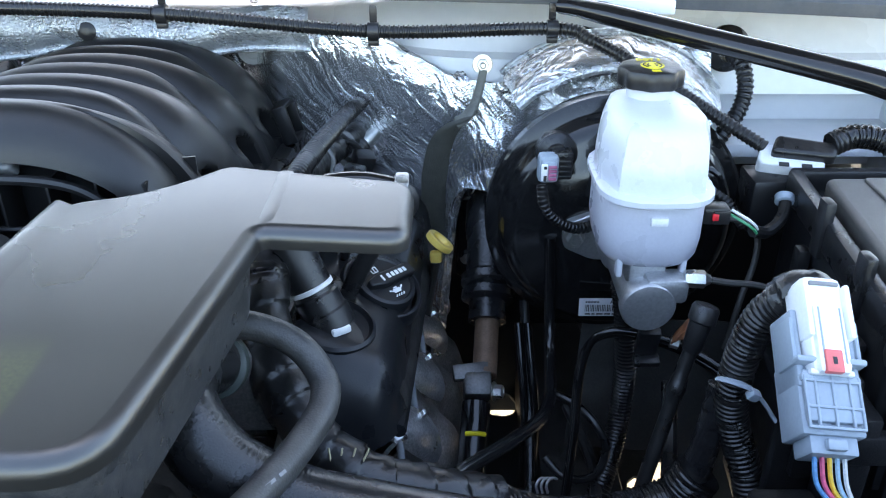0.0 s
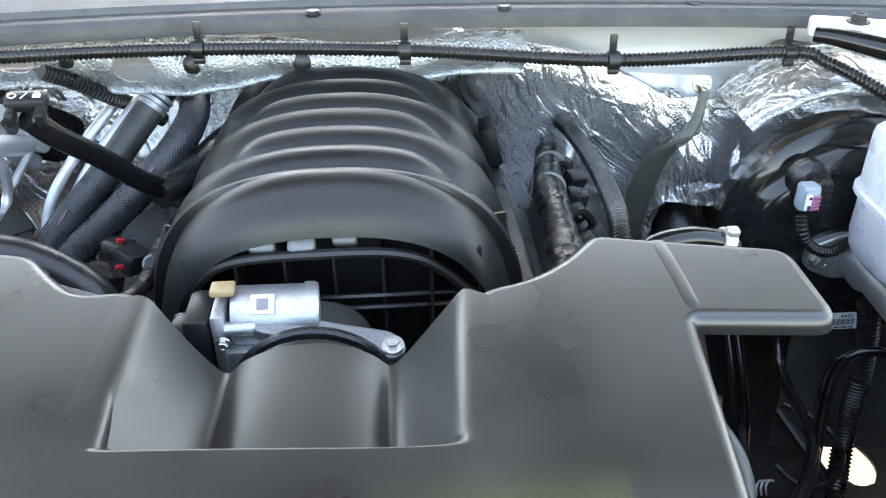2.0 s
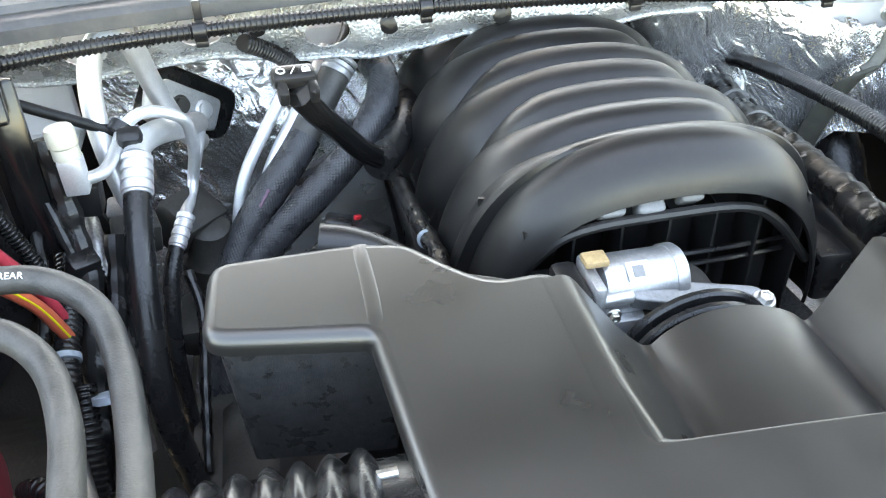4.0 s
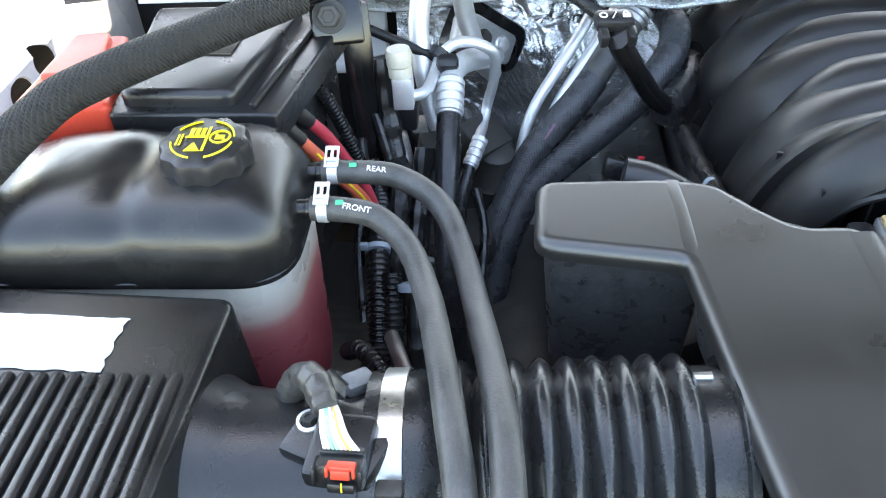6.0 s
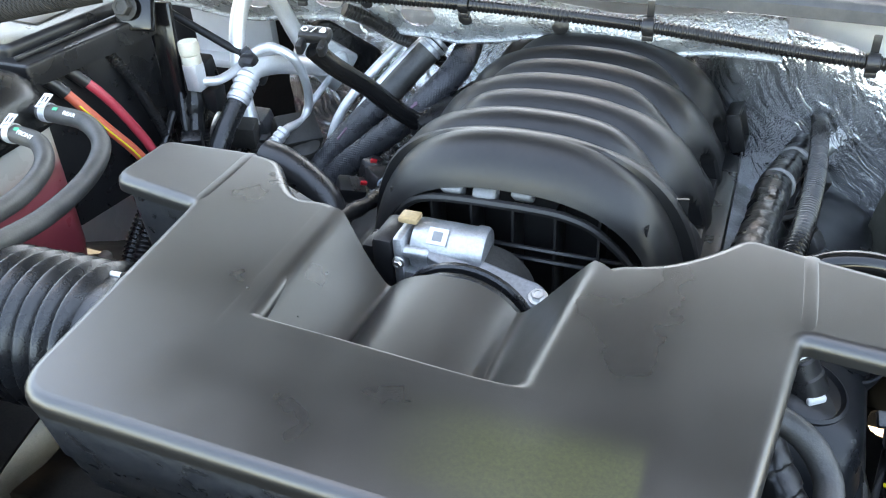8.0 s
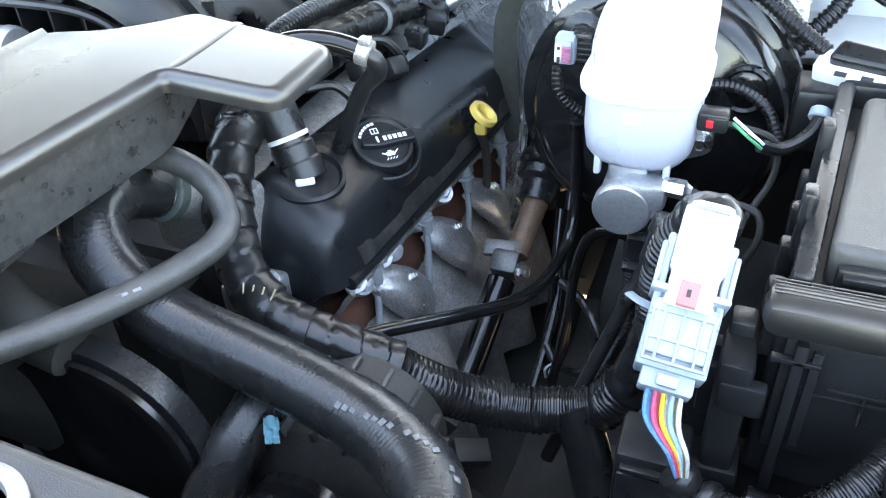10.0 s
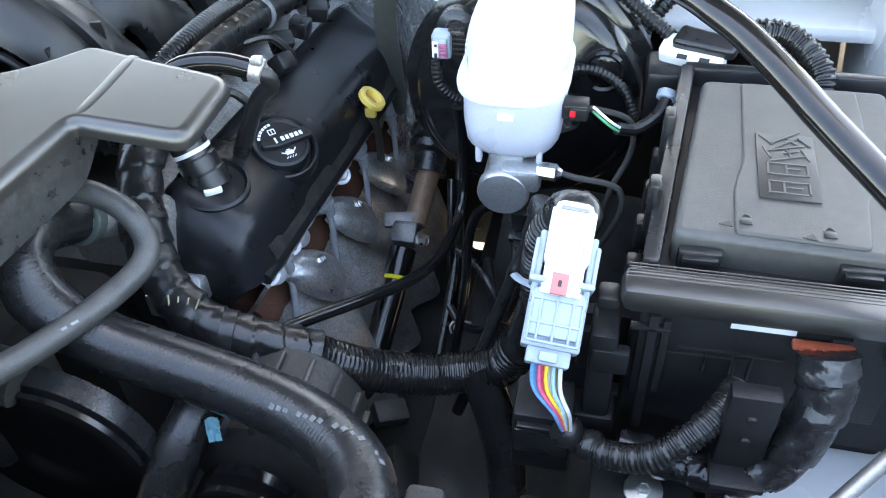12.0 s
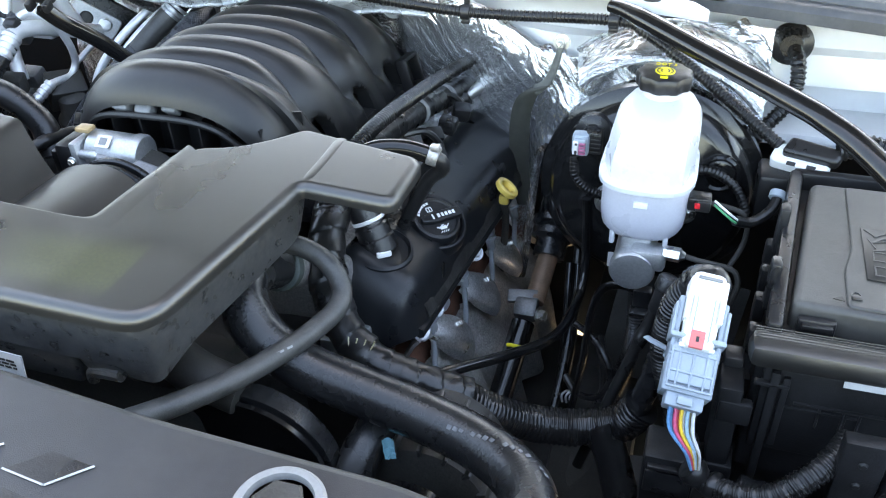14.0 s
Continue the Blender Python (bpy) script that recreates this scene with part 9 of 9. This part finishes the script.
    rbox(bm, (0.300, 0.478, 0.925), (0.022, 0.040, 0.11), 0.004)
    part("bracket", bm, M_SHADEBLACK, cm)
    # back_plate and plate_boss are added to cover bright ground behind.
    for nm, c, q in (("bracket_tab", (0.306, 0.462, 0.952), (0.030, 0.012, 0.026)), ("foot", (0.296, 0.470, 0.872), (0.040, 0.030, 0.020)), ("back_plate", (0.294, 0.522, 0.880), (0.056, 0.014, 0.13)), ("plate_boss", (0.294, 0.512, 0.905), (0.030, 0.010, 0.050))):
        bm = B()
        rbox(bm, c, q, 0.003)
        part(nm, bm, M_SHADEBLACK, cm)
    # white connector over the fuse box corner
    w = thing("white_plug", "white connector with a black taped top beside the fuse box", "wire connector", (0.36, 0.80, 1.04))
    bm = B()
    o = rounded([Vector((-0.034, -0.012)), Vector((0.030, -0.018)), Vector((0.034, 0.006)), Vector((0.0, 0.016)), Vector((-0.030, 0.014))], 0.008)
    mm = axes((0.358, 0.800, 1.040), (1, -0.25, 0), (0.2, 0.9, 0.45))
    prism(bm, o, -0.020, 0.004, 0.003, mm)
    part("shell", bm, M_NYLON, w)
    bm = B()
    prism(bm, rounded([Vector((-0.022, -0.004)), Vector((0.040, -0.006)), Vector((0.044, 0.014)), Vector((-0.016, 0.020))], 0.006), 0.002, 0.014, 0.004, mm)
    part("taped_top", bm, M_TAPE, w)
    for x in (-0.008, 0.014):
        bm = B()
        rbox(bm, mm @ Vector((x, -0.013, 0.0045)), (0.010, 0.005, 0.001), 0, mm.to_3x3())
        part("slot", bm, M_BLACKINK, w)
    bm = B()
    rbox(bm, (0.345, 0.800, 0.995), (0.06, 0.05, 0.06), 0.006)
    solo("plug_bracket", bm, M_BLACK, "black bracket under the white connector", "bracket")
    bm = B()
    tube(bm, [(0.395, 0.80, 1.055), (0.420, 0.805, 1.062), (0.450, 0.800, 1.058), (0.475, 0.775, 1.04), (0.48, 0.75, 1.01)], 0.013, 12, 0.0013, ribbed(0.006, 0.14))
    solo("corner_loom", bm, M_LOOM, "black corrugated loom behind the fuse box", "wiring loom")


build_module_plug()


def build_front_right():
    # upper radiator hose
    t = thing("radiator_hose", "thick dusty black upper radiator hose with worn print", "radiator hose", (0.0, 0.39, 0.94))
    P = [(-0.172, 0.500, 1.000), (-0.176, 0.462, 1.018), (-0.168, 0.425, 1.014), (-0.140, 0.405, 0.988), (-0.095, 0.400, 0.962), (-0.040, 0.396, 0.950), (0.030, 0.385, 0.944), (0.090, 0.365, 0.945), (0.135, 0.332, 0.950), (0.152, 0.290, 0.956), (0.140, 0.250, 0.960), (0.115, 0.215, 0.962), (0.09, 0.18, 0.962)]
    bm = B()
    tube(bm, P, 0.0245, 28, 0.0012, lambda s, L: 1 + 0.0035 * math.sin(s * 2 * math.pi / 0.0040))
    part("hose", bm, M_RUBBER, t)
    bm = B()
    lathe(bm, (-0.170, 0.512, 0.990), (0, -0.85, 0.5), [(0.0238, 0), (0.0255, 0.001), (0.0255, 0.012), (0.0238, 0.013)], 28)
    part("clamp", bm, M_GREENCLAMP, t)
    mid = curve(P, 0.0065)[0]
    print_at = [i for i, p in enumerate(mid) if 0.068 < p.x < 0.150 and p.y > 0.315]
    bm = B()
    for k, i in enumerate(print_at):
        f = k / max(1, len(print_at) - 1)
        along = (mid[i + 1] - mid[i - 1]).normalized()
        out = Vector((0.05 + 0.75 * f, -0.60 + 0.35 * f, 0.80))
        out = (out - along * out.dot(along)).normalized()
        mq = axes(mid[i] + out * 0.0248, along, out.cross(along))
        if k % 5 == 3:
            continue
        rbox(bm, mq @ Vector((0, 0, 0)), (0.0044, 0.0046 - 0.0008 * (k % 3), 0.0004), 0, mq.to_3x3())
    part("worn_print", bm, M_WORNPRINT, t)
    bm = B()
    rbox(bm, (0.135, 0.243, 0.984), (0.004, 0.007, 0.001), 0.0003, Euler((0.1, 0, 0.5)).to_matrix())
    part("tape_flag", bm, M_CYAN, t, "pale blue paper flag")
    # water outlet and pump area
    o = thing("water_outlet", "dull aluminium thermostat outlet with bolts", "water outlet", (-0.17, 0.53, 0.93))
    bm = B()
    cyl(bm, (-0.168, 0.545, 0.965), (-0.171, 0.502, 0.998), 0.021)
    rbox(bm, (-0.165, 0.555, 0.94), (0.10, 0.05, 0.07), 0.012)
    part("casting", bm, M_SHIELD, o)
    for p in ((-0.128, 0.53, 0.955), (-0.118, 0.515, 0.915), (-0.10, 0.53, 0.895)):
        bm = B()
        bolt(bm, p, (0.1, -0.6, 0.8), 0.008, 0.010)
        part("bolt", bm, M_ALU, o)
    bm = B()
    rbox(bm, (-0.115, 0.535, 0.88), (0.05, 0.05, 0.03), 0.004)
    part("lug", bm, M_ALU, o)
    # small coolant hose looping under the resonator
    h = thing("loop_hose", "thin dusty black hose looping out from under the resonator", "coolant hose", (-0.10, 0.47, 1.0))
    bm = B()
    tube(bm, [(-0.215, 0.480, 1.020), (-0.180, 0.490, 1.035), (-0.140, 0.495, 1.036), (-0.105, 0.490, 1.024), (-0.085, 0.477, 1.004), (-0.082, 0.455, 0.996), (-0.090, 0.425, 0.994), (-0.104, 0.385, 0.996), (-0.128, 0.335, 1.000), (-0.160, 0.285, 1.006), (-0.205, 0.235, 1.012), (-0.26, 0.20, 1.01)], 0.0106, 18)
    part("hose", bm, M_RUBBERGREY, h)
    bm = B()
    bars(bm, axes((-0.118, 0.345, 1.0075), (-0.5, -0.85, 0.08), (-0.6, 0.4, 0.7)), 1, 0.09, 0.004)
    part("worn_print", bm, M_GREYPRINT, h)
    # wrapped main harness
    t = thing("engine_harness", "thick tape-wrapped engine harness with a ribbed section", "wiring harness", (0.05, 0.50, 0.85))
    A = [(-0.150, 0.640, 1.02), (-0.148, 0.585, 0.998), (-0.130, 0.535, 0.962), (-0.098, 0.498, 0.928), (-0.055, 0.478, 0.905), (-0.005, 0.478, 0.892), (0.04, 0.492, 0.868)]
    bm = B()
    tube(bm, A, 0.0215, 32, 0.002, lambda s, L: 1 + 0.04 * math.sin(s * 61), 1.0, wraps(0.026, 0.10))
    part("taped_length", bm, M_TAPE, t)
    bm = B()
    tube(bm, [(0.03, 0.488, 0.872), (0.07, 0.507, 0.836), (0.115, 0.529, 0.810), (0.16, 0.542, 0.804), (0.205, 0.551, 0.815), (0.224, 0.553, 0.845)], 0.0215, 24, 0.0011, ribbed(0.0056, 0.06), 1.0, wraps(0.030, 0.05, 4))
    part("ribbed_length", bm, M_TAPEWRAP2, t)
    bm = B()
    tube(bm, [(0.18, 0.545, 0.815), (0.20, 0.53, 0.78), (0.22, 0.50, 0.73), (0.23, 0.46, 0.68)], 0.02, 14)
    part("branch", bm, M_TAPE, t)
    bm = B()
    tube(bm, [(-0.040, 0.474, 0.902), (-0.028, 0.476, 0.899)], 0.0222, 16)
    part("band", bm, M_BLACK, t)
    for i in range(4):
        bm = B()
        tube(bm, [(-0.085 + 0.01 * i, 0.478, 0.938), (-0.082 + 0.006 * i, 0.470, 0.925 - 0.004 * i), (-0.075 + 0.012 * i, 0.468, 0.912)], 0.0008, 5, 0.004)
        part("frayed_thread", bm, M_STRAW, t)
    bm = B()
    loom(bm, [(0.186, 0.752, 0.925), (0.192, 0.745, 0.89), (0.199, 0.742, 0.82), (0.198, 0.738, 0.765), (0.188, 0.715, 0.725), (0.165, 0.67, 0.69)], 0.0125)
    solo("cross_loom", bm, M_LOOM, "black corrugated loom dropping behind the brake lines", "wiring loom")
    bm = B()
    tube(bm, [(0.228, 0.621, 0.945), (0.216, 0.612, 0.910), (0.202, 0.596, 0.866), (0.188, 0.580, 0.824), (0.175, 0.565, 0.78), (0.16, 0.55, 0.73)], 0.0068, 12, 0.005, lambda s, L: 1.0 + 0.30 * max(0, 1 - abs(s - 0.055) / 0.012))
    solo("module_cable", bm, M_TAPE, "taped cable slanting down beside the connector", "cable")
    bm = B()
    lathe(bm, (0.222, 0.617, 0.928), (0.25, 0.22, 0.90), [(0.0075, 0), (0.0090, 0.003), (0.0100, 0.028), (0.0125, 0.030), (0.0125, 0.042), (0.0105, 0.045), (0.004, 0.0455)], 24)
    solo("sensor_boot", bm, M_BLACK, "black rubber sensor boot on a cable", "sensor boot")
    # belt drive under the resonator's front
    t = thing("belt_drive", "dark belt pulleys in front of the engine", "belt drive", (-0.14, 0.36, 0.86))
    for c, r in (((-0.135, 0.335, 0.880), 0.082), ((0.02, 0.335, 0.83), 0.045), ((-0.37, 0.335, 0.80), 0.10)):
        bm = B()
        lathe(bm, c, (0, 1, 0), [(r * 0.25, 0), (r * 0.5, 0.004), (r * 0.85, 0.002), (r, 0.0), (r, 0.005), (r - 0.004, 0.007), (r, 0.009), (r - 0.004, 0.011), (r, 0.013), (r - 0.004, 0.015), (r, 0.017), (r, 0.026), (r * 0.5, 0.028)], 48)
        part("pulley", bm, M_GLOSSBLACK, t)
    bm = B()
    lathe(bm, (-0.135, 0.343, 0.880), (0, 1, 0), [(0.083, 0), (0.0865, 0.0005), (0.0865, 0.020), (0.083, 0.0205)], 48)
    part("belt", bm, M_RUBBER, t)
    a = thing("alternator", "dark alternator housing below the radiator hose", "alternator", (0.03, 0.42, 0.80))
    bm = B()
    lathe(bm, (0.025, 0.37, 0.83), (0, 1, 0), [(0.03, 0), (0.055, 0.004), (0.066, 0.012), (0.068, 0.10), (0.05, 0.115)], 32)
    part("housing", bm, M_DARK, a)
    for i in range(16):
        th = 2 * math.pi * i / 16
        bm = B()
        rbox(bm, (0.025 + 0.068 * math.cos(th), 0.42, 0.83 + 0.068 * math.sin(th)), (0.010, 0.085, 0.004), 0.001, Euler((0, -th, 0)).to_matrix())
        part("cooling_fin", bm, M_SHIELDDARK, a)
    bm = B()
    rbox(bm, (-0.30, 0.38, 0.90), (0.26, 0.10, 0.14), 0.03)
    solo("water_pump", bm, M_DARK, "dark water pump casting behind the belt", "water pump")
    bm = B()
    tube(bm, [(-0.215, 0.36, 0.985), (-0.175, 0.345, 0.982), (-0.135, 0.345, 0.970)], 0.022, 14)
    solo("pump_outlet", bm, M_DARK, "dark pump outlet under the resonator corner", "pump outlet")
    # lower hose with a blue paper flag
    t = thing("lower_hose", "black rubber hose with a blue paper flag near the belt", "coolant hose", (0.0, 0.39, 0.87))
    bm = B()
    tube(bm, [(-0.025, 0.40, 0.90), (-0.035, 0.36, 0.88), (-0.05, 0.30, 0.82), (-0.06, 0.24, 0.75)], 0.021, 18)
    part("hose", bm, M_RUBBER, t)
    bm = B()
    sheet(bm, lambda u, v: Vector((-0.010 + 0.010 * u + 0.008 * v, 0.374 - 0.014 * v + 0.004 * u, 0.912 - 0.010 * v + 0.008 * noise.noise(Vector((u * 3, v * 4, 2))))), 8, 10, 0.0008)
    part("tape_flag", bm, M_CYAN, t, "light blue paper flag")
    bm = B()
    lathe(bm, (-0.021, 0.408, 0.905), (0.1, -0.9, -0.4), [(0.0215, 0), (0.023, 0.0005), (0.023, 0.008), (0.0215, 0.0085)], 24)
    part("clamp", bm, M_GREYPLASTIC, t)
    # round spotted reservoir cap at the front right
    t = thing("reservoir_with_cap", "round water-spotted black cap on a black filler neck", "reservoir cap", (0.286, 0.196, 0.88))
    cx, cy, cz = 0.286, 0.196, 1.098
    bm = B()
    lathe(bm, (cx, cy, cz - 0.030), (0, -0.05, 1), [(0.0235, 0), (0.0260, 0.002), (0.0268, 0.006), (0.0268, 0.024), (0.0258, 0.028), (0.0240, 0.030), (0.004, 0.030)], 56)
    cap = part("cap", bm, M_SPOTTED, t, "black cap speckled with dried water spots")
    for i in range(3):
        bm = B()
        r = 0.009 + 0.0045 * i
        tube(bm, [(cx - 0.004 + r * math.cos(a), cy + 0.001 + r * math.sin(a), cz + 0.0004) for a in (-0.9 + 0.22 * k for k in range(9))], 0.0006, 5, 0.003)
        part("moulded_arc", bm, M_SPOTTED, cap)
    bm = B()
    lathe(bm, (cx, cy + 0.004, 0.88), (0, -0.03, 1), [(0.030, 0), (0.032, 0.01), (0.030, 0.10), (0.022, 0.12), (0.021, 0.195)], 36)
    part("filler_neck", bm, M_BLACK, t)
    bm = B()
    rbox(bm, (cx - 0.034, cy + 0.012, cz - 0.014), (0.018, 0.015, 0.014), 0.005, Euler((0, 0, 0.25)).to_matrix())
    part("cap_hinge", bm, M_RUBBER, t)
    bm = B()
    rbox(bm, (cx - 0.0265, cy + 0.009, cz - 0.012), (0.006, 0.017, 0.016), 0.002, Euler((0, 0, 0.25)).to_matrix())
    part("white_mark", bm, M_WHITEINK, t)
    # hold-down under the fuse box
    t = thing("hold_down", "black hold-down bracket with a bright washer bolt", "bracket", (0.345, 0.42, 0.84))
    bm = B()
    rbox(bm, (0.345, 0.420, 0.838), (0.085, 0.055, 0.020), 0.004)
    rbox(bm, (0.345, 0.388, 0.826), (0.08, 0.012, 0.03), 0.003)
    part("plate", bm, M_SHADEBLACK, t)
    bm = B()
    bolt(bm, (0.346, 0.415, 0.848), (0, -0.2, 1), 0.006, 0.006, 2.7)
    part("bolt", bm, M_ZINC, t)
    bm = B()
    rbox(bm, (0.34, 0.33, 0.80), (0.20, 0.14, 0.02), 0.006)
    rbox(bm, (0.29, 0.36, 0.815), (0.09, 0.10, 0.02), 0.006)
    solo("washer_tank_top", bm, M_BLACK, "black plastic shelf beside the reservoir cap", "plastic shelf")
    # painted shelf with rubber pad, and the steel prop
    bm = B()
    rbox(bm, (0.495, 0.40, 0.828), (0.16, 0.34, 0.012), 0.004)
    solo("fender_shelf", bm, M_WHITE, "white painted shelf of the inner fender", "body panel", kind="structure")
    t = thing("shelf_pad", "black rubber pad with two round pins on the white shelf", "rubber pad", (0.45, 0.36, 0.835))
    bm = B()
    o = rounded([Vector((0.39, 0.395)), Vector((0.425, 0.400)), Vector((0.535, 0.345)), Vector((0.535, 0.310)), Vector((0.39, 0.300))], 0.014)
    prism(bm, o, 0.832, 0.842, 0.003)
    part("pad", bm, M_RUBBER, t)
    for x, y in ((0.410, 0.378), (0.500, 0.338)):
        bm = B()
        lathe(bm, (x, y, 0.841), (0, 0, 1), [(0.014, 0), (0.014, 0.003), (0.011, 0.005), (0.008, 0.0035), (0.003, 0.004)], 24)
        part("pin", bm, M_BLACK, t)
    bm = B()
    tube(bm, [(0.345, 0.245, 0.912), (0.448, 0.347, 0.952), (0.508, 0.406, 0.974), (0.56, 0.455, 0.993)], 0.0058, 14)
    solo("prop_rod", bm, M_STEELBAR, "bare steel rod lying across the white shelf", "steel rod")
    bm = B()
    rbox(bm, (0.335, 0.235, 0.86), (0.03, 0.03, 0.11), 0.006)
    solo("rod_holder", bm, M_BLACK, "black holder at the foot of the steel rod", "rod holder")
    bm = B()
    rbox(bm, (0.185, 0.305, 0.86), (0.03, 0.07, 0.14), 0.006)
    rbox(bm, (0.165, 0.290, 0.885), (0.022, 0.05, 0.012), 0.004)
    rbox(bm, (0.165, 0.325, 0.905), (0.022, 0.018, 0.012), 0.004)
    solo("finned_casting", bm, M_DARK, "dark dirty finned bracket beside the radiator hose", "casting")


M_TAPEWRAP2 = material("stretched_gloss_tape", (0.010, 0.010, 0.0105), 0.20, vary=0.2, bump=0.5, bump_scale=160, dust=0.012)
M_GREENCLAMP = material("greenish_clamp", (0.06, 0.075, 0.068), 0.4, vary=0.2)
M_CYAN = material("cyan_paper", (0.14, 0.36, 0.42), 0.6, vary=0.1)
M_STRAW = material("straw_thread", (0.45, 0.40, 0.25), 0.8)
M_SHIELDDARK = material("dark_aluminium", (0.10, 0.10, 0.10), 0.5, 0.8, vary=0.2)
M_SPOTTED = material("spotted_black", (0.010, 0.010, 0.010), 0.5, spec=0.15, vary=0.2, dust=0.5, dust_color=(0.14, 0.14, 0.135), dust_scale=230)
build_front_right()
